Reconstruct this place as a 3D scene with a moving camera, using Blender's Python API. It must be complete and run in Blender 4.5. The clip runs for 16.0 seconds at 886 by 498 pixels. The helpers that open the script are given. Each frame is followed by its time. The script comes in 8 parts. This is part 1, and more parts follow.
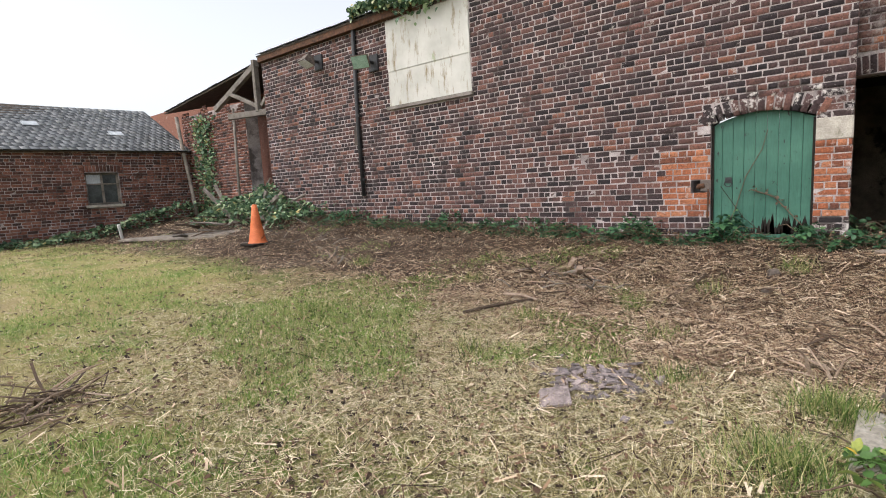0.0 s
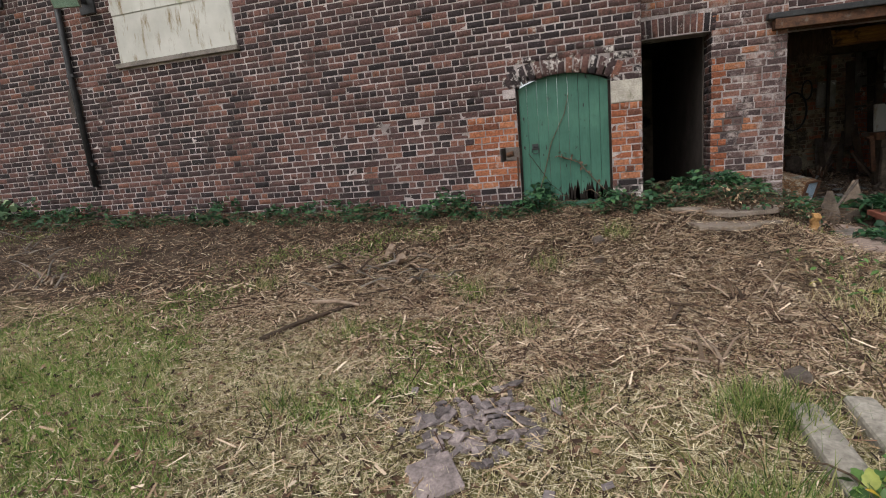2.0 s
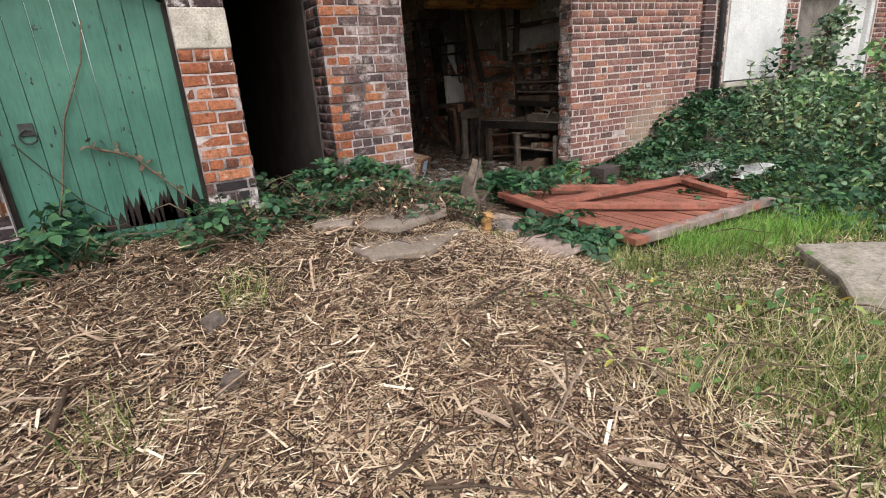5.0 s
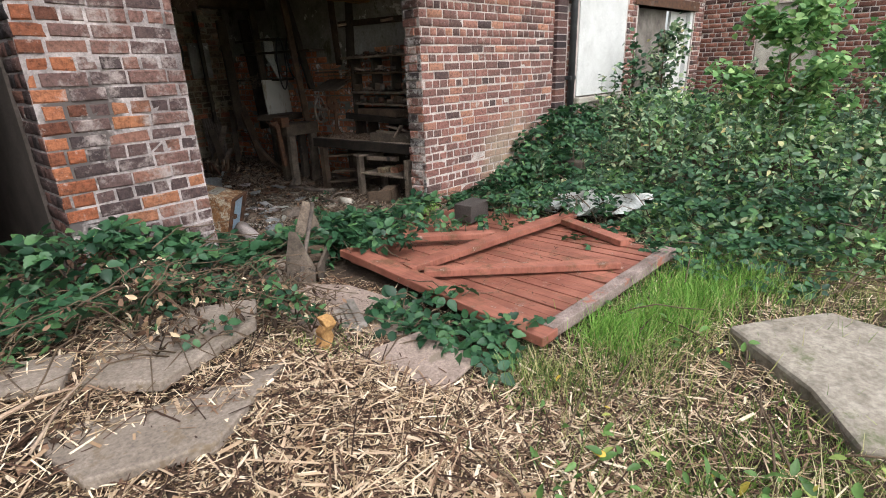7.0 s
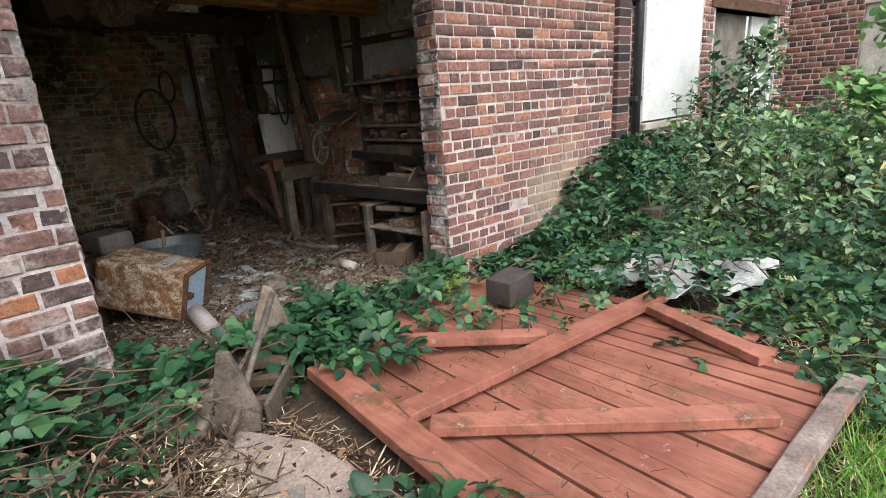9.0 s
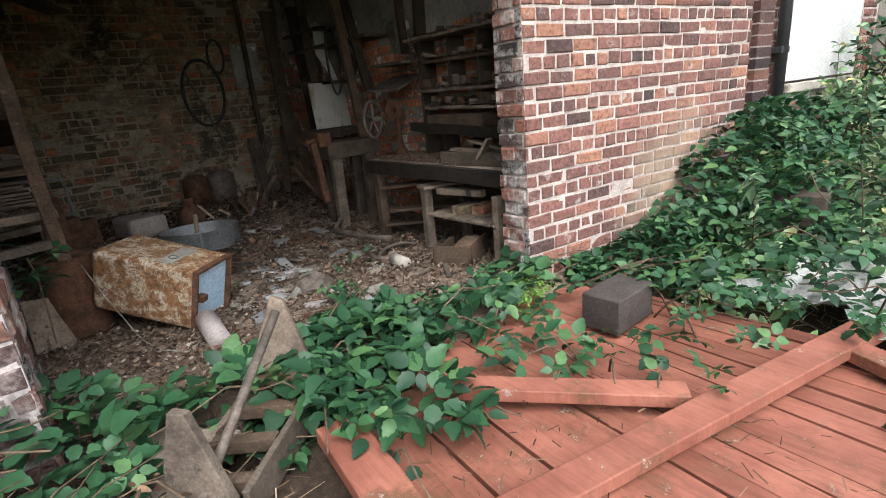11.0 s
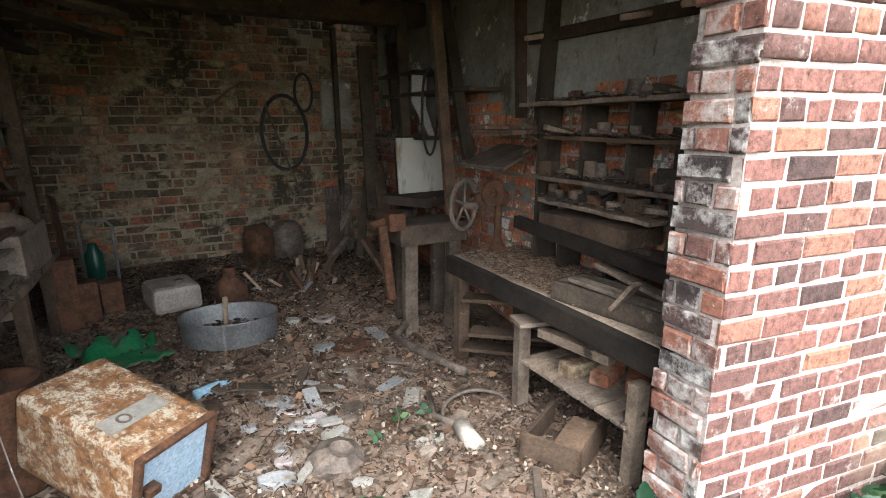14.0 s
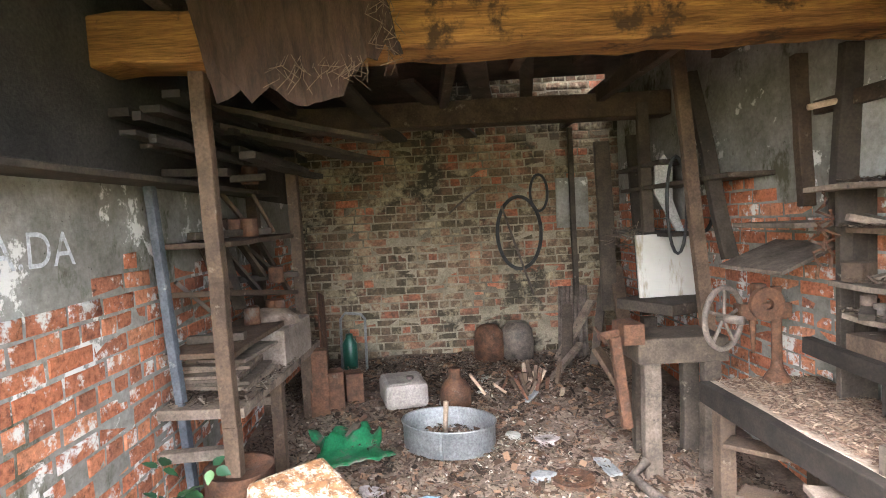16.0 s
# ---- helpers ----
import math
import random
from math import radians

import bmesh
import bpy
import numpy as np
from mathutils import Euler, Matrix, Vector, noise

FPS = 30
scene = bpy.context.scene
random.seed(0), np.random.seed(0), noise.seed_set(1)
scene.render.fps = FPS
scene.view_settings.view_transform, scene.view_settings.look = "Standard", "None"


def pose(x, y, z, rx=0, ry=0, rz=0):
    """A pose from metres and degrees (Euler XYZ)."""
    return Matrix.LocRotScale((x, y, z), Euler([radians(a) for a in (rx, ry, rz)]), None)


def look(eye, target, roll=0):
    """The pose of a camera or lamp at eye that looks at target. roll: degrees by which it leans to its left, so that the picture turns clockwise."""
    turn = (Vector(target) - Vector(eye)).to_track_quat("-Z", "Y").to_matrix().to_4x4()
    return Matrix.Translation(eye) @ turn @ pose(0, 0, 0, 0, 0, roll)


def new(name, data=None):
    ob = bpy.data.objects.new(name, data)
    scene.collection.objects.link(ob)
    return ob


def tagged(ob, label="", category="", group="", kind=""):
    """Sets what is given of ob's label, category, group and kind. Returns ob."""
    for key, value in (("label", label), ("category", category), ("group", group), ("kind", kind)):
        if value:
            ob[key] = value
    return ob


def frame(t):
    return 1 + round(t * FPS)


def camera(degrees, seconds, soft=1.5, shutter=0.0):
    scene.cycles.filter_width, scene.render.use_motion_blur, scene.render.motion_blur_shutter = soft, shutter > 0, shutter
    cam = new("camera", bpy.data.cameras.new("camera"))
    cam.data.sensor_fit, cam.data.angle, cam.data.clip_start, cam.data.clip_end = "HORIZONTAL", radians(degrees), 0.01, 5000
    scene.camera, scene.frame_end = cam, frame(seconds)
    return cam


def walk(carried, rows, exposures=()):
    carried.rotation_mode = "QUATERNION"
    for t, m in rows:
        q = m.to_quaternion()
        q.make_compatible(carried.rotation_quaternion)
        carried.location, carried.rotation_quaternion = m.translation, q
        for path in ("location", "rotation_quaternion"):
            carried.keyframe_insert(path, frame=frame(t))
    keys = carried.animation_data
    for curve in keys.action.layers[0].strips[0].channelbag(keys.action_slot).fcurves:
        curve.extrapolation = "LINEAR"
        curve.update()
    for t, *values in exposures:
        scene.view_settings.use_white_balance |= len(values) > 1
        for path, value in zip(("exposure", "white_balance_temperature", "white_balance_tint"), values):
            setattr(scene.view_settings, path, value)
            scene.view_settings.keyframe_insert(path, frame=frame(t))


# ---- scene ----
SECONDS = 16.0
cam = camera(82.8, SECONDS, soft=1.0)

PATH = [
    (0.0, (1.468, -7.881, 1.010), (-0.394, -5.559, 0.631), -3.14),
    (0.5, (1.150, -7.700, 0.980), (-0.853, -5.502, 0.585), -3.20),
    (1.0, (0.880, -7.339, 0.934), (-0.857, -4.929, 0.514), -3.33),
    (1.5, (0.770, -7.065, 0.993), (-0.529, -4.407, 0.496), -3.95),
    (2.0, (0.665, -6.814, 0.912), (-0.097, -3.969, 0.343), -5.27),
    (2.5, (0.679, -6.346, 0.805), (0.297, -3.462, 0.071), -5.38),
    (3.0, (0.558, -5.909, 0.845), (0.347, -3.043, -0.016), -4.01),
    (3.5, (0.518, -5.455, 0.767), (0.631, -2.610, -0.179), -4.11),
    (4.0, (0.495, -4.985, 0.806), (1.011, -2.182, -0.130), -4.67),
    (4.5, (0.593, -4.456, 0.937), (1.584, -1.780, 0.011), -4.71),
    (5.0, (0.713, -4.138, 0.988), (2.180, -1.703, 0.029), -4.08),
    (5.2, (0.777, -3.973, 0.976), (2.370, -1.614, 0.026), -4.45),
    (7.3, (1.970, -2.793, 1.127), (4.133, -0.976, 0.118), -1.72),
    (7.5, (2.155, -2.685, 1.073), (4.325, -0.859, 0.095), -1.78),
    (8.0, (2.466, -2.507, 1.086), (4.616, -0.627, 0.169), -2.68),
    (8.5, (2.723, -2.235, 1.117), (4.797, -0.261, 0.222), -3.27),
    (8.7, (2.810, -2.144, 1.105), (4.857, -0.132, 0.230), -3.67),
    (10.8, (3.489, -1.565, 0.817), (5.267, 0.684, -0.064), -5.29),
    (11.0, (3.548, -1.358, 0.859), (5.238, 0.949, -0.047), -5.24),
    (11.5, (3.554, -1.131, 0.935), (5.036, 1.271, -0.082), -5.59),
    (12.0, (3.827, -0.884, 0.950), (5.126, 1.601, -0.117), -6.78),
    (12.5, (4.020, -0.761, 1.049), (5.356, 1.695, -0.038), -6.05),
    (13.0, (4.198, -0.559, 1.027), (5.621, 1.839, -0.081), -2.95),
    (13.5, (4.320, -0.329, 1.165), (5.680, 2.154, 0.172), -0.60),
    (14.0, (4.355, -0.203, 1.188), (5.593, 2.426, 0.442), -0.14),
    (14.5, (4.547, 0.016, 1.195), (5.609, 2.765, 0.630), -1.62),
    (15.0, (4.526, 0.111, 1.216), (5.288, 2.997, 0.911), -2.62),
    (15.5, (4.521, 0.078, 1.200), (4.870, 3.055, 1.083), -2.50),
    (16.0, (4.533, 0.085, 1.209), (4.430, 3.079, 1.050), -2.81),
]

EXPOSURES = [(0.0, -0.12, 6450, 11), (0.5, -0.52, 6400, 11), (1.0, -0.75, 6500, 10), (1.5, -0.9, 6500, 10), (2.0, -0.7, 6500, 10), (2.5, -0.1, 6400, 11), (4.0, 0.0, 6450, 11), (5.2, -0.03, 6450, 11),
             (8.0, 0.2, 6250, 8), (8.7, 0.25, 6250, 8), (11.0, 0.55, 6250, 8), (13.0, 1.0, 6200, 8), (14.0, 1.5, 6200, 8), (14.8, 2.15, 6100, 8), (15.2, 2.78, 6150, 13), (15.6, 3.05, 6150, 12), (16.0, 3.45, 6150, 12)]
walk(cam, [(t, look(e, q, r)) for t, e, q, r in PATH], EXPOSURES)

# ---- world and sun: a bright overcast day ----
world = bpy.data.worlds.new("overcast")
scene.world = world
world.use_nodes = True
wn = world.node_tree.nodes
wl = world.node_tree.links
sky = wn.new("ShaderNodeTexSky")
sky.sky_type = "NISHITA"
sky.sun_disc = False
sky.sun_elevation = radians(52)
sky.sun_rotation = radians(200)
sky.dust_density = 4.0
hsv = wn.new("ShaderNodeHueSaturation")
hsv.inputs["Saturation"].default_value = 0.27
hsv.inputs["Value"].default_value = 2.2
wl.new(sky.outputs[0], hsv.inputs["Color"])
wl.new(hsv.outputs[0], wn["Background"].inputs["Color"])
wn["Background"].inputs["Strength"].default_value = 0.15
sun_data = bpy.data.lights.new("sun", "SUN")
sun_data.energy = 0.9
sun_data.angle = radians(25)
sun_data.color = (1.0, 0.97, 0.95)
sun = new("sun", sun_data)
sun.matrix_world = look((-4, -10, 16), (0, 0, 0))

# ---- helpers of this scene ----
RNG = np.random.default_rng(7)


class Shape:
    """Collects faces, then becomes one mesh."""

    def __init__(self):
        self.v, self.f = [], []

    def add(self, verts, faces, m=None):
        n = len(self.v)
        self.v += [tuple(m @ Vector(p)) if m else tuple(p) for p in verts]
        self.f += [tuple(n + i for i in f) for f in faces]
        return self

    def box(self, x0, x1, y0, y1, z0, z1, m=None):
        return self.add([(x0, y0, z0), (x1, y0, z0), (x1, y1, z0), (x0, y1, z0), (x0, y0, z1), (x1, y0, z1), (x1, y1, z1), (x0, y1, z1)],
                        [(0, 3, 2, 1), (4, 5, 6, 7), (0, 1, 5, 4), (1, 2, 6, 5), (2, 3, 7, 6), (3, 0, 4, 7)], m)

    def beam(self, a, b, w, h, up=(0, 0, 1), cuts=1, wobble=0.0):
        """A square timber from a to b, w wide and h high."""
        a, b = Vector(a), Vector(b)
        d = (b - a).normalized()
        s = d.cross(Vector(up))
        if s.length < 1e-4:
            s = d.cross(Vector((0, 1, 0)))
        s.normalize()
        u = s.cross(d)
        n0 = len(self.v)
        for k in range(cuts + 1):
            c = a.lerp(b, k / cuts) + (s * random.uniform(-1, 1) + u * random.uniform(-1, 1)) * wobble
            for i, j in ((-1, -1), (1, -1), (1, 1), (-1, 1)):
                q = 1 + random.uniform(-1, 1) * wobble * 3
                self.v.append(tuple(c + s * (i * w / 2 * q) + u * (j * h / 2 * q)))
        for k in range(cuts):
            o = n0 + 4 * k
            for i in range(4):
                self.f.append((o + i, o + (i + 1) % 4, o + 4 + (i + 1) % 4, o + 4 + i))
        self.f.append((n0 + 3, n0 + 2, n0 + 1, n0))
        e = n0 + 4 * cuts
        self.f.append((e, e + 1, e + 2, e + 3))
        return self

    def lathe(self, profile, n=24, m=None, closed=False):
        """Rings (radius, height) about z."""
        v, f = [], []
        for r, z in profile:
            v += [(r * math.cos(2 * math.pi * i / n), r * math.sin(2 * math.pi * i / n), z) for i in range(n)]
        for k in range(len(profile) - 1 + (1 if closed else 0)):
            k2 = (k + 1) % len(profile)
            for i in range(n):
                f.append((k * n + i, k * n + (i + 1) % n, k2 * n + (i + 1) % n, k2 * n + i))
        return self.add(v, f, m)

    def tube(self, pts, r, n=8, r1=None):
        """A round bar along points, from radius r to r1."""
        pts = [Vector(p) for p in pts]
        r1 = r if r1 is None else r1
        n0 = len(self.v)
        for k, p in enumerate(pts):
            d = (pts[min(k + 1, len(pts) - 1)] - pts[max(k - 1, 0)]).normalized()
            s = d.cross(Vector((0.13, 0.2, 0.97)))
            if s.length < 1e-3:
                s = d.cross(Vector((1, 0, 0)))
            s.normalize()
            u = s.cross(d)
            q = r + (r1 - r) * k / max(1, len(pts) - 1)
            self.v += [tuple(p + (s * math.cos(2 * math.pi * i / n) + u * math.sin(2 * math.pi * i / n)) * q) for i in range(n)]
        for k in range(len(pts) - 1):
            for i in range(n):
                self.f.append((n0 + k * n + i, n0 + k * n + (i + 1) % n, n0 + (k + 1) * n + (i + 1) % n, n0 + (k + 1) * n + i))
        self.f.append(tuple(n0 + i for i in reversed(range(n))))
        e = n0 + (len(pts) - 1) * n
        self.f.append(tuple(e + i for i in range(n)))
        return self

    def prism(self, outline, y0, y1, m=None):
        """An outline of (x, z) drawn out along y."""
        n = len(outline)
        v = [(x, y0, z) for x, z in outline] + [(x, y1, z) for x, z in outline]
        f = [tuple(range(n)), tuple(reversed(range(n, 2 * n)))] + [((i + 1) % n, i, n + i, n + (i + 1) % n) for i in range(n)]
        return self.add(v, f, m)

    def mesh(self, name, material, smooth=False):
        me = bpy.data.meshes.new(name)
        me.from_pydata(self.v, [], self.f)
        if material:
            me.materials.append(material)
        bm = bmesh.new()
        bm.from_mesh(me)
        bmesh.ops.recalc_face_normals(bm, faces=bm.faces)
        bm.to_mesh(me)
        bm.free()
        if smooth:
            me.polygons.foreach_set("use_smooth", [True] * len(me.polygons))
        return me


def part(name, shape, material, parent=None, label="", bevel=0.0, smooth=False):
    """One mesh object, a part under its thing."""
    ob = new(name, shape.mesh(name, material, smooth))
    if parent is not None:
        ob.parent = parent
    if bevel:
        mod = ob.modifiers.new("bevel", "BEVEL")
        mod.width, mod.segments, mod.limit_method = bevel, 2, "ANGLE"
    if label:
        ob["label"] = label
    return ob


def thing(name, label, category, at=(0, 0, 0), turn=0, group="", kind=""):
    ob = new(name)
    ob.matrix_basis = pose(*at, 0, 0, turn)
    ob.empty_display_size = 0.1
    return tagged(ob, label, category, group, kind)


def fast_mesh(name, verts, faces, material):
    """Many faces with the same number of corners, from arrays."""
    me = bpy.data.meshes.new(name)
    k = faces.shape[1]
    me.vertices.add(len(verts))
    me.vertices.foreach_set("co", np.ascontiguousarray(verts, np.float32).ravel())
    me.loops.add(faces.size)
    me.loops.foreach_set("vertex_index", np.ascontiguousarray(faces, np.int32).ravel())
    me.polygons.add(len(faces))
    me.polygons.foreach_set("loop_start", np.arange(0, faces.size, k, dtype=np.int32))
    me.update(calc_edges=True)
    me.materials.append(material)
    return me


def strew(tv, tf, frames_, at):
    """Copies of a small template at many places: arrays of vertices and faces."""
    tv, tf = np.asarray(tv, float), np.asarray(tf)
    n = len(at)
    v = np.einsum("nij,kj->nki", frames_, tv) + at[:, None, :]
    f = tf[None] + (np.arange(n) * len(tv))[:, None, None]
    return v.reshape(-1, 3), f.reshape(-1, tf.shape[1])


def turns(n, tilt, rng=RNG):
    """n rotation arrays: any heading, leaning up to tilt radians."""
    a = rng.uniform(0, 2 * np.pi, n)
    b = rng.uniform(-1, 1, n) * tilt
    c = rng.uniform(-1, 1, n) * tilt
    z, o = np.zeros(n), np.ones(n)
    rz = np.stack([np.cos(a), -np.sin(a), z, np.sin(a), np.cos(a), z, z, z, o], -1).reshape(-1, 3, 3)
    rx = np.stack([o, z, z, z, np.cos(b), -np.sin(b), z, np.sin(b), np.cos(b)], -1).reshape(-1, 3, 3)
    ry = np.stack([np.cos(c), z, np.sin(c), z, o, z, -np.sin(c), z, np.cos(c)], -1).reshape(-1, 3, 3)
    return rz @ rx @ ry


def smooth(a, b, x):
    u = np.clip((np.asarray(x, float) - a) / (b - a), 0, 1)
    return u * u * (3 - 2 * u)


def ground_z(x, y):
    """Height of the yard: it rises to the long wall and to the far left."""
    x, y = np.asarray(x, float), np.asarray(y, float)
    rise = 0.42 * smooth(-3.2, -0.1, y) * (1 - 0.97 * smooth(2.4, 3.7, x)) * (1 - smooth(0.3, 3.0, y - 0.6))
    left = np.clip(-0.035 * x, 0, 0.35)
    lumps = 0.02 * np.sin(1.7 * x + 0.6) * np.cos(1.3 * y) + 0.012 * np.sin(4.1 * x + 2.2 * y) + 0.008 * np.sin(7.3 * y - 3.1 * x)
    return -0.42 + rise + left + lumps


def floor_z(x, y):
    x, y = np.asarray(x, float), np.asarray(y, float)
    return -0.39 + 0.19 * smooth(2.4, 4.6, y) + 0.015 * np.sin(3 * x) * np.cos(2.3 * y) + 0.01 * np.sin(7 * x + 5 * y)


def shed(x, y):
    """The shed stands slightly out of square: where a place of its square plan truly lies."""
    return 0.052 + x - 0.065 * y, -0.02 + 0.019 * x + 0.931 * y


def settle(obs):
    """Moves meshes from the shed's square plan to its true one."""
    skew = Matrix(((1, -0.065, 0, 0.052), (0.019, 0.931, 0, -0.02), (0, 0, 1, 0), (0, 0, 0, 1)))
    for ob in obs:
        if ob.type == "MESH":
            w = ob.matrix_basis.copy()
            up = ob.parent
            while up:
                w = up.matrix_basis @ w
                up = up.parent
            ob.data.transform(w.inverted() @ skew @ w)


# ---- materials ----
def nodes_of(name):
    m = bpy.data.materials.new(name)
    m.use_nodes = True
    return m, m.node_tree.nodes, m.node_tree.links, m.node_tree.nodes["Principled BSDF"]


class Graph:
    def __init__(self, name):
        self.m, self.n, self.l, self.p = nodes_of(name)
        self.geo = self.n.new("ShaderNodeNewGeometry")

    def node(self, kind, **inputs):
        nd = self.n.new(kind)
        for k, v in inputs.items():
            self.put(nd.inputs[k.replace("_", " ")], v)
        return nd

    def put(self, socket, v):
        if isinstance(v, bpy.types.NodeSocket):
            self.l.new(v, socket)
        else:
            socket.default_value = v

    def noise(self, scale, detail=4.0, rough=0.6, stretch=None, vec=None):
        vec = vec or self.geo.outputs["Position"]
        if stretch:
            mp = self.n.new("ShaderNodeVectorMath")
            mp.operation = "MULTIPLY"
            self.l.new(vec, mp.inputs[0])
            mp.inputs[1].default_value = stretch
            vec = mp.outputs[0]
        nd = self.n.new("ShaderNodeTexNoise")
        self.l.new(vec, nd.inputs["Vector"])
        nd.inputs["Scale"].default_value, nd.inputs["Detail"].default_value, nd.inputs["Roughness"].default_value = scale, detail, rough
        return nd.outputs[0]

    def ramp(self, fac, stops, mode="LINEAR"):
        nd = self.n.new("ShaderNodeValToRGB")
        nd.color_ramp.interpolation = mode
        el = nd.color_ramp.elements
        while len(el) < len(stops):
            el.new(0.5)
        for e, (pos, col) in zip(el, stops):
            e.position = pos
            e.color = (*col, 1) if len(col) == 3 else col
        self.put(nd.inputs[0], fac)
        return nd.outputs[0]

    def span(self, fac, a, b):
        nd = self.n.new("ShaderNodeMapRange")
        self.put(nd.inputs[0], fac)
        nd.inputs[1].default_value, nd.inputs[2].default_value = a, b
        return nd.outputs[0]

    def math(self, op, a, b=0.0):
        nd = self.n.new("ShaderNodeMath")
        nd.operation = op
        self.put(nd.inputs[0], a)
        self.put(nd.inputs[1], b)
        return nd.outputs[0]

    def mix(self, fac, a, b, blend="MIX"):
        nd = self.n.new("ShaderNodeMix")
        nd.data_type, nd.blend_type = "RGBA", blend
        self.put(nd.inputs[0], fac)
        self.put(nd.inputs[6], a if isinstance(a, bpy.types.NodeSocket) else (*a, 1))
        self.put(nd.inputs[7], b if isinstance(b, bpy.types.NodeSocket) else (*b, 1))
        return nd.outputs[2]

    def each(self):
        """A random number for each piece, whether an object or an island."""
        info = self.n.new("ShaderNodeObjectInfo")
        return self.math("FRACT", self.math("ADD", info.outputs["Random"], self.geo.outputs["Random Per Island"]))

    def height(self):
        sep = self.n.new("ShaderNodeSeparateXYZ")
        self.l.new(self.geo.outputs["Position"], sep.inputs[0])
        return sep.outputs

    def bump(self, h, strength=0.4, distance=0.01):
        nd = self.n.new("ShaderNodeBump")
        nd.inputs["Strength"].default_value, nd.inputs["Distance"].default_value = strength, distance
        self.put(nd.inputs["Height"], h)
        self.l.new(nd.outputs[0], self.p.inputs["Normal"])

    def done(self, color, rough=0.85, metal=0.0):
        self.put(self.p.inputs["Base Color"], color if isinstance(color, bpy.types.NodeSocket) else (*color, 1))
        self.put(self.p.inputs["Roughness"], rough)
        self.put(self.p.inputs["Metallic"], metal)
        self.p.inputs["Specular IOR Level"].default_value = 0.3
        return self.m


def brick_material(name, stops, soot=(0.55, 0.7), soot_colour=(0.022, 0.019, 0.019), lime=(0.62, 0.72), lime_colour=(0.5, 0.46, 0.42), bloom=None):
    g = Graph(name)
    col = g.ramp(g.each(), stops)
    col = g.mix(0.8, col, g.ramp(g.noise(38, 6, 0.75), [(0.32, (0.3, 0.28, 0.28)), (0.5, (0.95, 0.93, 0.92)), (0.68, (1.5, 1.4, 1.35))]), "MULTIPLY")
    col = g.mix(g.span(g.noise(1.1, 6, 0.7), *soot), col, soot_colour)
    col = g.mix(g.span(g.noise(13, 6, 0.8), 0.57, 0.72), col, (0.03, 0.026, 0.025))
    col = g.mix(g.span(g.noise(5.5, 6, 0.75), *lime), col, lime_colour)
    col = g.mix(g.span(g.noise(27, 6, 0.8), 0.63, 0.72), col, lime_colour)
    if bloom:
        far = g.node("ShaderNodeVectorMath")
        far.operation = "DISTANCE"
        g.l.new(g.geo.outputs["Position"], far.inputs[0])
        far.inputs[1].default_value = bloom[0]
        d = g.math("ADD", far.outputs["Value"], g.math("MULTIPLY", g.noise(4, 5), 0.9))
        col = g.mix(g.math("MULTIPLY", g.span(d, bloom[1], bloom[1] - 0.6), 0.72), col, bloom[2])
    g.bump(g.noise(48, 6, 0.75), 1.0, 0.012)
    return g.done(col, 0.92)


def plain_material(name, a, b, scale=8.0, rough=0.85, metal=0.0, bump=0.3, stretch=None, fine=70.0, spots=None, each=0.0):
    g = Graph(name)
    col = g.ramp(g.noise(scale, 6, 0.65, stretch), [(0.3, a), (0.7, b)])
    fn = g.noise(fine, 4, 0.7, stretch)
    col = g.mix(0.62, col, g.ramp(fn, [(0.3, (0.4, 0.4, 0.4)), (0.7, (1.45, 1.45, 1.45))]), "MULTIPLY")
    if each:
        col = g.mix(each, col, g.ramp(g.each(), [(0, (0.35, 0.33, 0.3)), (0.5, (1, 1, 1)), (1, (1.5, 1.4, 1.3))]), "MULTIPLY")
    if spots:
        col = g.mix(g.span(g.noise(spots[0], 6, 0.7), spots[1], spots[1] + 0.07), col, spots[2])
    g.bump(fn, bump, 0.005)
    return g.done(col, rough, metal)


def leaf_material(name, stops, glow=0.25, rough=0.45):
    g = Graph(name)
    col = g.ramp(g.each(), stops)
    col = g.mix(0.4, col, g.ramp(g.noise(45, 3), [(0.3, (0.55, 0.6, 0.5)), (0.7, (1.3, 1.25, 1.2))]), "MULTIPLY")
    g.done(col, rough)
    tr = g.n.new("ShaderNodeBsdfTranslucent")
    g.l.new(col, tr.inputs["Color"])
    mx = g.n.new("ShaderNodeMixShader")
    mx.inputs[0].default_value = glow
    g.l.new(g.p.outputs[0], mx.inputs[1])
    g.l.new(tr.outputs[0], mx.inputs[2])
    g.l.new(mx.outputs[0], g.n["Material Output"].inputs["Surface"])
    return g.m


OLD_RED = [(0.0, (0.022, 0.018, 0.02)), (0.3, (0.045, 0.031, 0.032)), (0.55, (0.075, 0.045, 0.043)), (0.75, (0.11, 0.058, 0.05)), (0.93, (0.145, 0.074, 0.063)), (1.0, (0.2, 0.09, 0.06))]
BRICK_PIER = brick_material("pier_brick", [(0.0, (0.05, 0.037, 0.038)), (0.4, (0.11, 0.07, 0.066)), (0.75, (0.18, 0.1, 0.083)), (1.0, (0.33, 0.14, 0.07))], soot=(0.64, 0.8), lime=(0.51, 0.66), lime_colour=(0.36, 0.3, 0.28))
BRICK_A = brick_material("weathered_brick", OLD_RED)
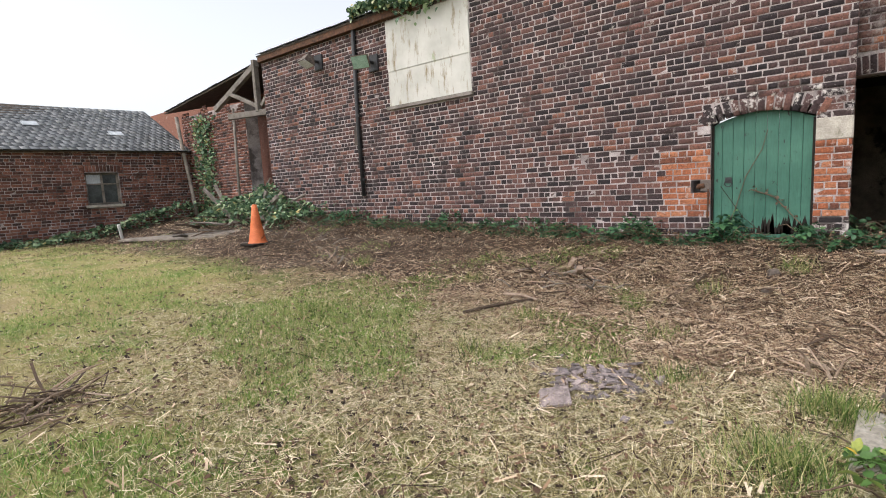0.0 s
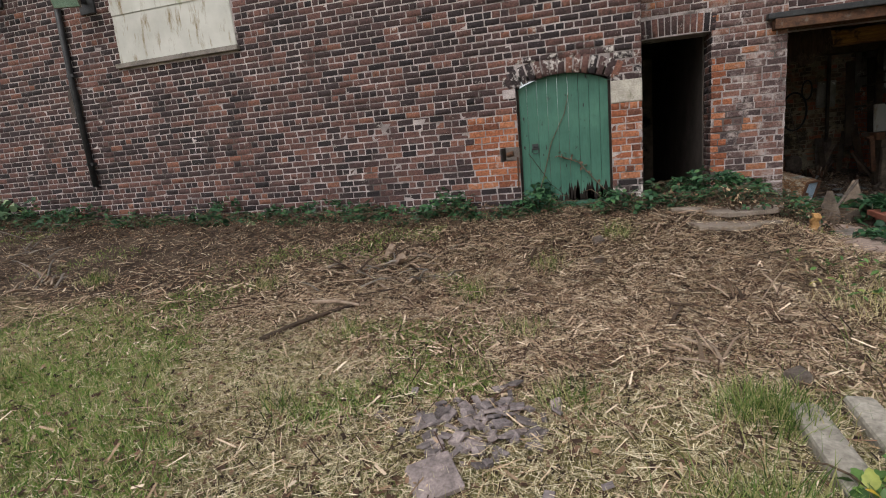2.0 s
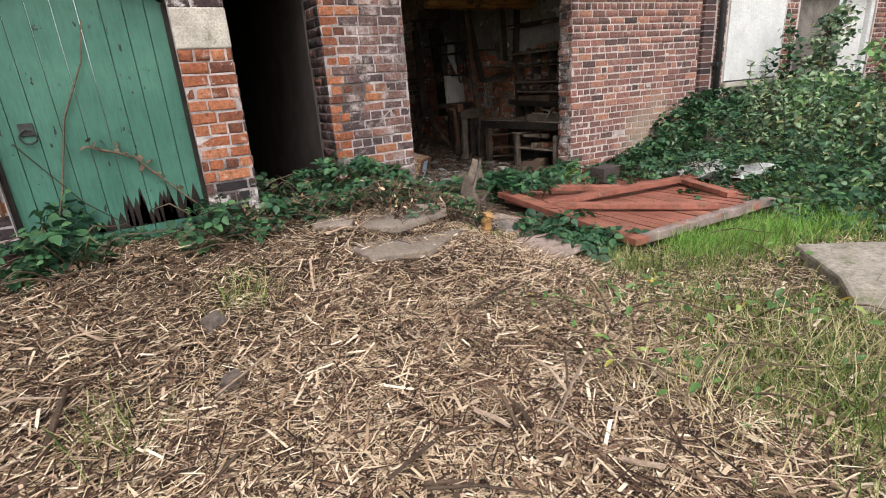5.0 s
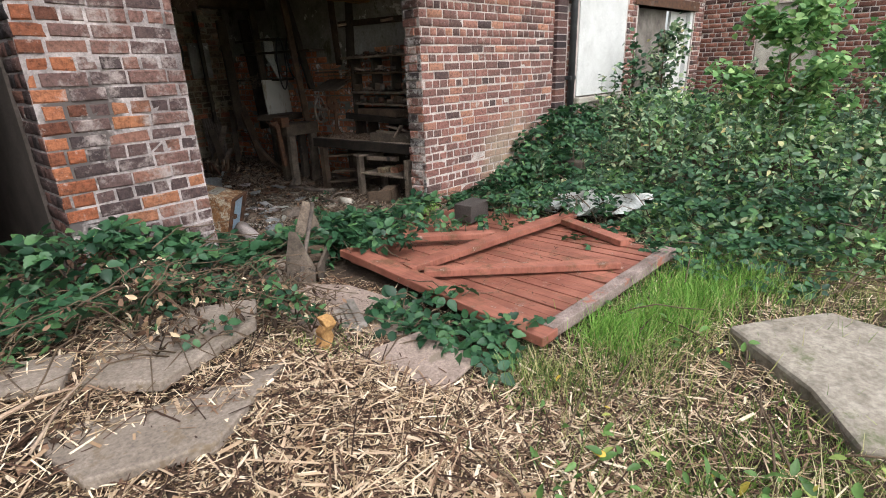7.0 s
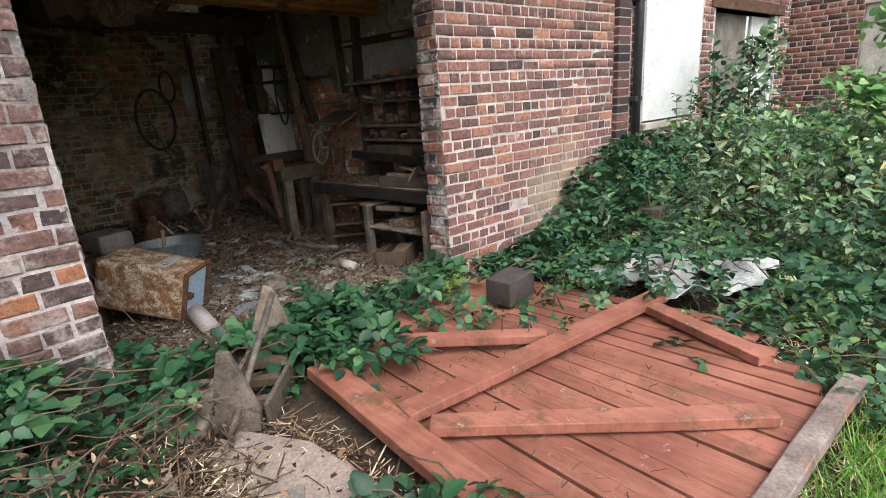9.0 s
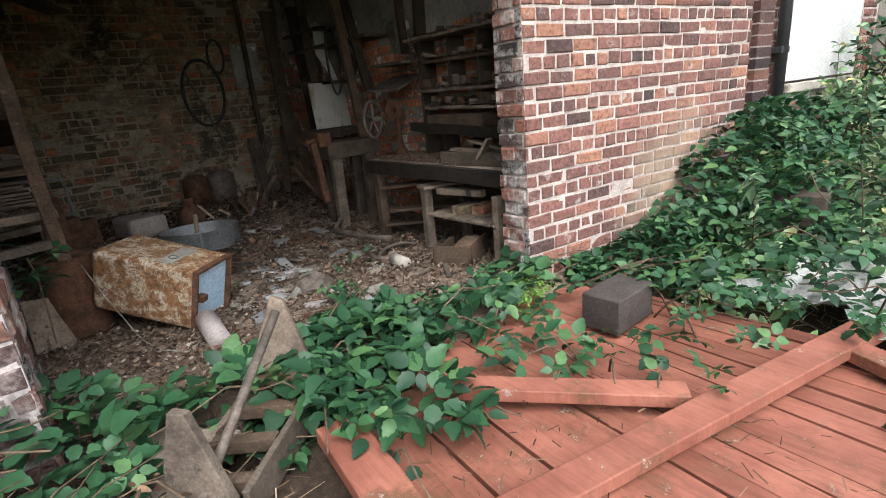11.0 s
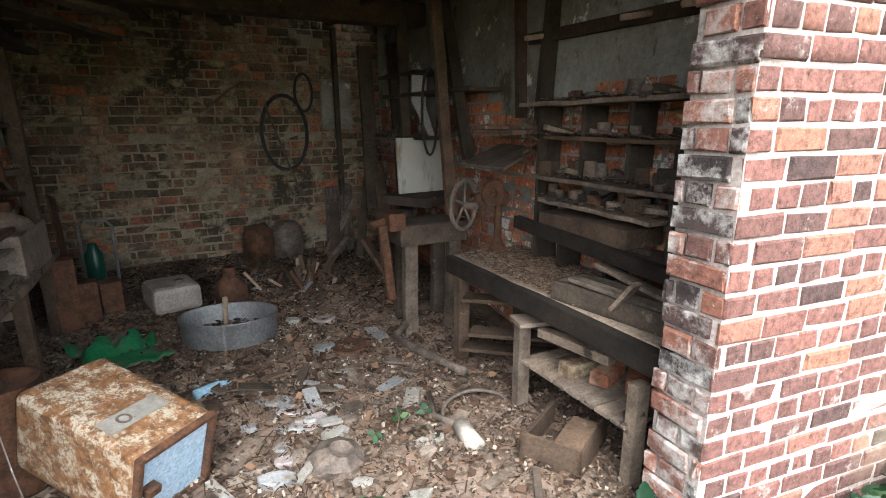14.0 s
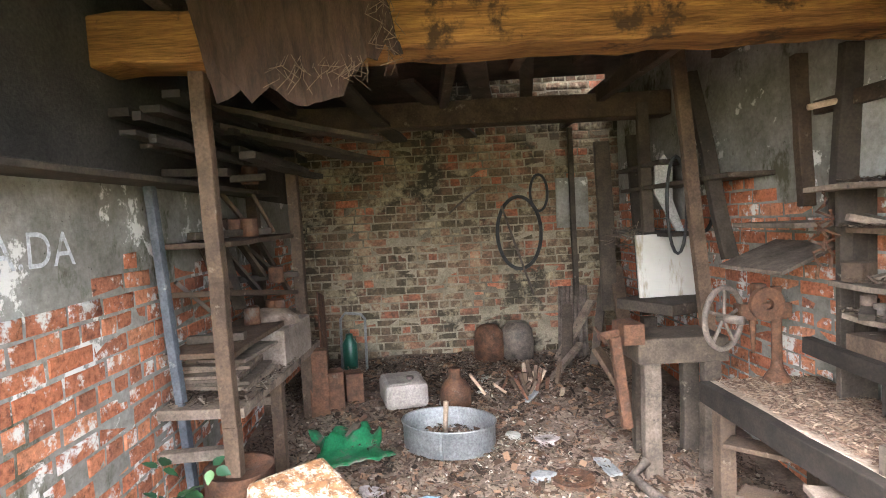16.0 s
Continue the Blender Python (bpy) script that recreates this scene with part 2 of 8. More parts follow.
BRICK_B = brick_material("red_brick", [(0.0, (0.07, 0.048, 0.046)), (0.15, (0.14, 0.08, 0.07)), (0.5, (0.19, 0.095, 0.08)), (0.8, (0.25, 0.122, 0.1)), (1.0, (0.34, 0.17, 0.115))], soot=(0.62, 0.78), lime=(0.6, 0.74), bloom=((7.3, 0.6, -0.05), 1.15, (0.42, 0.34, 0.24)))
BRICK_ARCH = brick_material("whitened_brick", OLD_RED, lime=(0.52, 0.6), lime_colour=(0.5, 0.46, 0.43))
BRICK_JAMB = brick_material("jamb_brick", [(0.0, (0.035, 0.028, 0.028)), (0.35, (0.085, 0.053, 0.048)), (0.7, (0.18, 0.085, 0.066)), (1.0, (0.27, 0.12, 0.082))], soot=(0.62, 0.74), lime=(0.48, 0.66), lime_colour=(0.54, 0.51, 0.48))
BRICK_ORANGE = brick_material("orange_brick", [(0.0, (0.11, 0.045, 0.03)), (0.5, (0.29, 0.1, 0.048)), (1.0, (0.38, 0.16, 0.085))], soot=(0.62, 0.76), lime=(0.56, 0.7), lime_colour=(0.5, 0.43, 0.4))
BRICK_LEFT = brick_material("yard_brick", [(0.0, (0.05, 0.033, 0.03)), (0.4, (0.13, 0.058, 0.044)), (0.8, (0.2, 0.085, 0.06)), (1.0, (0.26, 0.13, 0.095))], soot=(0.64, 0.8))
BRICK_IN = brick_material("grimy_brick", [(0.0, (0.1, 0.08, 0.05)), (0.5, (0.18, 0.12, 0.078)), (0.72, (0.25, 0.14, 0.088)), (0.9, (0.32, 0.12, 0.07)), (1.0, (0.42, 0.15, 0.08))], soot=(0.46, 0.6), soot_colour=(0.05, 0.042, 0.03), lime=(0.5, 0.66), lime_colour=(0.36, 0.3, 0.2))
BRICK_PAINT = brick_material("paint_flaked_brick", [(0.0, (0.3, 0.12, 0.07)), (0.6, (0.45, 0.16, 0.08)), (1.0, (0.5, 0.22, 0.12))], soot=(0.75, 0.9), lime=(0.54, 0.6), lime_colour=(0.66, 0.64, 0.61))
MORTAR = plain_material("lime_mortar", (0.13, 0.108, 0.105), (0.56, 0.49, 0.475), 2.5, 0.95, bump=0.9, spots=(1.3, 0.55, (0.1, 0.085, 0.08)))
MORTAR_PALE = plain_material("pale_mortar", (0.3, 0.245, 0.22), (0.58, 0.51, 0.47), 5, 0.95, bump=0.9, spots=(2.5, 0.62, (0.19, 0.14, 0.12)))
MORTAR_IN = plain_material("dirty_mortar", (0.1, 0.083, 0.06), (0.4, 0.345, 0.255), 2.2, 0.95, bump=0.9, spots=(1.1, 0.55, (0.045, 0.038, 0.027)))
_p = Graph("grey_plaster")
_c = _p.ramp(_p.noise(1.6, 6, 0.7), [(0.3, (0.13, 0.12, 0.1)), (0.52, (0.27, 0.26, 0.235)), (0.7, (0.38, 0.37, 0.35))])
_c = _p.mix(0.6, _c, _p.ramp(_p.noise(35, 6, 0.75), [(0.3, (0.5, 0.49, 0.46)), (0.7, (1.3, 1.3, 1.3))]), "MULTIPLY")
_c = _p.mix(_p.span(_p.noise(2.6, 7, 0.75, (1, 1, 0.6)), 0.55, 0.63), _c, (0.085, 0.08, 0.05))
_c = _p.mix(_p.span(_p.noise(3.1, 8, 0.7), 0.6, 0.625), _c, (0.66, 0.64, 0.61))
_c = _p.mix(_p.span(_p.noise(19, 6, 0.8), 0.64, 0.68), _c, (0.05, 0.045, 0.035))
_p.bump(_p.noise(14, 7, 0.75), 0.9, 0.01)
PLASTER = _p.done(_c, 0.92)
PLASTER_DARK = plain_material("near_black_plaster", (0.022, 0.02, 0.018), (0.085, 0.075, 0.065), 2.0, 0.9, bump=0.8, spots=(4.0, 0.66, (0.22, 0.2, 0.18)))
# Near-black: the gloom of the passage and inside openings is put in this colour.
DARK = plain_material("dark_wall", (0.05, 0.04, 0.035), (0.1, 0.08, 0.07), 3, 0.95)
SLATE = plain_material("slate", (0.13, 0.14, 0.15), (0.28, 0.29, 0.3), 5, 0.7, each=0.5, spots=(1.6, 0.62, (0.3, 0.31, 0.26)))
WOOD_GREY = plain_material("weathered_wood", (0.1, 0.085, 0.072), (0.28, 0.25, 0.22), 4, 0.85, stretch=(1, 1, 1), spots=(9, 0.66, (0.08, 0.07, 0.06)), each=0.4)
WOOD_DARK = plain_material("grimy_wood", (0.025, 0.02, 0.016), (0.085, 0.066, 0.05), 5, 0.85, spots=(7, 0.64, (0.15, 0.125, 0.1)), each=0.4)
# Darkest of the woods, for the poles on the top shelf.
BLACKISH_WOOD = plain_material("blackish_wood", (0.012, 0.01, 0.008), (0.05, 0.04, 0.032), 6, 0.9, bump=0.8, each=0.5)
WOOD_BROWN = plain_material("brown_timber", (0.034, 0.023, 0.016), (0.115, 0.078, 0.053), 5, 0.85, bump=0.8, spots=(11, 0.62, (0.16, 0.13, 0.1)), each=0.5)
TIMBER = plain_material("golden_beam_timber", (0.1, 0.04, 0.012), (0.34, 0.175, 0.05), 3.0, 0.8, stretch=(0.35, 4, 7), fine=24.0, bump=0.9, spots=(3, 0.56, (0.05, 0.025, 0.012)))
WOOD_OLD = plain_material("dusty_old_wood", (0.055, 0.042, 0.033), (0.22, 0.175, 0.138), 6, 0.9, bump=0.8, spots=(9, 0.6, (0.04, 0.033, 0.028)), each=0.5)
WOOD_FRESH = plain_material("split_wood", (0.2, 0.14, 0.1), (0.42, 0.325, 0.245), 9, 0.8, each=0.5)
GREEN = Graph("green_paint")
_n = GREEN.noise(15, 5, 0.6, (1.4, 1, 0.55))
_c = GREEN.ramp(GREEN.noise(2.2, 5), [(0.3, (0.03, 0.1, 0.072)), (0.7, (0.058, 0.155, 0.112))])
_c = GREEN.mix(0.5, _c, GREEN.ramp(GREEN.noise(30, 5, 0.7, (3, 1, 0.3)), [(0.3, (0.6, 0.6, 0.6)), (0.7, (1.3, 1.3, 1.3))]), "MULTIPLY")
_c = GREEN.mix(GREEN.span(GREEN.noise(6, 6, 0.8, (1, 1, 1)), 0.66, 0.68), _c, (0.012, 0.014, 0.014))
_c = GREEN.mix(GREEN.span(_n, 0.66, 0.68), _c, (0.012, 0.014, 0.014))
GREEN.bump(GREEN.noise(60, 4), 0.25, 0.004)
GREEN_PAINT = GREEN.done(_c, 0.5)
BLACK_TAR = plain_material("black_tar", (0.008, 0.006, 0.005), (0.026, 0.019, 0.014), 9, 0.9)
RED_PAINT = Graph("red_brown_paint")
_c = RED_PAINT.ramp(RED_PAINT.noise(3, 6), [(0.3, (0.18, 0.062, 0.042)), (0.7, (0.36, 0.145, 0.1))])
_c = RED_PAINT.mix(0.35, _c, RED_PAINT.ramp(RED_PAINT.each(), [(0, (0.55, 0.5, 0.45)), (1, (1.3, 1.3, 1.3))]), "MULTIPLY")
_c = RED_PAINT.mix(RED_PAINT.span(RED_PAINT.noise(4.5, 7, 0.75), 0.53, 0.63), _c, (0.15, 0.072, 0.04))
_c = RED_PAINT.mix(0.5, _c, RED_PAINT.ramp(RED_PAINT.noise(9, 6, 0.75, (5, 0.6, 1)), [(0.32, (0.45, 0.42, 0.4)), (0.55, (1, 1, 1)), (0.7, (1.25, 1.2, 1.15))]), "MULTIPLY")
_c = RED_PAINT.mix(RED_PAINT.span(RED_PAINT.noise(9, 7, 0.85), 0.6, 0.66), _c, (0.38, 0.28, 0.25))
RED_PAINT.bump(RED_PAINT.noise(70, 4), 0.3, 0.004)
RED_WOOD = RED_PAINT.done(_c, 0.6)
RUST = plain_material("rust", (0.035, 0.02, 0.014), (0.13, 0.06, 0.032), 14, 0.85, bump=0.8, spots=(6, 0.6, (0.12, 0.1, 0.085)))
IRON = plain_material("dusty_iron", (0.06, 0.05, 0.045), (0.2, 0.16, 0.13), 14, 0.7, 0.3)
ZINC = plain_material("galvanised_steel", (0.17, 0.175, 0.18), (0.33, 0.335, 0.34), 6, 0.5, 0.6, spots=(5, 0.64, (0.22, 0.2, 0.17)))
CONCRETE = plain_material("concrete", (0.3, 0.27, 0.23), (0.5, 0.46, 0.4), 5, 0.95, spots=(4, 0.6, (0.2, 0.19, 0.14)))
WHITE_PAINT = plain_material("old_white_paint", (0.5, 0.495, 0.48), (0.66, 0.655, 0.64), 3, 0.6, spots=(5, 0.68, (0.4, 0.36, 0.3)))
BOARD = Graph("stained_board")
_c = BOARD.ramp(BOARD.noise(1.5, 5), [(0.3, (0.38, 0.37, 0.335)), (0.7, (0.54, 0.53, 0.49))])
_c = BOARD.mix(BOARD.span(BOARD.noise(5, 6, 0.7, (1.6, 1, 0.35)), 0.54, 0.68), _c, (0.2, 0.15, 0.08))
_c = BOARD.mix(BOARD.span(BOARD.noise(3, 6, 0.7, (1, 1, 0.6)), 0.62, 0.7), _c, (0.25, 0.3, 0.16))
BOARD_WHITE = BOARD.done(_c, 0.7)
BLACK = plain_material("black_iron", (0.015, 0.015, 0.016), (0.04, 0.04, 0.042), 10, 0.5)
ORANGE_PLASTIC = plain_material("faded_orange_plastic", (0.45, 0.1, 0.03), (0.6, 0.17, 0.06), 8, 0.55)
EARTH = Graph("earth")
_c = EARTH.ramp(EARTH.noise(2.5, 6, 0.7), [(0.25, (0.025, 0.017, 0.012)), (0.5, (0.07, 0.048, 0.035)), (0.75, (0.15, 0.115, 0.085))])
_c = EARTH.mix(0.7, _c, EARTH.ramp(EARTH.noise(40, 5, 0.8), [(0.3, (0.4, 0.38, 0.34)), (0.7, (1.4, 1.35, 1.25))]), "MULTIPLY")
_y = EARTH.math("SUBTRACT", EARTH.math("MULTIPLY", EARTH.noise(0.8, 5, 0.6), 2.4), EARTH.height()[1])
_lawn = EARTH.ramp(EARTH.noise(1.3, 5, 0.7), [(0.36, (0.36, 0.29, 0.16)), (0.5, (0.3, 0.28, 0.11)), (0.62, (0.16, 0.22, 0.055))])
_lawn = EARTH.mix(0.7, _lawn, EARTH.ramp(EARTH.noise(60, 5, 0.8), [(0.3, (0.45, 0.45, 0.4)), (0.7, (1.5, 1.45, 1.35))]), "MULTIPLY")
_c = EARTH.mix(EARTH.span(_y, 4.2, 5.2), _c, _lawn)
EARTH.bump(EARTH.noise(35, 6, 0.8), 0.9, 0.03)
EARTH_MAT = EARTH.done(_c, 0.95)
DUST = plain_material("dusty_earth_floor", (0.07, 0.05, 0.038), (0.3, 0.225, 0.175), 3.5, 0.95, bump=0.9, fine=45, spots=(6, 0.66, (0.33, 0.29, 0.25)))
LEAF = leaf_material("bramble_leaf", [(0.0, (0.014, 0.042, 0.022)), (0.5, (0.03, 0.088, 0.04)), (0.85, (0.056, 0.135, 0.055)), (1.0, (0.1, 0.19, 0.07))], 0.2)
LEAF_DARK = leaf_material("hedge_leaf", [(0.0, (0.03, 0.07, 0.042)), (0.45, (0.1, 0.18, 0.1)), (0.8, (0.25, 0.35, 0.19)), (0.95, (0.4, 0.47, 0.3)), (1.0, (0.5, 0.4, 0.16))])
LEAF_LIGHT = leaf_material("sapling_leaf", [(0.0, (0.07, 0.17, 0.06)), (0.6, (0.19, 0.36, 0.13)), (1.0, (0.36, 0.5, 0.2))], 0.35)
GRASS = leaf_material("grass_blade", [(0.0, (0.05, 0.11, 0.02)), (0.45, (0.12, 0.2, 0.05)), (0.75, (0.3, 0.3, 0.12)), (1.0, (0.48, 0.42, 0.22))], 0.3, 0.6)
STRAW = leaf_material("dry_straw", [(0.0, (0.025, 0.014, 0.009)), (0.3, (0.1, 0.06, 0.038)), (0.5, (0.4, 0.28, 0.17)), (0.8, (0.66, 0.51, 0.36)), (1.0, (0.88, 0.76, 0.58))], 0.1, 0.85)
CANE = plain_material("bramble_cane", (0.055, 0.038, 0.026), (0.16, 0.11, 0.07), 20, 0.8)

# ---- ground ----
def axis(a, b, fine, lo, hi):
    near = np.arange(lo, hi + 1e-6, fine)
    out = np.geomspace(1, 1 + b - hi, 22)[1:] - 1 + hi
    back = lo - (np.geomspace(1, 1 + lo - a, 22)[1:] - 1)[::-1]
    return np.concatenate([back, near, out])


def sheet(name, xs, ys, zf, material):
    gx, gy = np.meshgrid(xs, ys)
    v = np.stack([gx, gy, zf(gx, gy)], -1).reshape(-1, 3)
    w, h = len(xs), len(ys)
    i = (np.arange(h - 1)[:, None] * w + np.arange(w - 1)[None]).ravel()
    me = fast_mesh(name, v, np.stack([i, i + 1, i + w + 1, i + w], -1), material)
    me.polygons.foreach_set("use_smooth", [True] * len(me.polygons))
    return new(name, me)


def yard_z(x, y):
    inside = (x > 1.6) & (x < 6.7) & (y > 0.75) & (y < 6)
    return np.where(inside, -0.62, ground_z(x, y))


ground = sheet("ground", axis(-400, 400, 0.12, -17, 16), axis(-400, 400, 0.12, -10, 2), yard_z, EARTH_MAT)
tagged(ground, "rough yard ground of trampled earth, straw and grass", "ground", kind="structure")
floor = sheet("floor", np.linspace(1.5, 6.6, 60), np.linspace(0.5, 5.8, 60), lambda x, y: floor_z(x + 0.065 * y, (y - 0.08) / 0.931), DUST)
tagged(floor, "dusty earth floor of the shed covered in debris", "floor", kind="structure")


# ---- walls: a mortar core with openings, and bricks laid on its face ----
COURSE, STRETCH, JOINT = 0.086, 0.226, 0.014


def core(name, p, q, z0, z1, depth, holes, material, label):
    """A wall from p to q (plan), its face on the line and its body behind it (to the left of p to q), with holes (u0, u1, v0, v1)."""
    p, q = Vector((*p, 0)), Vector((*q, 0))
    length = (q - p).length
    d = (q - p) / length
    n = Vector((-d.y, d.x, 0))
    s = Shape()
    cuts = sorted({0.0, length, *(u for h in holes for u in h[:2] if 0 < u < length)})
    for a, b in zip(cuts, cuts[1:]):
        c = (a + b) / 2
        spans = sorted((h[2], h[3]) for h in holes if h[0] < c < h[1])
        z = z0
        for lo, hi in spans + [(z1, z1)]:
            if lo > z + 1e-4:
                s.add([tuple(p + d * u + n * w + Vector((0, 0, k))) for k in (z, lo) for u, w in ((a, 0), (b, 0), (b, depth), (a, depth))],
                      [(0, 3, 2, 1), (4, 5, 6, 7), (0, 1, 5, 4), (1, 2, 6, 5), (2, 3, 7, 6), (3, 0, 4, 7)])
            z = max(z, hi)
    ob = new(name, s.mesh(name, material))
    return tagged(ob, label, "wall", kind="structure")


def courses(length, z0, z1, holes, keep=None, header_every=3, seed=0):
    """Where the bricks lie on a wall: (u0, u1, v0, v1)."""
    rng = random.Random(seed)
    out = []
    k = 0
    z = z0
    while z < z1 - 0.03:
        v0, v1 = z + JOINT / 2 + rng.uniform(-0.002, 0.002), min(z + COURSE - JOINT / 2, z1) + rng.uniform(-0.002, 0.002)
        header = k % header_every == header_every - 1
        step = STRETCH / 2 if header else STRETCH
        u = -rng.uniform(0, 1) * 0.03 - (step / 2 if k % 2 else 0)
        while u < length:
            w = step * rng.uniform(0.88, 1.1)
            a, b = max(u + JOINT / 2, 0), min(u + w - JOINT / 2, length)
            u += w
            pieces = [(a, b)]
            for h in holes:
                if h[2] < v1 - 0.01 and h[3] > v0 + 0.01:
                    pieces = [x for s, e in pieces for x in ((s, min(e, h[0])), (max(s, h[1]), e)) if x[1] - x[0] > 0.03]
            for s, e in pieces:
                if e - s > 0.03 and (keep is None or keep((s + e) / 2, (v0 + v1) / 2)):
                    out.append((s, e, v0, v1))
        k += 1
        z += COURSE
    return out


BRICK_FACES = [(4, 5, 6, 7), (0, 1, 5, 4), (1, 2, 6, 5), (2, 3, 7, 6), (3, 0, 4, 7), (8, 9, 1, 0), (9, 10, 2, 1), (10, 11, 3, 2), (11, 8, 0, 3)]


def brick_verts(w, h, proud=0.008, back=0.012):
    """A brick's face, chamfered, seen along +y; x along the wall, z up."""
    c = min(0.006, h * 0.2)
    x, z = w / 2, h / 2
    edge = [(-x, 0.0, -z), (x, 0.0, -z), (x, 0.0, z), (-x, 0.0, z)]
    face = [(-x + c, -proud, -z + c), (x - c, -proud, -z + c), (x - c, -proud, z - c), (-x + c, -proud, z - c)]
    rear = [(a, back, b) for a, _, b in edge]
    return np.array(edge + face + rear)


def worn(v, rng):
    """Knocks a brick's edges and corners out of true."""
    for k in range(8):
        v[k] += (rng.uniform(-0.004, 0.004), rng.uniform(-0.002, 0.004) if k > 3 else 0.0, rng.uniform(-0.004, 0.004))
    if rng.random() < 0.12:
        k = 4 + rng.randrange(4)
        v[k] += (-0.14 * v[k][0] * rng.random(), 0.006, -0.22 * v[k][2] * rng.random())
    return v


SHARED = {}


def lay(wall, p, q, bricks, material, near=None, limit=300, seed=1, proud=0.008):
    """Bricks on the face p to q of a wall: those of the near stretch as parts, the rest as one part."""
    rng = random.Random(seed)
    p, q = Vector((*p, 0)), Vector((*q, 0))
    d = (q - p).normalized()
    ang = math.atan2(d.y, d.x)
    single, rest = [], []
    for b in bricks:
        (single if near and near((b[0] + b[1]) / 2, (b[2] + b[3]) / 2) and len(single) < limit else rest).append(b)
    for u0, u1, v0, v1 in single:
        w, h = round(u1 - u0, 2), round(v1 - v0, 3)
        kind = rng.randrange(5)
        key = (w, h, material.name, proud, kind)
        if key not in SHARED:
            me = bpy.data.meshes.new("brick")
            me.from_pydata([tuple(x) for x in worn(brick_verts(w, h, proud), rng)], [], BRICK_FACES)
            me.materials.append(material)
            SHARED[key] = me
        ob = new("brick", SHARED[key])
        c = p + d * ((u0 + u1) / 2)
        off = rng.uniform(-0.005, 0.004)
        ob.matrix_basis = Matrix.Translation((c.x + d.y * off, c.y - d.x * off, (v0 + v1) / 2 + rng.uniform(-0.003, 0.003))) @ Matrix.Rotation(ang + rng.uniform(-0.008, 0.008), 4, "Z") @ Matrix.Rotation(rng.uniform(-0.018, 0.018), 4, "Y")
        ob.parent = wall
    if rest:
        vs = []
        for u0, u1, v0, v1 in rest:
            v = worn(brick_verts(u1 - u0, v1 - v0, proud + rng.uniform(-0.003, 0.003)), rng)
            v[:, 2] += (v0 + v1) / 2 + v[:, 0] * rng.uniform(-0.018, 0.018)
            v[:, 0] += (u0 + u1) / 2
            vs.append(v)
        v = np.concatenate(vs)
        w = np.stack([p.x + d.x * v[:, 0] - d.y * v[:, 1], p.y + d.y * v[:, 0] + d.x * v[:, 1], v[:, 2]], -1)
        f = (np.array(BRICK_FACES)[None] + (np.arange(len(rest)) * 12)[:, None, None]).reshape(-1, 4)
        ob = new("brickwork", fast_mesh("brickwork", w, f, material))
        ob.parent = wall
        tagged(ob, kind="stuff")


def arch(wall, x0, x1, z0, z1, rise, height, y, material, n=13, face="y"):
    """A ring of bricks on end over an opening."""
    r = ((x1 - x0) ** 2 / 4 + rise ** 2) / (2 * rise)
    cx, cz = (x0 + x1) / 2, z0 + rise - r
    a = math.asin((x1 - x0) / 2 / r) * 1.06
    for k in range(n):
        t = -a + 2 * a * (k + 0.5) / n
        w = 2 * a * r / n - 0.012
        v = brick_verts(w, height)
        ob = new("brick", SHARED.setdefault(("arch", round(w, 3), height, material.name), fast_mesh("brick", v, np.array(BRICK_FACES), material)))
        rr = r + height / 2
        if face == "y":
            ob.matrix_basis = Matrix.Translation((cx + rr * math.sin(t), y, cz + rr * math.cos(t))) @ Matrix.Rotation(t, 4, "Y")
        else:
            ob.matrix_basis = Matrix.Translation((y, cx + rr * math.sin(t), cz + rr * math.cos(t))) @ Matrix.Rotation(math.pi / 2, 4, "Z") @ Matrix.Rotation(t, 4, "Y")
        ob.parent = wall


# long wall with the green door; its line runs from the far left to the pier by the narrow doorway
AX0, AX1, ATOP = -10.6, 1.53, 4.55
wall_south = core("wall_south", (AX0, 0), (AX1, 0), -0.6, ATOP, 0.62, [(0.0 - AX0, 1.17 - AX0, -0.7, 1.76), (-0.25 - AX0, 0.0 - AX0, 0.70, 0.88)], MORTAR, "long weathered brick wall of dark and orange bricks")
# narrow doorway, pier, shed front
BY = 0.62
PX = 3.3
wall_shed = core("wall_shed_front", (AX1, BY), (PX, BY), -0.6, 4.0, 0.36, [(0, 2.45 - AX1, -0.7, 2.1)], MORTAR, "brick pier of dark and orange bricks beside a narrow doorway")
JX, JY, FX, FY = 5.78, 0.76, 13.3, 0.07
SLEN = math.hypot(FX - JX, FY - JY)
wall_over = core("wall_over_bay", (PX, BY), (JX, JY), 2.0, 4.0, 0.3, [], MORTAR, "brickwork above the wide open bay")
wall_front = core("wall_front", (JX, JY), (FX, FY), -0.6, 4.0, 0.23, [(2.99, 4.36, 0.64, 3.2), (4.75, 7.08, 0.0, 1.95)], MORTAR_PALE, "red brick shed front with pale mortar and a boarded bay")
wall_east = core("wall_east", (FX, FY + 0.5), (FX, -9), -0.6, 2.6, 0.36, [(1.45, 2.45, 0.9, 2.0)], MORTAR_PALE, "brick wall of the far outbuilding")
# Partition plaster goes near-black above 1.46 m.
wall_partition_upper = core("wall_partition_upper", shed(3.15, BY + 0.36), shed(3.15, 5.9), 1.46, 4.0, 0.3, [], PLASTER_DARK, "near-black upper part of the partition wall")
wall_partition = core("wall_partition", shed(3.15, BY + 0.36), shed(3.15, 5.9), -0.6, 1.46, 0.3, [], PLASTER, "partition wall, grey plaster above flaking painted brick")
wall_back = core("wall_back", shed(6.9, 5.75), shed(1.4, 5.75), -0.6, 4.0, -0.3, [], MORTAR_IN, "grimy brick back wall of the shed")
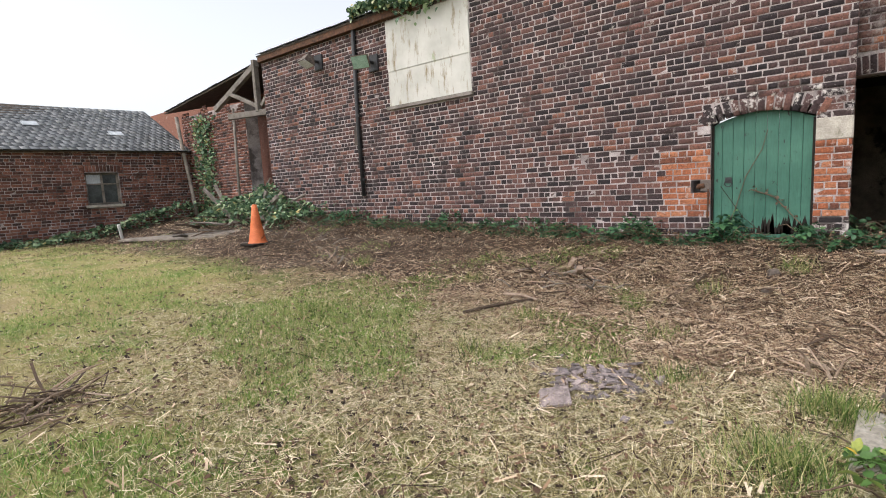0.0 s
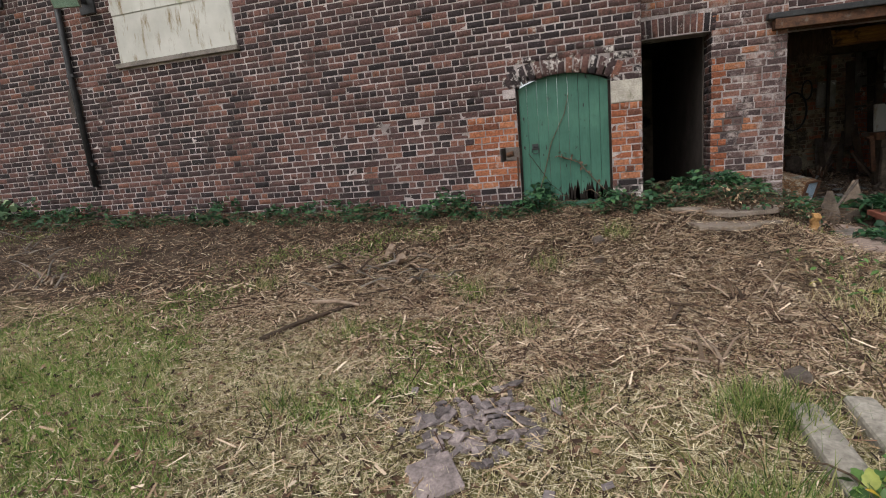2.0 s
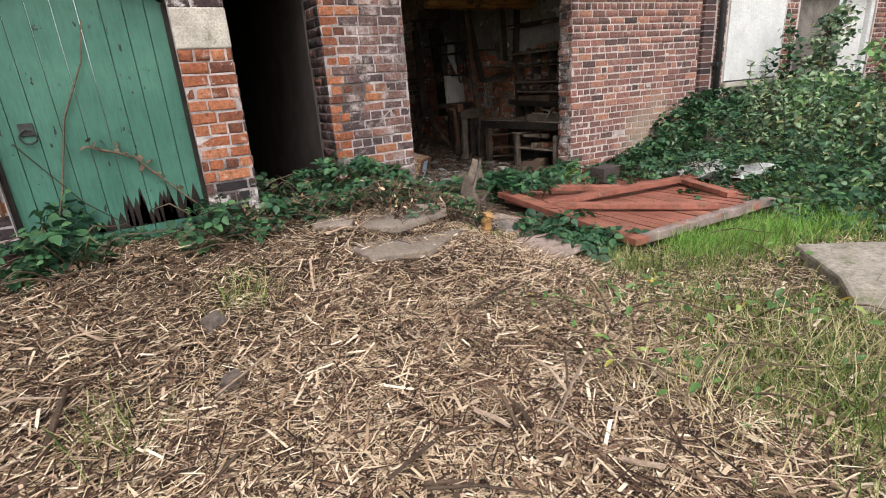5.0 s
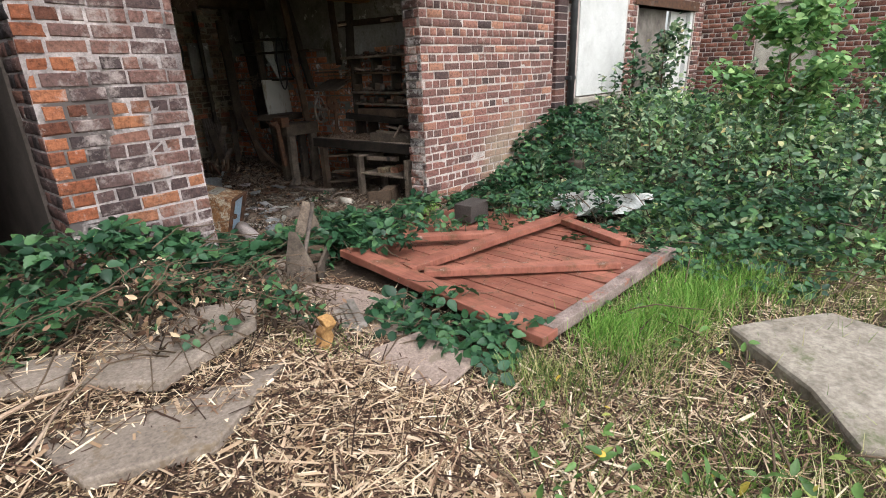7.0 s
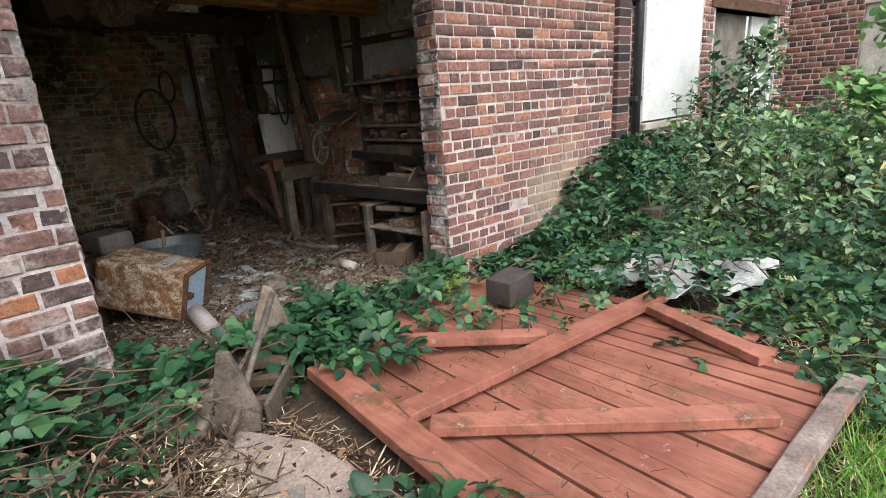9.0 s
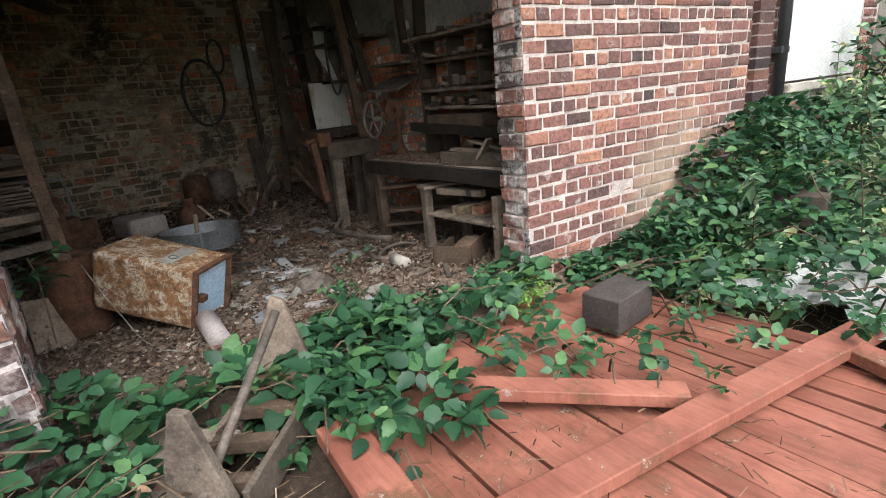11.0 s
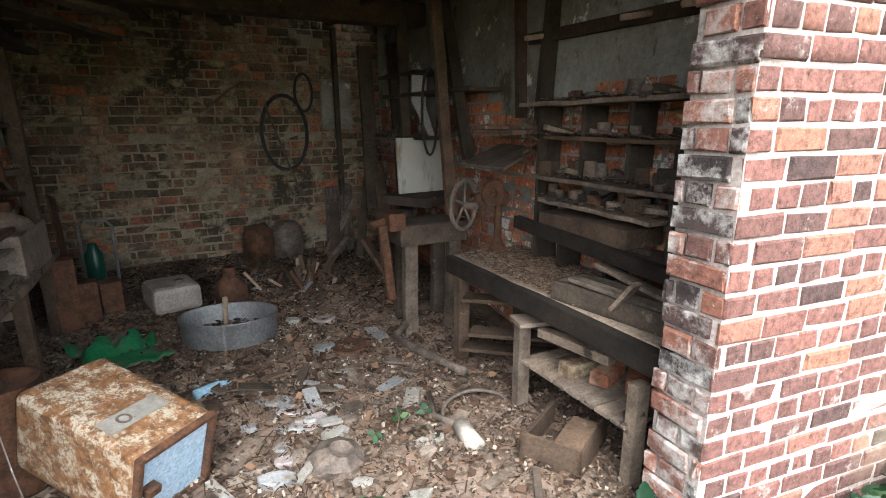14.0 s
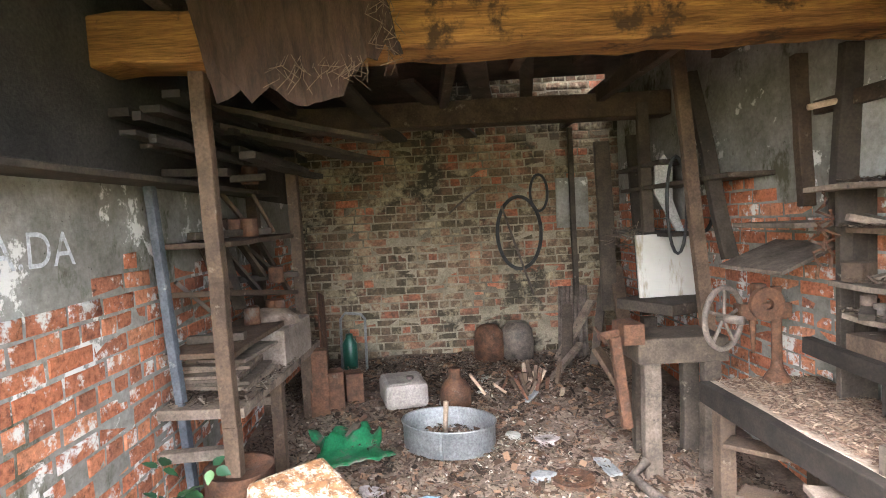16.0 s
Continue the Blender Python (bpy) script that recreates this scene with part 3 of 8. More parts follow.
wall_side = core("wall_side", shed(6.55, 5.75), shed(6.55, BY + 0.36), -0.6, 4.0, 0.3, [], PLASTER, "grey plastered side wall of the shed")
# Passage wall coloured dark to carry the shade inside.
wall_passage = core("wall_passage", (AX1 - 0.35, 5.75), (AX1 - 0.35, BY), -0.6, 4.0, -0.35, [], DARK, "narrow passage wall, its shade put into a dark colour")
# yard building to the west, with doorway and window
WX = -16.1
wall_west = core("wall_west", (WX, -13), (WX, 0.6), -0.6, 2.55, 0.36, [(6.7, 7.5, -0.7, 1.62), (10.33, 11.24, 0.98, 1.94)], MORTAR, "red brick wall of the low slated outbuilding")
wall_ruin = core("wall_ruin", (-16.4, 0.5), (-12.45, 0.5), -0.6, 3.75, 0.4, [], MORTAR, "ruined brick pier with a ragged top")
wall_ruin_back = core("wall_ruin_back", (-30, 3.4), (-8.6, 3.4), -0.6, 5.2, 0.3, [], BRICK_LEFT, "dark brick wall inside the ruined bay")

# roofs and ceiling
# Unseen slab added to block the sky; its slot lets a little light in.
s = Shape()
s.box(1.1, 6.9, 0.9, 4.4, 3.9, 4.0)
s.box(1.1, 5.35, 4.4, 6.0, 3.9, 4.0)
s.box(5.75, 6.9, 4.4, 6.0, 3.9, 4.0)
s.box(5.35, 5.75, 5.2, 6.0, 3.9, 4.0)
roof_shed = tagged(new("roof_shed", s.mesh("roof_shed", DARK)), "unseen dark roof slab over the shed, added to hold back sky light", "roof", kind="structure")
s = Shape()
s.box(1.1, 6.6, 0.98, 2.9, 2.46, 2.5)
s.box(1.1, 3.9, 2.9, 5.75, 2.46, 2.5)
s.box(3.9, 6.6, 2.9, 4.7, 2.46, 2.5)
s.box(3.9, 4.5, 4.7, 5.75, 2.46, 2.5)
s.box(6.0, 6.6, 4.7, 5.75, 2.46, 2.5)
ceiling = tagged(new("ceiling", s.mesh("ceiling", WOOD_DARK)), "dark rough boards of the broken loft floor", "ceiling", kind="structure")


def slate_roof(name, label, a, b, c, rows, cols, seed, sag=0.0):
    """Slates from the eave a-b up to the ridge over c (a's corner)."""
    rng = np.random.default_rng(seed)
    a, b, c = np.array(a, float), np.array(b, float), np.array(c, float)
    eu, ev = b - a, c - a
    n = np.cross(eu, ev)
    n /= np.linalg.norm(n)
    if n[2] < 0:
        n = -n
    ob = tagged(new(name, Shape().add([a - n * 0.06, b - n * 0.06, b + ev - n * 0.06, c - n * 0.06, a - n * 0.02, b - n * 0.02, b + ev - n * 0.02, c - n * 0.02],
                [(0, 1, 2, 3), (4, 5, 6, 7), (0, 1, 5, 4), (1, 2, 6, 5), (2, 3, 7, 6), (3, 0, 4, 7)]).mesh(name, WOOD_DARK)), label, "roof", kind="structure")
    tv, tf = [], [(0, 1, 2, 3), (4, 5, 6, 7), (0, 1, 5, 4), (1, 2, 6, 5), (3, 0, 4, 7)]
    vs = []
    lu, lv = np.linalg.norm(eu), np.linalg.norm(ev)
    du, dv = eu / lu, ev / lv
    w, h = lu / cols, lv / rows
    for r in range(rows):
        for k in range(cols + 1):
            u0 = (k - 0.5 * (r % 2)) * w
            u1 = min(u0 + w * 0.97, lu)
            u0 = max(u0, 0)
            if u1 - u0 < 0.03:
                continue
            v0 = r * h - 0.02 + rng.uniform(-0.012, 0.012)
            v1 = v0 + h * 1.5
            lift = 0.022 + rng.uniform(-0.004, 0.006)
            q = []
            for t in (0.0, 0.010):
                for uu, vv, l in ((u0, v0, lift), (u1, v0, lift), (u1, v1, 0.0), (u0, v1, 0.0)):
                    dip = -sag * math.sin(math.pi * uu / lu) * min(1, vv / lv) 
                    q.append(a + du * uu + dv * vv + n * (l + t - 0.008) + np.array([0, 0, dip]))
            vs.append(q)
    v = np.array(vs).reshape(-1, 3)
    f = (np.array(tf)[None] + (np.arange(len(vs)) * 8)[:, None, None]).reshape(-1, 4)
    sl = new("slates", fast_mesh("slates", v, f, SLATE))
    sl.parent = ob
    tagged(sl, kind="stuff")
    return ob


slate_roof("roof_west", "grey slate roof of the low outbuilding", (WX + 0.15, -13, 2.52), (WX + 0.15, 0.5, 2.6), (WX - 3.2, -13, 4.25), 15, 62, 3, 0.06)
slate_roof("roof_barn", "slate roof edge above the long wall", (-10.6, -0.15, 4.6), (1.7, -0.15, 4.62), (-10.6, 4.5, 6.1), 18, 45, 4)
slate_roof("roof_ruin", "sagging slate roof of the ruined bay", (-17.0, 0.2, 4.0), (-10.6, 0.2, 4.62), (-17.0, 4.4, 5.0), 14, 24, 5, 0.1)


# Thin dark sheet added over the partition's passage side, in place of shade.
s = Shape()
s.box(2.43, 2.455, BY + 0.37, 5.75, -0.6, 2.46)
tagged(new("wall_passage_lining", s.mesh("wall_passage_lining", DARK)), "added dark sheet standing for shade in the narrow passage", "wall", kind="structure")

# ---- the long wall's fittings ----
def gz(x, y):
    return float(ground_z(x, y))


door = thing("door_1", "faded green boarded door, paint flaking to black tar at the foot", "door", (0, 0.085, 0), kind="structure")
for k in range(9):
    x0, x1 = 0.004 + k * 0.1295, 0.004 + k * 0.1295 + 0.1265
    top = lambda x: 1.60 + 0.15 * (1 - ((x - 0.585) / 0.585) ** 2)
    part("plank", Shape().prism([(x0, -0.2), (x1, -0.2), (x1, top(x1)), ((x0 + x1) / 2, top((x0 + x1) / 2)), (x0, top(x0))], 0, 0.03 + 0.002 * (k % 3)), GREEN_PAINT, door, bevel=0.004)
tar = Shape()
rt = random.Random(3)
for k in range(26):
    x = 0.62 + 0.5 * rt.random() if k < 18 else 0.1 + rt.random() * 0.5
    h = rt.uniform(0.06, 0.24) if k < 18 else rt.uniform(0.02, 0.09)
    w = rt.uniform(0.012, 0.04)
    tar.add([(x - w, -0.003, 0.12), (x + w, -0.003, 0.12), (x + w * 0.7, -0.003, 0.14 + h * 0.6), (x + w * 0.1, -0.003, 0.16 + h), (x - w * 0.8, -0.003, 0.14 + h * 0.5)], [(0, 1, 2, 3, 4)])
part("bare_patch", tar, BLACK_TAR, door, "black patch where paint has come away")
lt = part("latch", Shape().box(0.17, 0.25, -0.012, 0, 0.82, 0.9), BLACK, door, "black iron latch plate", bevel=0.003)
ring = [(0.21 + 0.045 * math.sin(a * math.pi / 8), -0.02, 0.815 + 0.045 * math.cos(a * math.pi / 8)) for a in range(17)]
part("ring", Shape().tube(ring, 0.006, 6), BLACK, lt, "black iron ring", smooth=True)
fr = Shape()
fr.box(-0.0, 0.03, -0.03, 0.05, -0.3, 1.6)
fr.box(1.14, 1.17, -0.03, 0.05, -0.3, 1.6)
part("door_frame", fr, BLACK_TAR, door)

quoin = part("stone_block", Shape().box(1.17, 1.537, -0.012, 0.3, 1.305, 1.575), CONCRETE, None, bevel=0.012)
tagged(quoin, "pale sandstone block set in the brick pier", "stone", kind="structure")
spring = part("stone_block", Shape().box(-0.17, 0.0, -0.012, 0.12, 1.50, 1.62), MORTAR, None, bevel=0.01)
tagged(spring, "lime-washed stone at the door arch", "stone", kind="structure")
bolt = thing("wall_pipe_stub", "rusty iron pipe stub in a wall hole", "pipe", (-0.12, 0.0, 0.79))
part("pipe", Shape().tube([(-0.02, 0.1, 0), (-0.02, -0.02, 0), (0.05, -0.03, 0.01)], 0.035, 10), RUST, bolt, smooth=True)
strap = tagged(part("rust_stain_pipe", Shape().tube([(-0.02, -0.02, 0.75), (-0.03, -0.02, 0.35)], 0.012, 6), RUST), "thin rusty pipe running down beside the door", "pipe")

boarding = thing("window_1", "boarded-up loft window with two stained pale panels", "window", (0, -0.012, 0), kind="structure")
part("panel", Shape().add([(-6.05, 0, 2.70), (-3.96, 0, 2.70), (-3.98, 0, 3.42), (-6.04, 0, 3.40), (-6.05, 0.03, 2.70), (-3.96, 0.03, 2.70), (-3.98, 0.03, 3.42), (-6.04, 0.03, 3.40)],
     [(0, 1, 2, 3), (7, 6, 5, 4), (0, 4, 5, 1), (1, 5, 6, 2), (2, 6, 7, 3), (3, 7, 4, 0)]), BOARD_WHITE, boarding, bevel=0.004)
part("panel", Shape().box(-6.04, -3.96, -0.012, 0.02, 3.385, 4.38), BOARD_WHITE, boarding, bevel=0.004)
part("window_sill", Shape().box(-6.1, -3.92, -0.06, 0.05, 2.62, 2.69), WOOD_GREY, boarding, bevel=0.008)

dp = thing("drainpipe", "dark iron drainpipe on the long wall", "drainpipe", (-7.0, -0.06, 0))
part("pipe", Shape().tube([(0, 0, 0.85), (-0.02, 0, 2.5), (0.03, 0, 4.5)], 0.045, 10), BLACK, dp, smooth=True)
for z in (1.2, 2.6, 3.9):
    part("bracket", Shape().box(-0.07, 0.07, -0.03, 0.06, z, z + 0.05), BLACK, dp, bevel=0.004)


def floodlight(x, z, yaw, tilt, label, glass):
    t = thing("floodlight", label, "floodlight", (x, -0.02, z), 0, "floodlights")
    part("bracket", Shape().box(-0.14, 0.14, -0.02, 0.02, -0.17, 0.17).box(-0.03, 0.03, -0.22, 0, -0.03, 0.03), BLACK, t, bevel=0.004)
    m = pose(0, -0.32, 0.0, tilt, 0, yaw)
    part("housing", Shape().add([(-0.2, -0.1, -0.14), (0.2, -0.1, -0.14), (0.2, -0.1, 0.14), (-0.2, -0.1, 0.14), (-0.12, 0.1, -0.08), (0.12, 0.1, -0.08), (0.12, 0.1, 0.08), (-0.12, 0.1, 0.08)],
         [(0, 1, 2, 3), (7, 6, 5, 4), (0, 4, 5, 1), (1, 5, 6, 2), (2, 6, 7, 3), (3, 7, 4, 0)], m), IRON, t, bevel=0.006)
    part("glass", Shape().box(-0.18, 0.18, -0.112, -0.102, -0.12, 0.12, m), glass, t, "dull pane")


GLASS_DULL = plain_material("dull_glass", (0.12, 0.2, 0.15), (0.25, 0.35, 0.28), 6, 0.2)
GLASS_PALE = plain_material("pale_glass", (0.5, 0.52, 0.52), (0.7, 0.72, 0.72), 6, 0.2)
floodlight(-6.45, 3.65, 18, 25, "weathered floodlight with a green-tinged glass on the wall", GLASS_DULL)
floodlight(-8.25, 4.0, -10, 62, "black floodlight with a pale glass under the eaves", GLASS_PALE)
niche = tagged(part("wall_niche", Shape().prism([(-7.22, 2.0), (-6.98, 2.0), (-6.98, 2.35), (-7.03, 2.45), (-7.1, 2.48), (-7.17, 2.45), (-7.22, 2.35)], -0.012, 0.02), DARK, None), "small blocked round-headed opening in the brickwork", "niche", kind="structure")
fascia = tagged(part("fascia_board", Shape().box(-10.6, -5.3, -0.12, 0.02, 4.42, 4.58), RUST, None, bevel=0.006), "red-brown fascia under the slate eaves", "fascia", kind="structure")
lint = thing("bay_lintel", "red-brown timber lintel with a dark gutter over the open bay", "lintel", kind="structure")
part("timber", Shape().beam((3.12, BY + 0.02, 2.06), (JX + 0.02, JY + 0.02, 2.06), 0.28, 0.12), RUST, lint, bevel=0.006)
part("gutter", Shape().beam((3.05, BY - 0.06, 2.16), (8.3, 0.45, 2.12), 0.1, 0.07), BLACK, lint, bevel=0.01)

# ---- outbuilding to the west ----
wd = thing("door_2", "dark open doorway with a weathered leaf standing inward", "door", (WX, -5.9, 0), kind="structure")
part("door_frame", Shape().box(-0.25, -0.1, -0.4, -0.33, -0.4, 1.64).box(-0.25, -0.1, 0.33, 0.4, -0.4, 1.64).box(-0.25, -0.1, -0.4, 0.4, 1.56, 1.64), WOOD_GREY, wd, bevel=0.005)
part("leaf", Shape().box(-0.78, -0.12, -0.36, -0.32, -0.35, 1.55, pose(0, 0, 0, 0, 0, -14)), WOOD_GREY, wd, "weathered grey door leaf", bevel=0.005)
ww = thing("window_2", "small timber window with broken panes", "window", (WX, -2.215, 1.46), kind="structure")
wf = Shape()
for a, b, c, d in ((-0.455, -0.395, -0.48, 0.48), (0.395, 0.455, -0.48, 0.48), (-0.455, 0.455, -0.48, -0.42), (-0.455, 0.455, 0.42, 0.48), (-0.03, 0.03, -0.48, 0.48), (-0.455, 0.455, 0.12, 0.16)):
    wf.box(-0.16, -0.09, a, b, c, d)
part("window_frame", wf, WOOD_GREY, ww, bevel=0.005)
part("window_sill", Shape().box(-0.15, 0.07, -0.52, 0.52, -0.56, -0.48), CONCRETE, ww, bevel=0.008)
PANE = plain_material("dusty_pane", (0.03, 0.035, 0.035), (0.09, 0.1, 0.1), 3, 0.15)
# Lit copy of the pane: brightness on the glass is put in its colour.
PANE_LIT = plain_material("lit_pane", (0.35, 0.38, 0.4), (0.5, 0.53, 0.55), 3, 0.2)
for y0, y1, z0, z1, m in ((-0.39, -0.03, -0.42, 0.12, PANE), (0.03, 0.39, -0.42, 0.12, PANE), (-0.39, -0.03, 0.16, 0.42, PANE_LIT), (0.03, 0.39, 0.16, 0.42, PANE)):
    part("pane", Shape().box(-0.13, -0.122, y0, y1, z0, z1), m, ww)
# Dark backing added so the doorway and window look unlit inside.
back_dark = tagged(part("wall_inner_west", Shape().box(WX - 3.0, WX - 2.9, -13, 0.6, -0.6, 4.0), DARK), "dark backing added behind the outbuilding openings for the gloom within", "wall", kind="structure")
for y, u in ((-5.6, 0.9), (-3.4, 0.85), (-1.3, 0.6)):
    tagged(part("roof_light", Shape().box(-0.16, 0.16, -0.2, 0.2, 0, 0.03, Matrix.Translation((WX + 0.15 - 3.35 * u * 0.62, y, 2.56 + 1.73 * u * 0.62 + 0.03)) @ Matrix.Rotation(radians(27), 4, "Y")), PANE_LIT, None, bevel=0.01),
           "small pale glass slate in the roof", "roof light", "roof lights")
wdp = thing("drainpipe", "pale weathered drainpipe at the corner of the outbuilding", "drainpipe", (WX + 0.25, 0.25, 0))
part("pipe", Shape().tube([(-0.4, 0.0, 3.75), (-0.2, 0, 2.6), (0.1, 0, 1.4), (0.45, -0.1, 0.5)], 0.06, 10), WOOD_GREY, wdp, smooth=True)

# ruined bay: roof truss and timbers
tr = thing("roof_truss", "grey weathered king-post truss in the ruined bay", "truss", (0, 0.1, 0), kind="structure")
part("tie_beam", Shape().beam((-12.6, 0, 3.3), (-10.6, 0, 3.2), 0.14, 0.16), WOOD_GREY, tr, bevel=0.01)
part("king_post", Shape().beam((-11.05, -0.02, 3.25), (-11.05, -0.02, 4.6), 0.12, 0.14, (0, 1, 0)), WOOD_GREY, tr, bevel=0.01)
part("rafter", Shape().beam((-13.4, 0.02, 3.6), (-11.0, 0.02, 4.5), 0.12, 0.15), WOOD_GREY, tr, bevel=0.01)
part("strut", Shape().beam((-12.5, 0, 3.95), (-11.1, 0, 3.4), 0.09, 0.1), WOOD_GREY, tr, bevel=0.01)
part("strut", Shape().beam((-10.9, 0, 3.4), (-10.5, 0, 3.7), 0.09, 0.1), WOOD_GREY, tr, bevel=0.01)
pole = thing("leaning_pole", "thin pale pole leaning against the ruined pier", "pole", (-12.9, 0.2, 0))
part("pole", Shape().tube([(0.35, -0.1, 0.5), (0, 0.2, 3.6)], 0.04, 8), WOOD_GREY, pole, smooth=True)

# ---- loose things in the yard ----
cone = thing("traffic_cone", "faded orange traffic cone on a black base", "traffic cone", (-8.05, -2.15, gz(-8.05, -2.15) + 0.0))
part("base", Shape().box(-0.26, 0.26, -0.26, 0.26, 0.0, 0.05), BLACK_TAR, cone, "black rubber base", bevel=0.02)
part("cone", Shape().lathe([(0.2, 0.05), (0.17, 0.09), (0.1, 0.5), (0.05, 0.83), (0.035, 0.84), (0.03, 0.83)], 24), ORANGE_PLASTIC, cone, smooth=True)


def stick(name, label, cat, pts, r, r1, material, group="", n=7):
    t = thing(name, label, cat, pts[0], 0, group)
    o = Vector(pts[0])
    part("wood", Shape().tube([tuple(Vector(p) - o) for p in pts], r, n, r1), material, t, smooth=True)
    return t


def sticks_heap(name, label, at, spread, n, length, thick, seed, mats, lean=0.35):
    """A heap of splintered sticks; each one a part."""
    rng = random.Random(seed)
    t = thing(name, label, "brush heap", (at[0], at[1], gz(*at)))
    for k in range(n):
        x, y = rng.gauss(0, spread), rng.gauss(0, spread * 0.7)
        a = rng.uniform(0, math.pi * 2)
        l = length * rng.uniform(0.4, 1.2)
        up = l * min(0.9, lean * abs(rng.gauss(0, 1)))
        l = math.sqrt(max(0.02, l * l - up * up))
        z = gz(at[0] + x, at[1] + y) - gz(*at) + rng.uniform(0.0, 0.06)
        s = Shape()
        if rng.random() < 0.5:
            s.tube([(x, y, z), (x + l * 0.5 * math.cos(a), y + l * 0.5 * math.sin(a), z + up * 0.6 + 0.02), (x + l * math.cos(a), y + l * math.sin(a), z + up)], thick * rng.uniform(0.5, 1.2), 6, thick * 0.35)
        else:
            s.beam((x, y, z), (x + l * math.cos(a), y + l * math.sin(a), z + up), thick * rng.uniform(0.6, 2), thick * 0.6, cuts=2, wobble=0.006)
        part("stick", s, mats[k % len(mats)], t)
    return t


sticks_heap("log_heap", "heap of split logs and broken sticks on the grass", (-1.15, -2.1), 0.45, 100, 0.36, 0.012, 1, [WOOD_FRESH, WOOD_GREY, WOOD_FRESH, WOOD_BROWN], 0.22)
log = thing("split_log", "splintered log standing in the stick heap", "log", (-1.35, -1.75, gz(-1.35, -1.75)))
part("wood", Shape().beam((0, 0, -0.02), (0.1, -0.03, 0.15), 0.06, 0.05, (0, 1, 0), 5, 0.012), WOOD_FRESH, log, bevel=0.006)
log = thing("split_log", "splintered log leaning in the stick heap", "log", (-1.15, -1.95, gz(-1.15, -1.95)))
part("wood", Shape().beam((0, 0, 0.0), (0.12, -0.16, 0.12), 0.07, 0.06, (0, 0, 1), 4, 0.01), WOOD_FRESH, log, bevel=0.006)
log = thing("split_log", "splintered orange-brown stump beside the flagstones", "stump", (3.02, -0.98, gz(3.02, -0.98)))
part("wood", Shape().beam((0, 0, -0.04), (0.02, -0.03, 0.2), 0.07, 0.05, (0, 1, 0), 6, 0.014), plain_material("rotten_orange_wood", (0.16, 0.07, 0.025), (0.45, 0.26, 0.1), 12, 0.9, bump=0.9), log, bevel=0.005)
part("splinter", Shape().beam((0.03, 0.02, -0.02), (0.06, 0.0, 0.13), 0.03, 0.03, (0, 1, 0), 4, 0.008), WOOD_FRESH, log)
sticks_heap("brush_heap", "small heap of brown cut stems on the grass", (-2.7, -7.05), 0.2, 80, 0.35, 0.01, 2, [WOOD_BROWN, CANE, WOOD_FRESH], 0.22)
sticks_heap("stick_tuft", "pale splintered stumps of cut saplings", (1.47, -3.82), 0.07, 9, 0.2, 0.014, 3, [WOOD_FRESH], 0.9)
sticks_heap("stick_tuft", "splintered cut stems among reddish leaf litter", (1.75, -2.9), 0.25, 16, 0.3, 0.012, 4, [WOOD_FRESH, WOOD_BROWN], 0.5)
sticks_heap("stick_tuft", "pale splintered stump in the litter", (-5.2, -2.6), 0.1, 14, 0.26, 0.018, 5, [WOOD_FRESH, WOOD_GREY], 0.9)
sticks_heap("brush_heap", "tangle of dead stems and litter by the wall", (0.3, -1.2), 0.9, 40, 0.4, 0.009, 6, [WOOD_BROWN, WOOD_FRESH, CANE], 0.15)
sticks_heap("brush_heap", "scattered cut sticks on trampled straw", (0.9, -2.2), 0.8, 40, 0.35, 0.01, 7, [WOOD_FRESH, WOOD_BROWN], 0.12)
sticks_heap("brush_heap", "tangle of dark dead stems beside the cone", (-7.4, -1.6), 0.8, 60, 0.6, 0.012, 8, [WOOD_BROWN, CANE, WOOD_GREY], 0.25)
sticks_heap("timber_heap", "heap of broken roof timbers by the ruined bay", (-11.0, -1.0), 0.9, 30, 1.3, 0.05, 9, [WOOD_GREY, WOOD_BROWN], 0.3)
stick("branch", "long brown fallen branch on the straw", "branch", [(-1.64, -3.72, gz(-1.64, -3.72) + 0.03), (-1.52, -3.42, gz(-1.52, -3.42) + 0.05), (-1.32, -3.16, gz(-1.32, -3.16) + 0.05), (-1.14, -3.0, gz(-1.14, -3.0) + 0.05)], 0.022, 0.014, WOOD_BROWN)
stick("branch", "crooked dead stick lying on litter", "branch", [(0.05, -2.35, gz(0.05, -2.35) + 0.03), (0.2, -1.95, gz(0.2, -1.95) + 0.04), (0.27, -1.6, gz(0.27, -1.6) + 0.05)], 0.02, 0.012, WOOD_BROWN)
stick("branch", "pale stripped stick lying across the stick heap", "branch", [(-1.6, -2.95, gz(-1.6, -2.95) + 0.05), (-1.35, -3.0, gz(-1.35, -3.0) + 0.07), (-1.12, -3.05, gz(-1.12, -3.05) + 0.06)], 0.02, 0.014, WOOD_FRESH)
for k in range(4):
    x = -12.4 + 0.2 * k
    t = thing("timber", "long grey timber lying on the ground", "timber", (x, -2.6, gz(x, -2.6)), 0, "timbers by the cone")
    part("wood", Shape().beam((-0.9 - 0.3 * k, -0.3 + 0.1 * k, 0.03), (2.2, 0.7 + 0.25 * k, 0.07 + 0.05 * k), 0.14, 0.06), WOOD_GREY, t, bevel=0.006)
t = thing("post_stub", "short white post in the grass", "post", (-14.6, -2.4, gz(-14.6, -2.4)))
part("post", Shape().beam((0, 0, -0.1), (0.1, -0.1, 0.42), 0.07, 0.07, (0, 1, 0)), WHITE_PAINT, t, bevel=0.006)
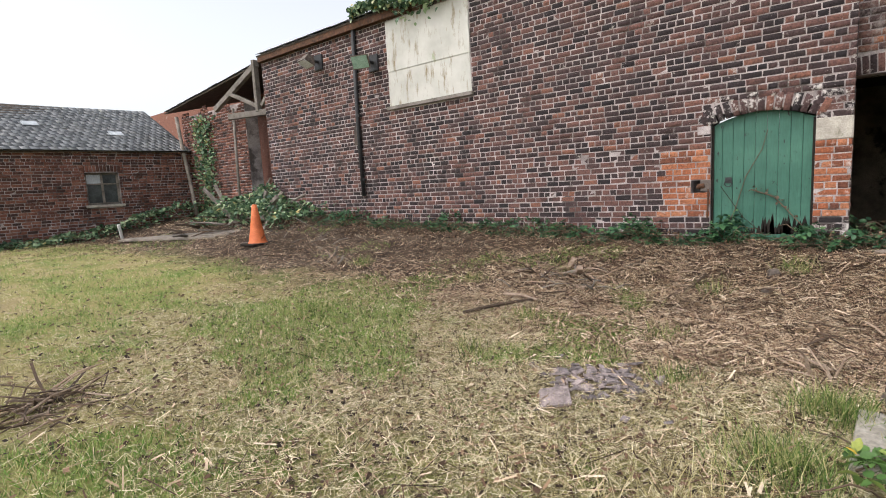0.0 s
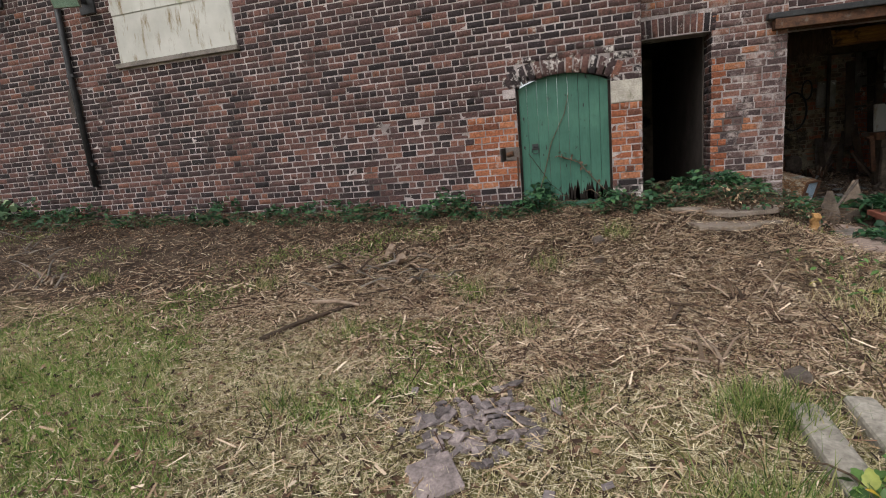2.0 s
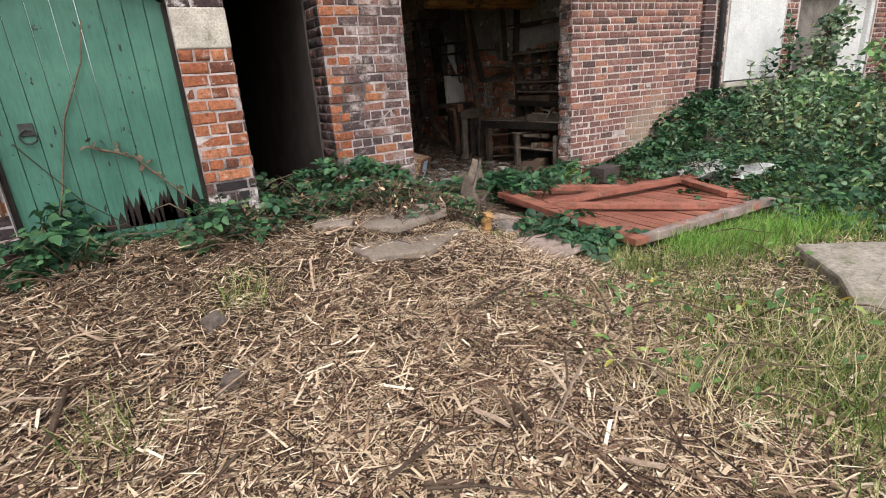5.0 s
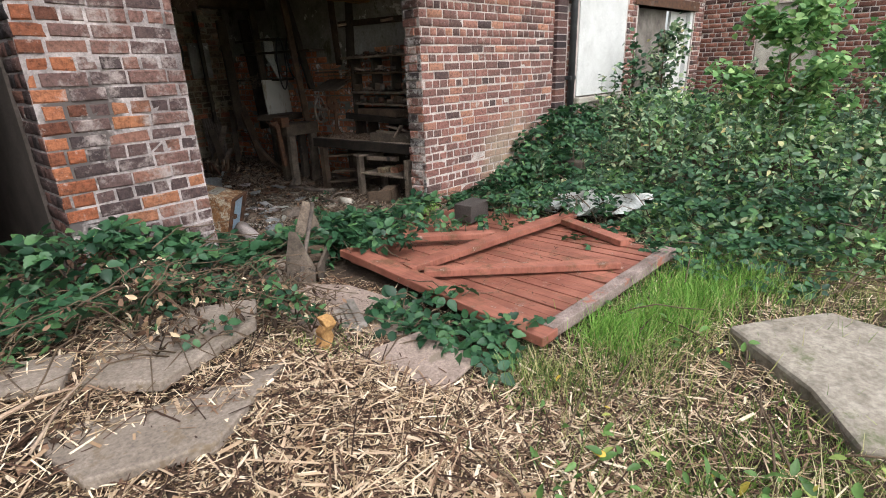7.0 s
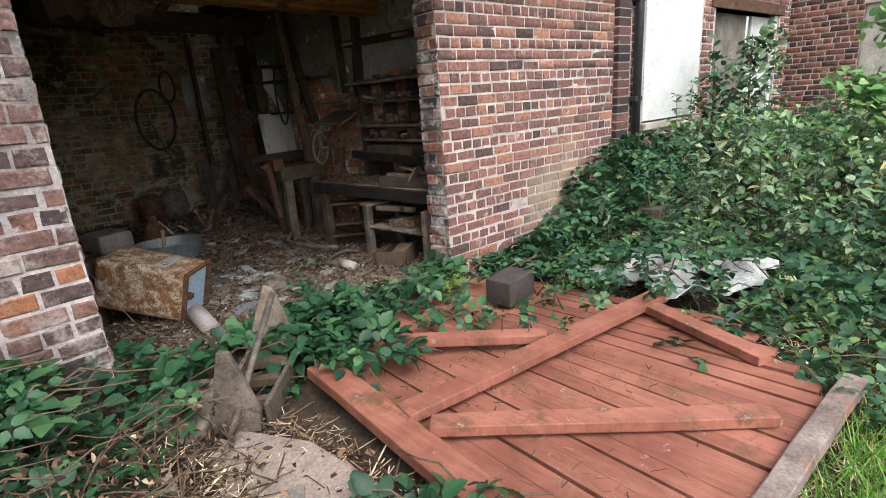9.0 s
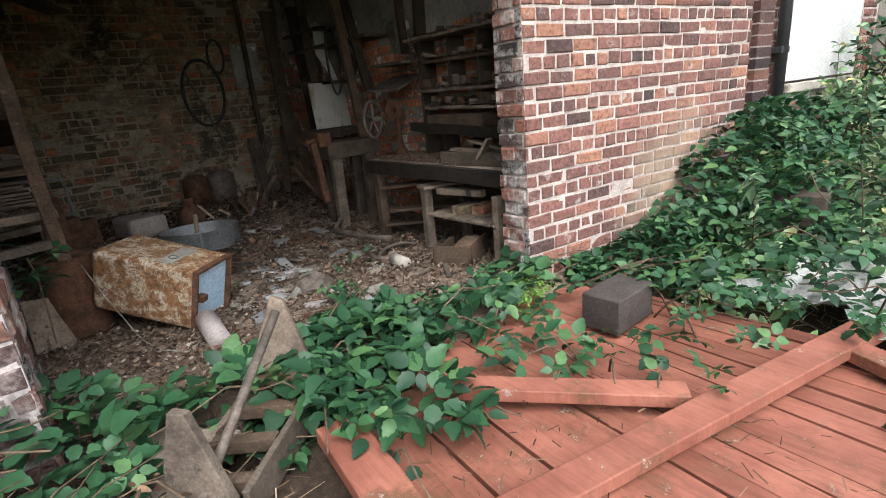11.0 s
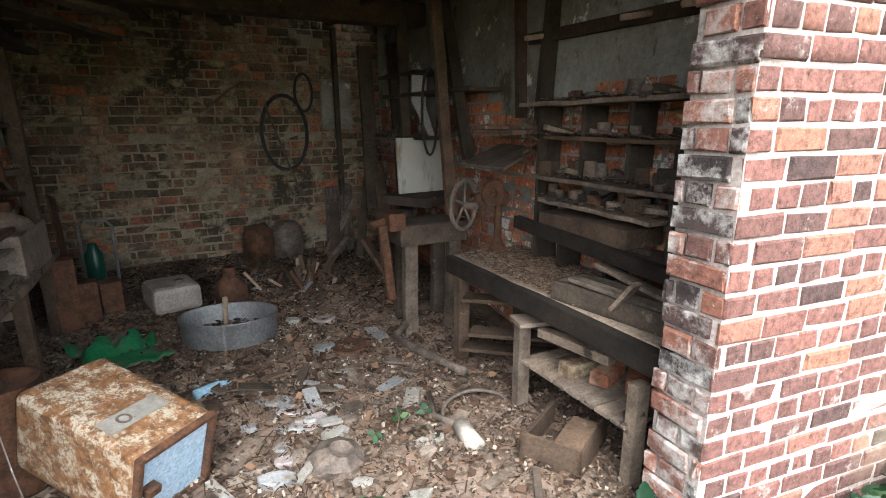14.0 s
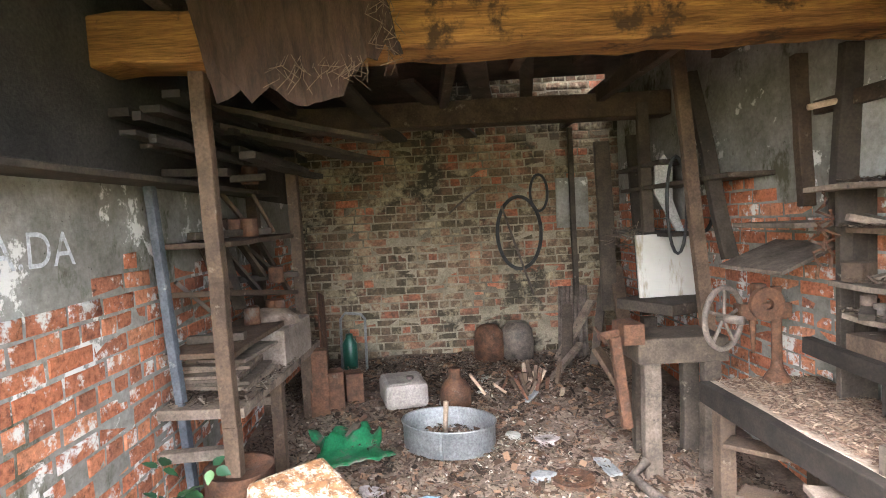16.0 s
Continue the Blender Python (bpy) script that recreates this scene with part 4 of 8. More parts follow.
for a, b in (((-10.6, -1.0, 0.25), (-12.2, -1.1, 1.25)), ((-10.2, -0.9, 0.3), (-9.6, -0.4, 1.05)), ((-10.3, -0.7, 0.3), (-10.0, -0.6, 1.1)), ((-11.2, -0.4, 0.3), (-9.4, -0.7, 0.95))):
    t = thing("broken_rafter", "pale broken rafter sticking out of the heap", "rafter", a)
    part("wood", Shape().beam((0, 0, -0.1), tuple(Vector(b) - Vector(a)), 0.09, 0.07, (0, 1, 0.2)), WOOD_GREY, t, bevel=0.006)


def slab(name, label, cat, outline, z, h, material, bevel=0.01, seed=0, tilt=(0, 0)):
    """A flat piece with a broken outline (x, y)."""
    cx, cy = sum(p[0] for p in outline) / len(outline), sum(p[1] for p in outline) / len(outline)
    t = thing(name, label, cat, (cx, cy, z))
    n = len(outline)
    v = [(x - cx, y - cy, k + (x - cx) * tilt[0] + (y - cy) * tilt[1]) for k in (0, h) for x, y in outline]
    part("slab", Shape().add(v, [tuple(reversed(range(n))), tuple(range(n, 2 * n))] + [(i, (i + 1) % n, n + (i + 1) % n, n + i) for i in range(n)]), material, t, bevel=bevel)
    return t


def rough_outline(cx, cy, rx, ry, n, seed, turn=0.0):
    rng = random.Random(seed)
    out = []
    for k in range(n):
        a = 2 * math.pi * k / n
        q = rng.uniform(0.8, 1.15)
        x, y = rx * q * math.cos(a), ry * q * math.sin(a)
        out.append((cx + x * math.cos(turn) - y * math.sin(turn), cy + x * math.sin(turn) + y * math.cos(turn)))
    return out


KERB_MAT = plain_material("mossy_concrete", (0.19, 0.17, 0.14), (0.4, 0.365, 0.31), 6, 0.95, bump=1.0, fine=30, spots=(3, 0.57, (0.16, 0.165, 0.1)))
heap = thing("slate_heap", "heap of broken purple-grey slates in the grass", "rubble heap", (0.13, -4.75, gz(0.13, -4.75)))
PURPLE = plain_material("purple_slate", (0.1, 0.085, 0.085), (0.3, 0.255, 0.25), 9, 0.85, each=0.6)
rt = random.Random(12)
for k in range(120):
    x, y = rt.gauss(0.03, 0.19), rt.gauss(0.05, 0.19)
    w, l = rt.uniform(0.012, 0.04), rt.uniform(0.015, 0.055)
    m = pose(x, y, 0.012 + 0.03 * math.exp(-(x * x + y * y) * 14) + rt.uniform(-0.01, 0.02), rt.uniform(-25, 25), rt.uniform(-25, 25), rt.uniform(0, 360))
    part("slate", Shape().prism([(-w, -0.006), (w, -0.006), (w * 0.8, 0.006), (-w * 0.9, 0.006)], -l, l * 0.8, m), PURPLE, heap)
t = thing("broken_tile", "broken pinkish tile lying by the slate heap", "tile", (0.08, -5.1, gz(0.08, -5.1)))
part("tile", Shape().prism([(-0.1, 0.02), (0.09, 0.02), (0.1, 0.04), (-0.08, 0.04)], -0.12, 0.1, pose(0, 0, 0.01, 6, -8, 30)), PURPLE, t, bevel=0.003)
for k, (x, y, l, a, lab) in enumerate(((1.62, -4.76, 0.36, -4, "weathered concrete kerb half buried in grass"), (1.87, -4.7, 0.42, -6, "mossy concrete kerb lying beside another"))):
    t = thing("concrete_kerb", lab, "kerb", (x, y, gz(x, y)), a, "concrete kerbs")
    part("kerb", Shape().prism([(-0.07, -0.08), (0.07, -0.08), (0.07, 0.055), (0.04, 0.08), (-0.07, 0.08)], -l, l), KERB_MAT, t, bevel=0.02)
for x, y, r in ((0.9, -1.45, 0.07), (0.89, -1.92, 0.06), (1.75, -4.05, 0.07)):
    t = thing("stone", "dark rough stone on the litter", "stone", (x, y, gz(x, y)), 25, "loose stones")
    part("stone", Shape().add([(-r, -r * 0.8, -0.02), (r, -r, -0.02), (r * 1.1, r, -0.02), (-r * 0.9, r * 0.9, -0.02), (-r * 0.7, -r * 0.6, r * 1.2), (r * 0.6, -r * 0.7, r), (r * 0.8, r * 0.6, r * 1.3), (-r * 0.6, r * 0.7, r)],
         [(0, 3, 2, 1), (4, 5, 6, 7), (0, 1, 5, 4), (1, 2, 6, 5), (2, 3, 7, 6), (3, 0, 4, 7)]), IRON, t, bevel=0.015)
MAT_STONE = plain_material("muddy_flagstone", (0.15, 0.12, 0.095), (0.28, 0.23, 0.19), 4, 0.95, spots=(6, 0.58, (0.16, 0.12, 0.08)))
for o_, lab in (([(2.05, -0.75), (2.25, -1.0), (2.75, -0.85), (2.9, -0.6), (2.5, -0.35), (2.2, -0.45)], "muddy flagstone strewn with chaff"), ([(1.75, -0.55), (2.0, -0.72), (2.12, -0.5), (1.88, -0.35)], "small muddy flagstone in the litter"), ([(1.82, -0.8), (1.9, -1.25), (2.25, -1.42), (2.7, -1.15), (2.2, -1.02)], "broad muddy flagstone at the edge of the straw")):
    c = (sum(p[0] for p in o_) / len(o_), sum(p[1] for p in o_) / len(o_))
    slab("flagstone", lab, "flagstone", o_, gz(*c) - 0.005, 0.05, MAT_STONE)
PLY = plain_material("pinkish_plywood", (0.19, 0.14, 0.115), (0.36, 0.28, 0.235), 5, 0.9, bump=0.9, spots=(5, 0.58, (0.2, 0.155, 0.12)))
slab("plywood_sheet", "pinkish plywood sheet lying on the grass", "plywood", [(3.12, -1.08), (3.03, -1.64), (3.52, -1.61), (3.52, -1.2)], gz(3.2, -1.4) + 0.03, 0.02, PLY, 0.004, tilt=(0.05, 0.05))
slab("flagstone", "broken pale concrete flag beside the fallen gate", "flagstone", [(3.35, -0.05), (3.25, -0.75), (3.55, -1.1), (3.85, -0.9), (3.8, -0.25), (3.62, 0.1)], gz(3.5, -0.5) - 0.01, 0.05, PLY, 0.01)
slab("flagstone", "cracked concrete flag beside the fallen gate", "flagstone", [(3.05, -0.3), (3.05, -0.85), (3.2, -0.75), (3.28, -0.1)], gz(3.1, -0.5) - 0.01, 0.045, PLY, 0.01)
for k in range(3):
    t = thing("board_offcut", "weathered board offcut on the flagstones", "board", (3.36 + 0.07 * k, -0.72 + 0.03 * k, gz(3.45, -0.6) + 0.045), 62, "board offcuts")
    part("wood", Shape().box(-0.2, 0.2, -0.03, 0.03, 0, 0.018), WOOD_GREY, t, bevel=0.003)
ROUGH_CONCRETE = plain_material("weathered_concrete", (0.17, 0.145, 0.115), (0.36, 0.32, 0.265), 6, 0.95, bump=1.0, fine=30, spots=(3, 0.57, (0.13, 0.13, 0.075)))
slab("concrete_slab", "large broken concrete slab in the grass", "slab", [(4.68, -2.52), (4.3, -2.95), (3.98, -3.15), (4.3, -3.7), (5.1, -3.6), (5.2, -2.95), (4.92, -2.7)], gz(4.5, -3) - 0.03, 0.13, ROUGH_CONCRETE, 0.025, tilt=(0.03, 0.02))

# fallen gate: boards, rails and braces, lying nearly flat
gate = thing("fallen_gate", "large red-brown boarded gate lying flat, braces uppermost", "gate", (0, 0, 0))
GL, GN = Vector((4.04, 0.07, -0.29)), Vector((3.88, -1.7, -0.345))
ge = (GN - GL).normalized()
gf = Vector((1.0, -0.05, 0.0))
gl = (GN - GL).length
END_WOOD = plain_material("bare_pinkish_wood", (0.12, 0.085, 0.072), (0.33, 0.26, 0.23), 7, 0.9, bump=0.8, spots=(6, 0.6, (0.28, 0.11, 0.075)))


def gp(a, b, h=0.0):
    """A place on the gate: a along the near rail from its far end, b across."""
    return GL + ge * a + Vector((gf.x * b, gf.y * b, 0.02 * b + h))


nb = 19
for k in range(nb):
    x = 4.08 + 2.0 * (k + 0.5) / nb
    far_y = 0.14 + 0.38 * (x - 4.1) - (0.5 * (x - 5.35) if x > 5.35 else 0) + 0.04 * ((k * 7) % 5 - 2)
    near_y = -1.74 - 0.11 * (x - 4.0) if x < 5.53 else -1.91 + 1.05 * (x - 5.53)
    lean = -0.16 * (far_y - near_y) / 1.85
    z0, z1 = -0.31 - 0.05 * (x - 4), -0.30 + 0.02 * (x - 4)
    part("board", Shape().beam((x, far_y, z0), (x + lean, near_y, z1), 2.0 / nb - 0.006 - 0.004 * (k % 3), 0.024, cuts=3, wobble=0.002), RED_WOOD, gate)
part("rail", Shape().beam(tuple(gp(-0.05, 0.05, 0.045)), tuple(gp(gl + 0.1, 0.05, 0.045)), 0.15, 0.06, cuts=6, wobble=0.003), RED_WOOD, gate, "chipped red-brown rail", bevel=0.006)
part("end_rail", Shape().beam(tuple(gp(gl + 0.05, 0.1, 0.045)), (5.53, -1.93, -0.25), 0.085, 0.07, cuts=7, wobble=0.005), END_WOOD, gate, "bare grey weathered end rail", bevel=0.006)
part("brace", Shape().beam(tuple(Vector((4.1, -0.54, -0.245))), (5.98, -0.9, -0.225), 0.12, 0.05, cuts=5, wobble=0.002), RED_WOOD, gate, bevel=0.005)
part("brace", Shape().beam((4.12, -0.69, -0.24), (5.04, -1.73, -0.24), 0.1, 0.05, cuts=4, wobble=0.002), RED_WOOD, gate, bevel=0.005)
part("brace", Shape().beam((4.5, 0.06, -0.24), (5.1, -0.62, -0.24), 0.1, 0.05, cuts=4, wobble=0.002), RED_WOOD, gate, bevel=0.005)
t = thing("broken_rail", "red-brown broken gate rail among leaves", "rail", (5.95, -1.15, -0.26))
part("wood", Shape().beam((-0.15, 0.25, 0.02), (-0.45, -0.45, 0.02), 0.11, 0.05), RED_WOOD, t, bevel=0.005)

blk = thing("timber_block", "dark square timber block resting on the fallen gate", "block", (5.54, -0.02, -0.315), 4)
part("block", Shape().box(-0.13, 0.19, -0.1, 0.1, 0.0, 0.175), plain_material("dark_oiled_block", (0.028, 0.023, 0.021), (0.07, 0.058, 0.052), 6, 0.85, bump=0.8), blk, bevel=0.008)
sheet_v, sheet_f = [], []
rng2 = np.random.default_rng(5)
nx, ny = 16, 12
for j in range(ny):
    for i in range(nx):
        x, y = i / (nx - 1) - 0.5, j / (ny - 1) - 0.5
        edge = 1 + 0.25 * math.sin(9 * math.atan2(y, x)) * math.hypot(x, y)
        sheet_v.append((x * 1.0 * edge, y * 0.85 * edge, 0.09 + 0.05 * math.sin(7 * x + 3 * y) + 0.035 * math.sin(11 * y - 4 * x) + rng2.uniform(-0.02, 0.02)))
for j in range(ny - 1):
    for i in range(nx - 1):
        if (i * 7 + j * 5) % 17 not in (3, 8):
            sheet_f.append((j * nx + i, j * nx + i + 1, (j + 1) * nx + i + 1, (j + 1) * nx + i))
t = thing("torn_sheet", "torn white plastic sheet crumpled among brambles", "plastic sheet", (6.55, -0.85, -0.33), -20)
ob = part("sheet", Shape().add(sheet_v, sheet_f), plain_material("dirty_white_plastic", (0.26, 0.265, 0.25), (0.6, 0.61, 0.59), 9, 0.6, spots=(9, 0.56, (0.12, 0.12, 0.08))), t)
mod = ob.modifiers.new("thick", "SOLIDIFY")
mod.thickness = 0.004
t = thing("timber_block", "black timber block behind the torn sheet", "block", (7.55, -0.15, -0.3), 10)
part("block", Shape().box(-0.25, 0.25, -0.15, 0.15, 0, 0.3), WOOD_DARK, t, bevel=0.01)
for k, (a, b) in enumerate((((5.72, 0.42, -0.33), (6.5, 0.05, -0.2)), ((5.85, 0.36, -0.33), (6.45, -0.05, -0.22)))):
    stick("dead_branch", "grey splintered branch lying by the jamb", "branch", [a, tuple((Vector(a) + Vector(b)) / 2 + Vector((0, 0.02, 0.03))), b], 0.009, 0.005, WOOD_BROWN, "dead branches")
t = thing("board_offcut", "pale planks propped in the long grass", "board", (5.15, -3.2, gz(5.15, -3.2)))
part("wood", Shape().beam((0, 0, 0.0), (0.25, -0.5, 0.55), 0.12, 0.03), WOOD_FRESH, t, bevel=0.004)
part("wood", Shape().beam((0.1, -0.15, 0.0), (0.6, -0.55, 0.25), 0.1, 0.03), WOOD_FRESH, t, bevel=0.004)

# wooden trough with slats and an iron bar, tipped at the threshold
hop = thing("wooden_trough", "broken wooden trough with cross slats, tipped on end", "trough", (3.75, 0.3, -0.36))
part("end_board", Shape().prism([(-0.13, 0.0), (0.13, 0.0), (0.1, 0.18), (0.02, 0.42), (-0.03, 0.44), (-0.12, 0.2)], -0.02, 0.02, pose(0.34, 0.3, 0.02, -14, 0, -35)), WOOD_OLD, hop, bevel=0.005)
part("end_board", Shape().prism([(-0.1, 0.0), (0.1, 0.0), (0.11, 0.1), (0.0, 0.39), (-0.05, 0.4), (-0.09, 0.22)], -0.02, 0.02, pose(-0.12, -0.2, 0.0, -8, 0, -40)), WOOD_OLD, hop, bevel=0.005)
for k, (a, b) in enumerate((((-0.2, -0.12, 0.05), (0.25, 0.36, 0.08)), ((0.0, -0.26, 0.05), (0.48, 0.2, 0.08)))):
    part("side_board", Shape().beam(a, b, 0.025, 0.13), WOOD_OLD, hop, bevel=0.004)
for k in range(4):
    f = k / 3
    a = Vector((-0.16, -0.06, 0.09)).lerp(Vector((0.22, 0.34, 0.12)), f)
    part("slat", Shape().beam(tuple(a), tuple(a + Vector((0.2, -0.15, 0))), 0.05, 0.05), WOOD_BROWN, hop, bevel=0.004)
t = thing("iron_bar", "grey iron pipe leaning across the trough", "pipe", (3.6, 0.02, -0.32))
part("pipe", Shape().tube([(-0.05, -0.02, 0.02), (0.47, 0.46, 0.42)], 0.017, 10), IRON, t, smooth=True)
slab("flagstone", "worn stone threshold slab among brambles", "flagstone", [(3.25, 0.35), (3.45, 0.15), (3.85, 0.45), (3.62, 0.7)], -0.36, 0.06, MAT_STONE)

# right end of the shed front
def on_front(u, off=0.0):
    d = Vector((FX - JX, FY - JY, 0)).normalized()
    return Vector((JX, JY, 0)) + d * u + Vector((d.y, -d.x, 0)) * off


FA = math.degrees(math.atan2(FY - JY, FX - JX))
t = thing("drainpipe", "dark drainpipe on the red brick front", "drainpipe", tuple(on_front(2.75, 0.07)), FA)
part("pipe", Shape().tube([(0, 0, -0.3), (0, 0, 4.0)], 0.045, 10), BLACK, t, smooth=True)
for z in (0.9, 1.9):
    part("bracket", Shape().box(-0.07, 0.07, -0.03, 0.07, z, z + 0.05), BLACK, t, bevel=0.004)
t = thing("brick_pilaster", "narrow brick pilaster beside the drainpipe", "pilaster", tuple(on_front(2.5, 0.0)), FA, kind="structure")
for k in range(54):
    part("brick", Shape().box(-0.12, 0.1, -0.06, 0.01, -0.5 + k * COURSE + 0.006, -0.5 + (k + 1) * COURSE - 0.007), BRICK_A, t)
part("mortar", Shape().box(-0.118, 0.098, -0.052, 0.01, -0.5, 4.0), MORTAR_PALE, t)
t = thing("boarded_bay", "white painted boarding over a tall bay", "boarding", tuple(on_front(0, 0)), FA, kind="structure")
part("panel", Shape().box(3.0, 4.35, -0.01, 0.05, 0.66, 2.02), WHITE_PAINT, t, bevel=0.004)
part("panel", Shape().box(3.0, 4.35, -0.01, 0.05, 2.035, 3.19), WHITE_PAINT, t, bevel=0.004)
part("sill", Shape().box(2.95, 4.4, -0.06, 0.06, 0.56, 0.64), CONCRETE, t, bevel=0.01)
t = thing("door_3", "old wide doorway with rusty lintel and a grey leaf ajar", "door", tuple(on_front(0, 0)), FA, kind="structure")
part("lintel", Shape().box(4.6, 7.2, -0.03, 0.2, 1.95, 2.11), RUST, t, bevel=0.006)
part("leaf", Shape().box(4.8, 6.1, 0.12, 0.17, 0.0, 1.93), WOOD_GREY, t, bevel=0.006)
part("leaf", Shape().box(6.25, 6.95, 0.1, 0.15, 0.0, 1.93, pose(0, 0, 0, 0, 0, 0)), WHITE_PAINT, t, bevel=0.006)
part("door_frame", Shape().box(6.95, 7.07, 0.02, 0.2, 0.0, 1.95), WHITE_PAINT, t, bevel=0.005)
# Dark backing added behind the doorway; its colour gives the inner gloom.
tagged(part("wall_inner_front", Shape().box(8.0, 13.3, 1.3, 1.4, -0.6, 4.0), DARK), "dark backing added behind the front's openings for the gloom within", "wall", kind="structure")
t = thing("blocked_window", "rendered blocked window in the far brick wall", "window", (FX + 0.08, -1.38, 1.45), 0, kind="structure")
part("panel", Shape().box(-0.02, 0.06, -0.49, 0.49, -0.55, 0.55), CONCRETE, t, bevel=0.01)

# ---- inside the shed ----
yard_things = set(bpy.data.objects)
def fz(x, y):
    return float(floor_z(x, y))


b1 = thing("ceiling_beam", "broad golden-brown timber ceiling beam", "beam", kind="structure")
part("timber", Shape().beam((3.15, 2.35, 2.02), (6.55, 2.35, 2.02), 0.22, 0.21, cuts=26, wobble=0.011), TIMBER, b1, bevel=0.012)
b2 = thing("ceiling_beam", "dark brown timber beam across the back of the shed", "beam", kind="structure")
part("timber", Shape().beam((3.15, 4.6, 2.1), (6.55, 4.6, 2.1), 0.2, 0.2, cuts=14, wobble=0.006), WOOD_BROWN, b2, bevel=0.012)
for k in range(8):
    x = 3.45 + 0.42 * k
    j = thing("ceiling_joist", "rough brown joist under the loft floor", "joist", (x, 0, 0), 0, "loft joists", kind="structure")
    part("timber", Shape().beam((0, 0.98, 2.2), (random.uniform(-0.05, 0.05), 3.5 if k % 3 else 5.7, 2.2 + random.uniform(-0.02, 0.03)), 0.07, 0.13, cuts=6, wobble=0.004), WOOD_BROWN, j, bevel=0.006)
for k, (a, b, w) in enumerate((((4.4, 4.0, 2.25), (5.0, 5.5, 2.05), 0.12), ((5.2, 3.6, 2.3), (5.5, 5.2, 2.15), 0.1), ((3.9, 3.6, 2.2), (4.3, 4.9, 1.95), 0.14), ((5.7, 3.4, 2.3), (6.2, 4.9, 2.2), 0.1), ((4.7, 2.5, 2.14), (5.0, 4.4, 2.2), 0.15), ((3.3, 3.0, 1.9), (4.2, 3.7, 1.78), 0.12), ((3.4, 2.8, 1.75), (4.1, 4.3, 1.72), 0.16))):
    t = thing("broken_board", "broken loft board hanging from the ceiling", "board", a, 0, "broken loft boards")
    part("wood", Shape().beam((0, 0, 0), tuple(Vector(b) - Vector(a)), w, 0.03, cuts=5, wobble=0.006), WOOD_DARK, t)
RAG = plain_material("rusty_sacking", (0.016, 0.009, 0.006), (0.055, 0.03, 0.02), 6, 0.9, stretch=(6, 1, 1))
rs = thing("hanging_rust_sheet", "torn rust-brown sheet hanging from the broken ceiling", "metal sheet", (0, 0, 0))
v, f = [], []
nx, nz = 22, 10
for j in range(nz):
    for i in range(nx):
        u, w = i / (nx - 1), j / (nz - 1)
        x = 3.7 + 0.7 * u + 0.04 * w
        low = 1.64 + 0.1 * math.sin(9 * u) * u + 0.06 * random.random() + 0.1 * u
        v.append((x - 0.06 * (1 - w), 1.98 + 0.02 * math.sin(30 * u) + 0.05 * w, 2.2 - (2.2 - low) * w))
for j in range(nz - 1):
    for i in range(nx - 1):
        f.append((j * nx + i, j * nx + i + 1, (j + 1) * nx + i + 1, (j + 1) * nx + i))
ob = part("sheet", Shape().add(v, f), RAG, rs)
mod = ob.modifiers.new("thick", "SOLIDIFY")
mod.thickness = 0.006
fr_ = Shape()
rr = random.Random(4)
for k in range(60):
    x = 3.95 + rr.random() * 0.5
    z = 1.74 + rr.random() * 0.28 * (x > 4.3) + 0.06 * rr.random()
    fr_.tube([(x, 2.02, z + 0.05), (x + rr.uniform(-0.03, 0.03), 1.98, z), (x + rr.uniform(-0.06, 0.06), 1.98 + rr.uniform(-0.03, 0.03), z - rr.uniform(0.01, 0.06))], 0.0014, 4)
part("fringe", fr_, CANE, rs, "straw and torn fibres")

post = thing("timber_post", "brown timber prop holding up the ceiling beam", "post", (3.55, 2.44, 0))
part("timber", Shape().beam((0, 0.02, 0.1), (-0.02, -0.04, 1.92), 0.07, 0.07, (0, 1, 0), 8, 0.004), WOOD_BROWN, post, bevel=0.006)
drum = thing("rusty_drum", "rusty iron drum under the timber prop", "drum", (3.55, 2.5, fz(3.55, 2.5)))
part("drum", Shape().lathe([(0.001, 0), (0.16, 0), (0.165, 0.03), (0.16, 0.06), (0.16, 0.25), (0.165, 0.27), (0.16, 0.29), (0.16, 0.5), (0.165, 0.51), (0.15, 0.5), (0.001, 0.48)], 24), RUST, drum, smooth=True)
BLUE_WOOD = plain_material("blue_grey_painted_wood", (0.035, 0.042, 0.052), (0.12, 0.13, 0.145), 6, 0.7, spots=(8, 0.62, (0.3, 0.3, 0.28)))
bp = thing("blue_post", "blue-grey painted post leaning on the partition wall", "post", (3.22, 2.55, 0))
part("timber", Shape().beam((0.06, 0.1, -0.42), (0.0, -0.04, 1.45), 0.04, 0.055, (0, 1, 0), 5, 0.003), BLUE_WOOD, bp, bevel=0.005)

# shelving along the partition wall
rack = thing("timber_shelving", "rough grimy timber shelving along the partition", "shelving", (0, 0, 0))
for x, y in ((3.55, 3.95), (3.2, 4.1)):
    part("upright", Shape().beam((x, y + 0.08, -0.4), (x, y - 0.06, 2.0), 0.08, 0.08, (0, 1, 0), 6, 0.003), WOOD_BROWN, rack, bevel=0.005)
part("top_plank", Shape().beam((3.26, 1.02, 1.42), (3.3, 4.1, 1.48), 0.2, 0.025, cuts=8, wobble=0.005), WOOD_DARK, rack, bevel=0.004)
for z0, z1, y0 in ((1.15, 1.17, 2.62), (0.92, 0.73, 2.58), (0.62, 0.6, 2.58)):
    part("shelf", Shape().beam((3.36, y0, z0), (3.36, 4.1, z1), 0.36, 0.028, cuts=6, wobble=0.004), WOOD_BROWN, rack, bevel=0.004)
part("table_top", Shape().beam((3.38, 2.5, 0.36), (3.4, 4.25, 0.3), 0.42, 0.05, cuts=8, wobble=0.004), WOOD_OLD, rack, bevel=0.005)
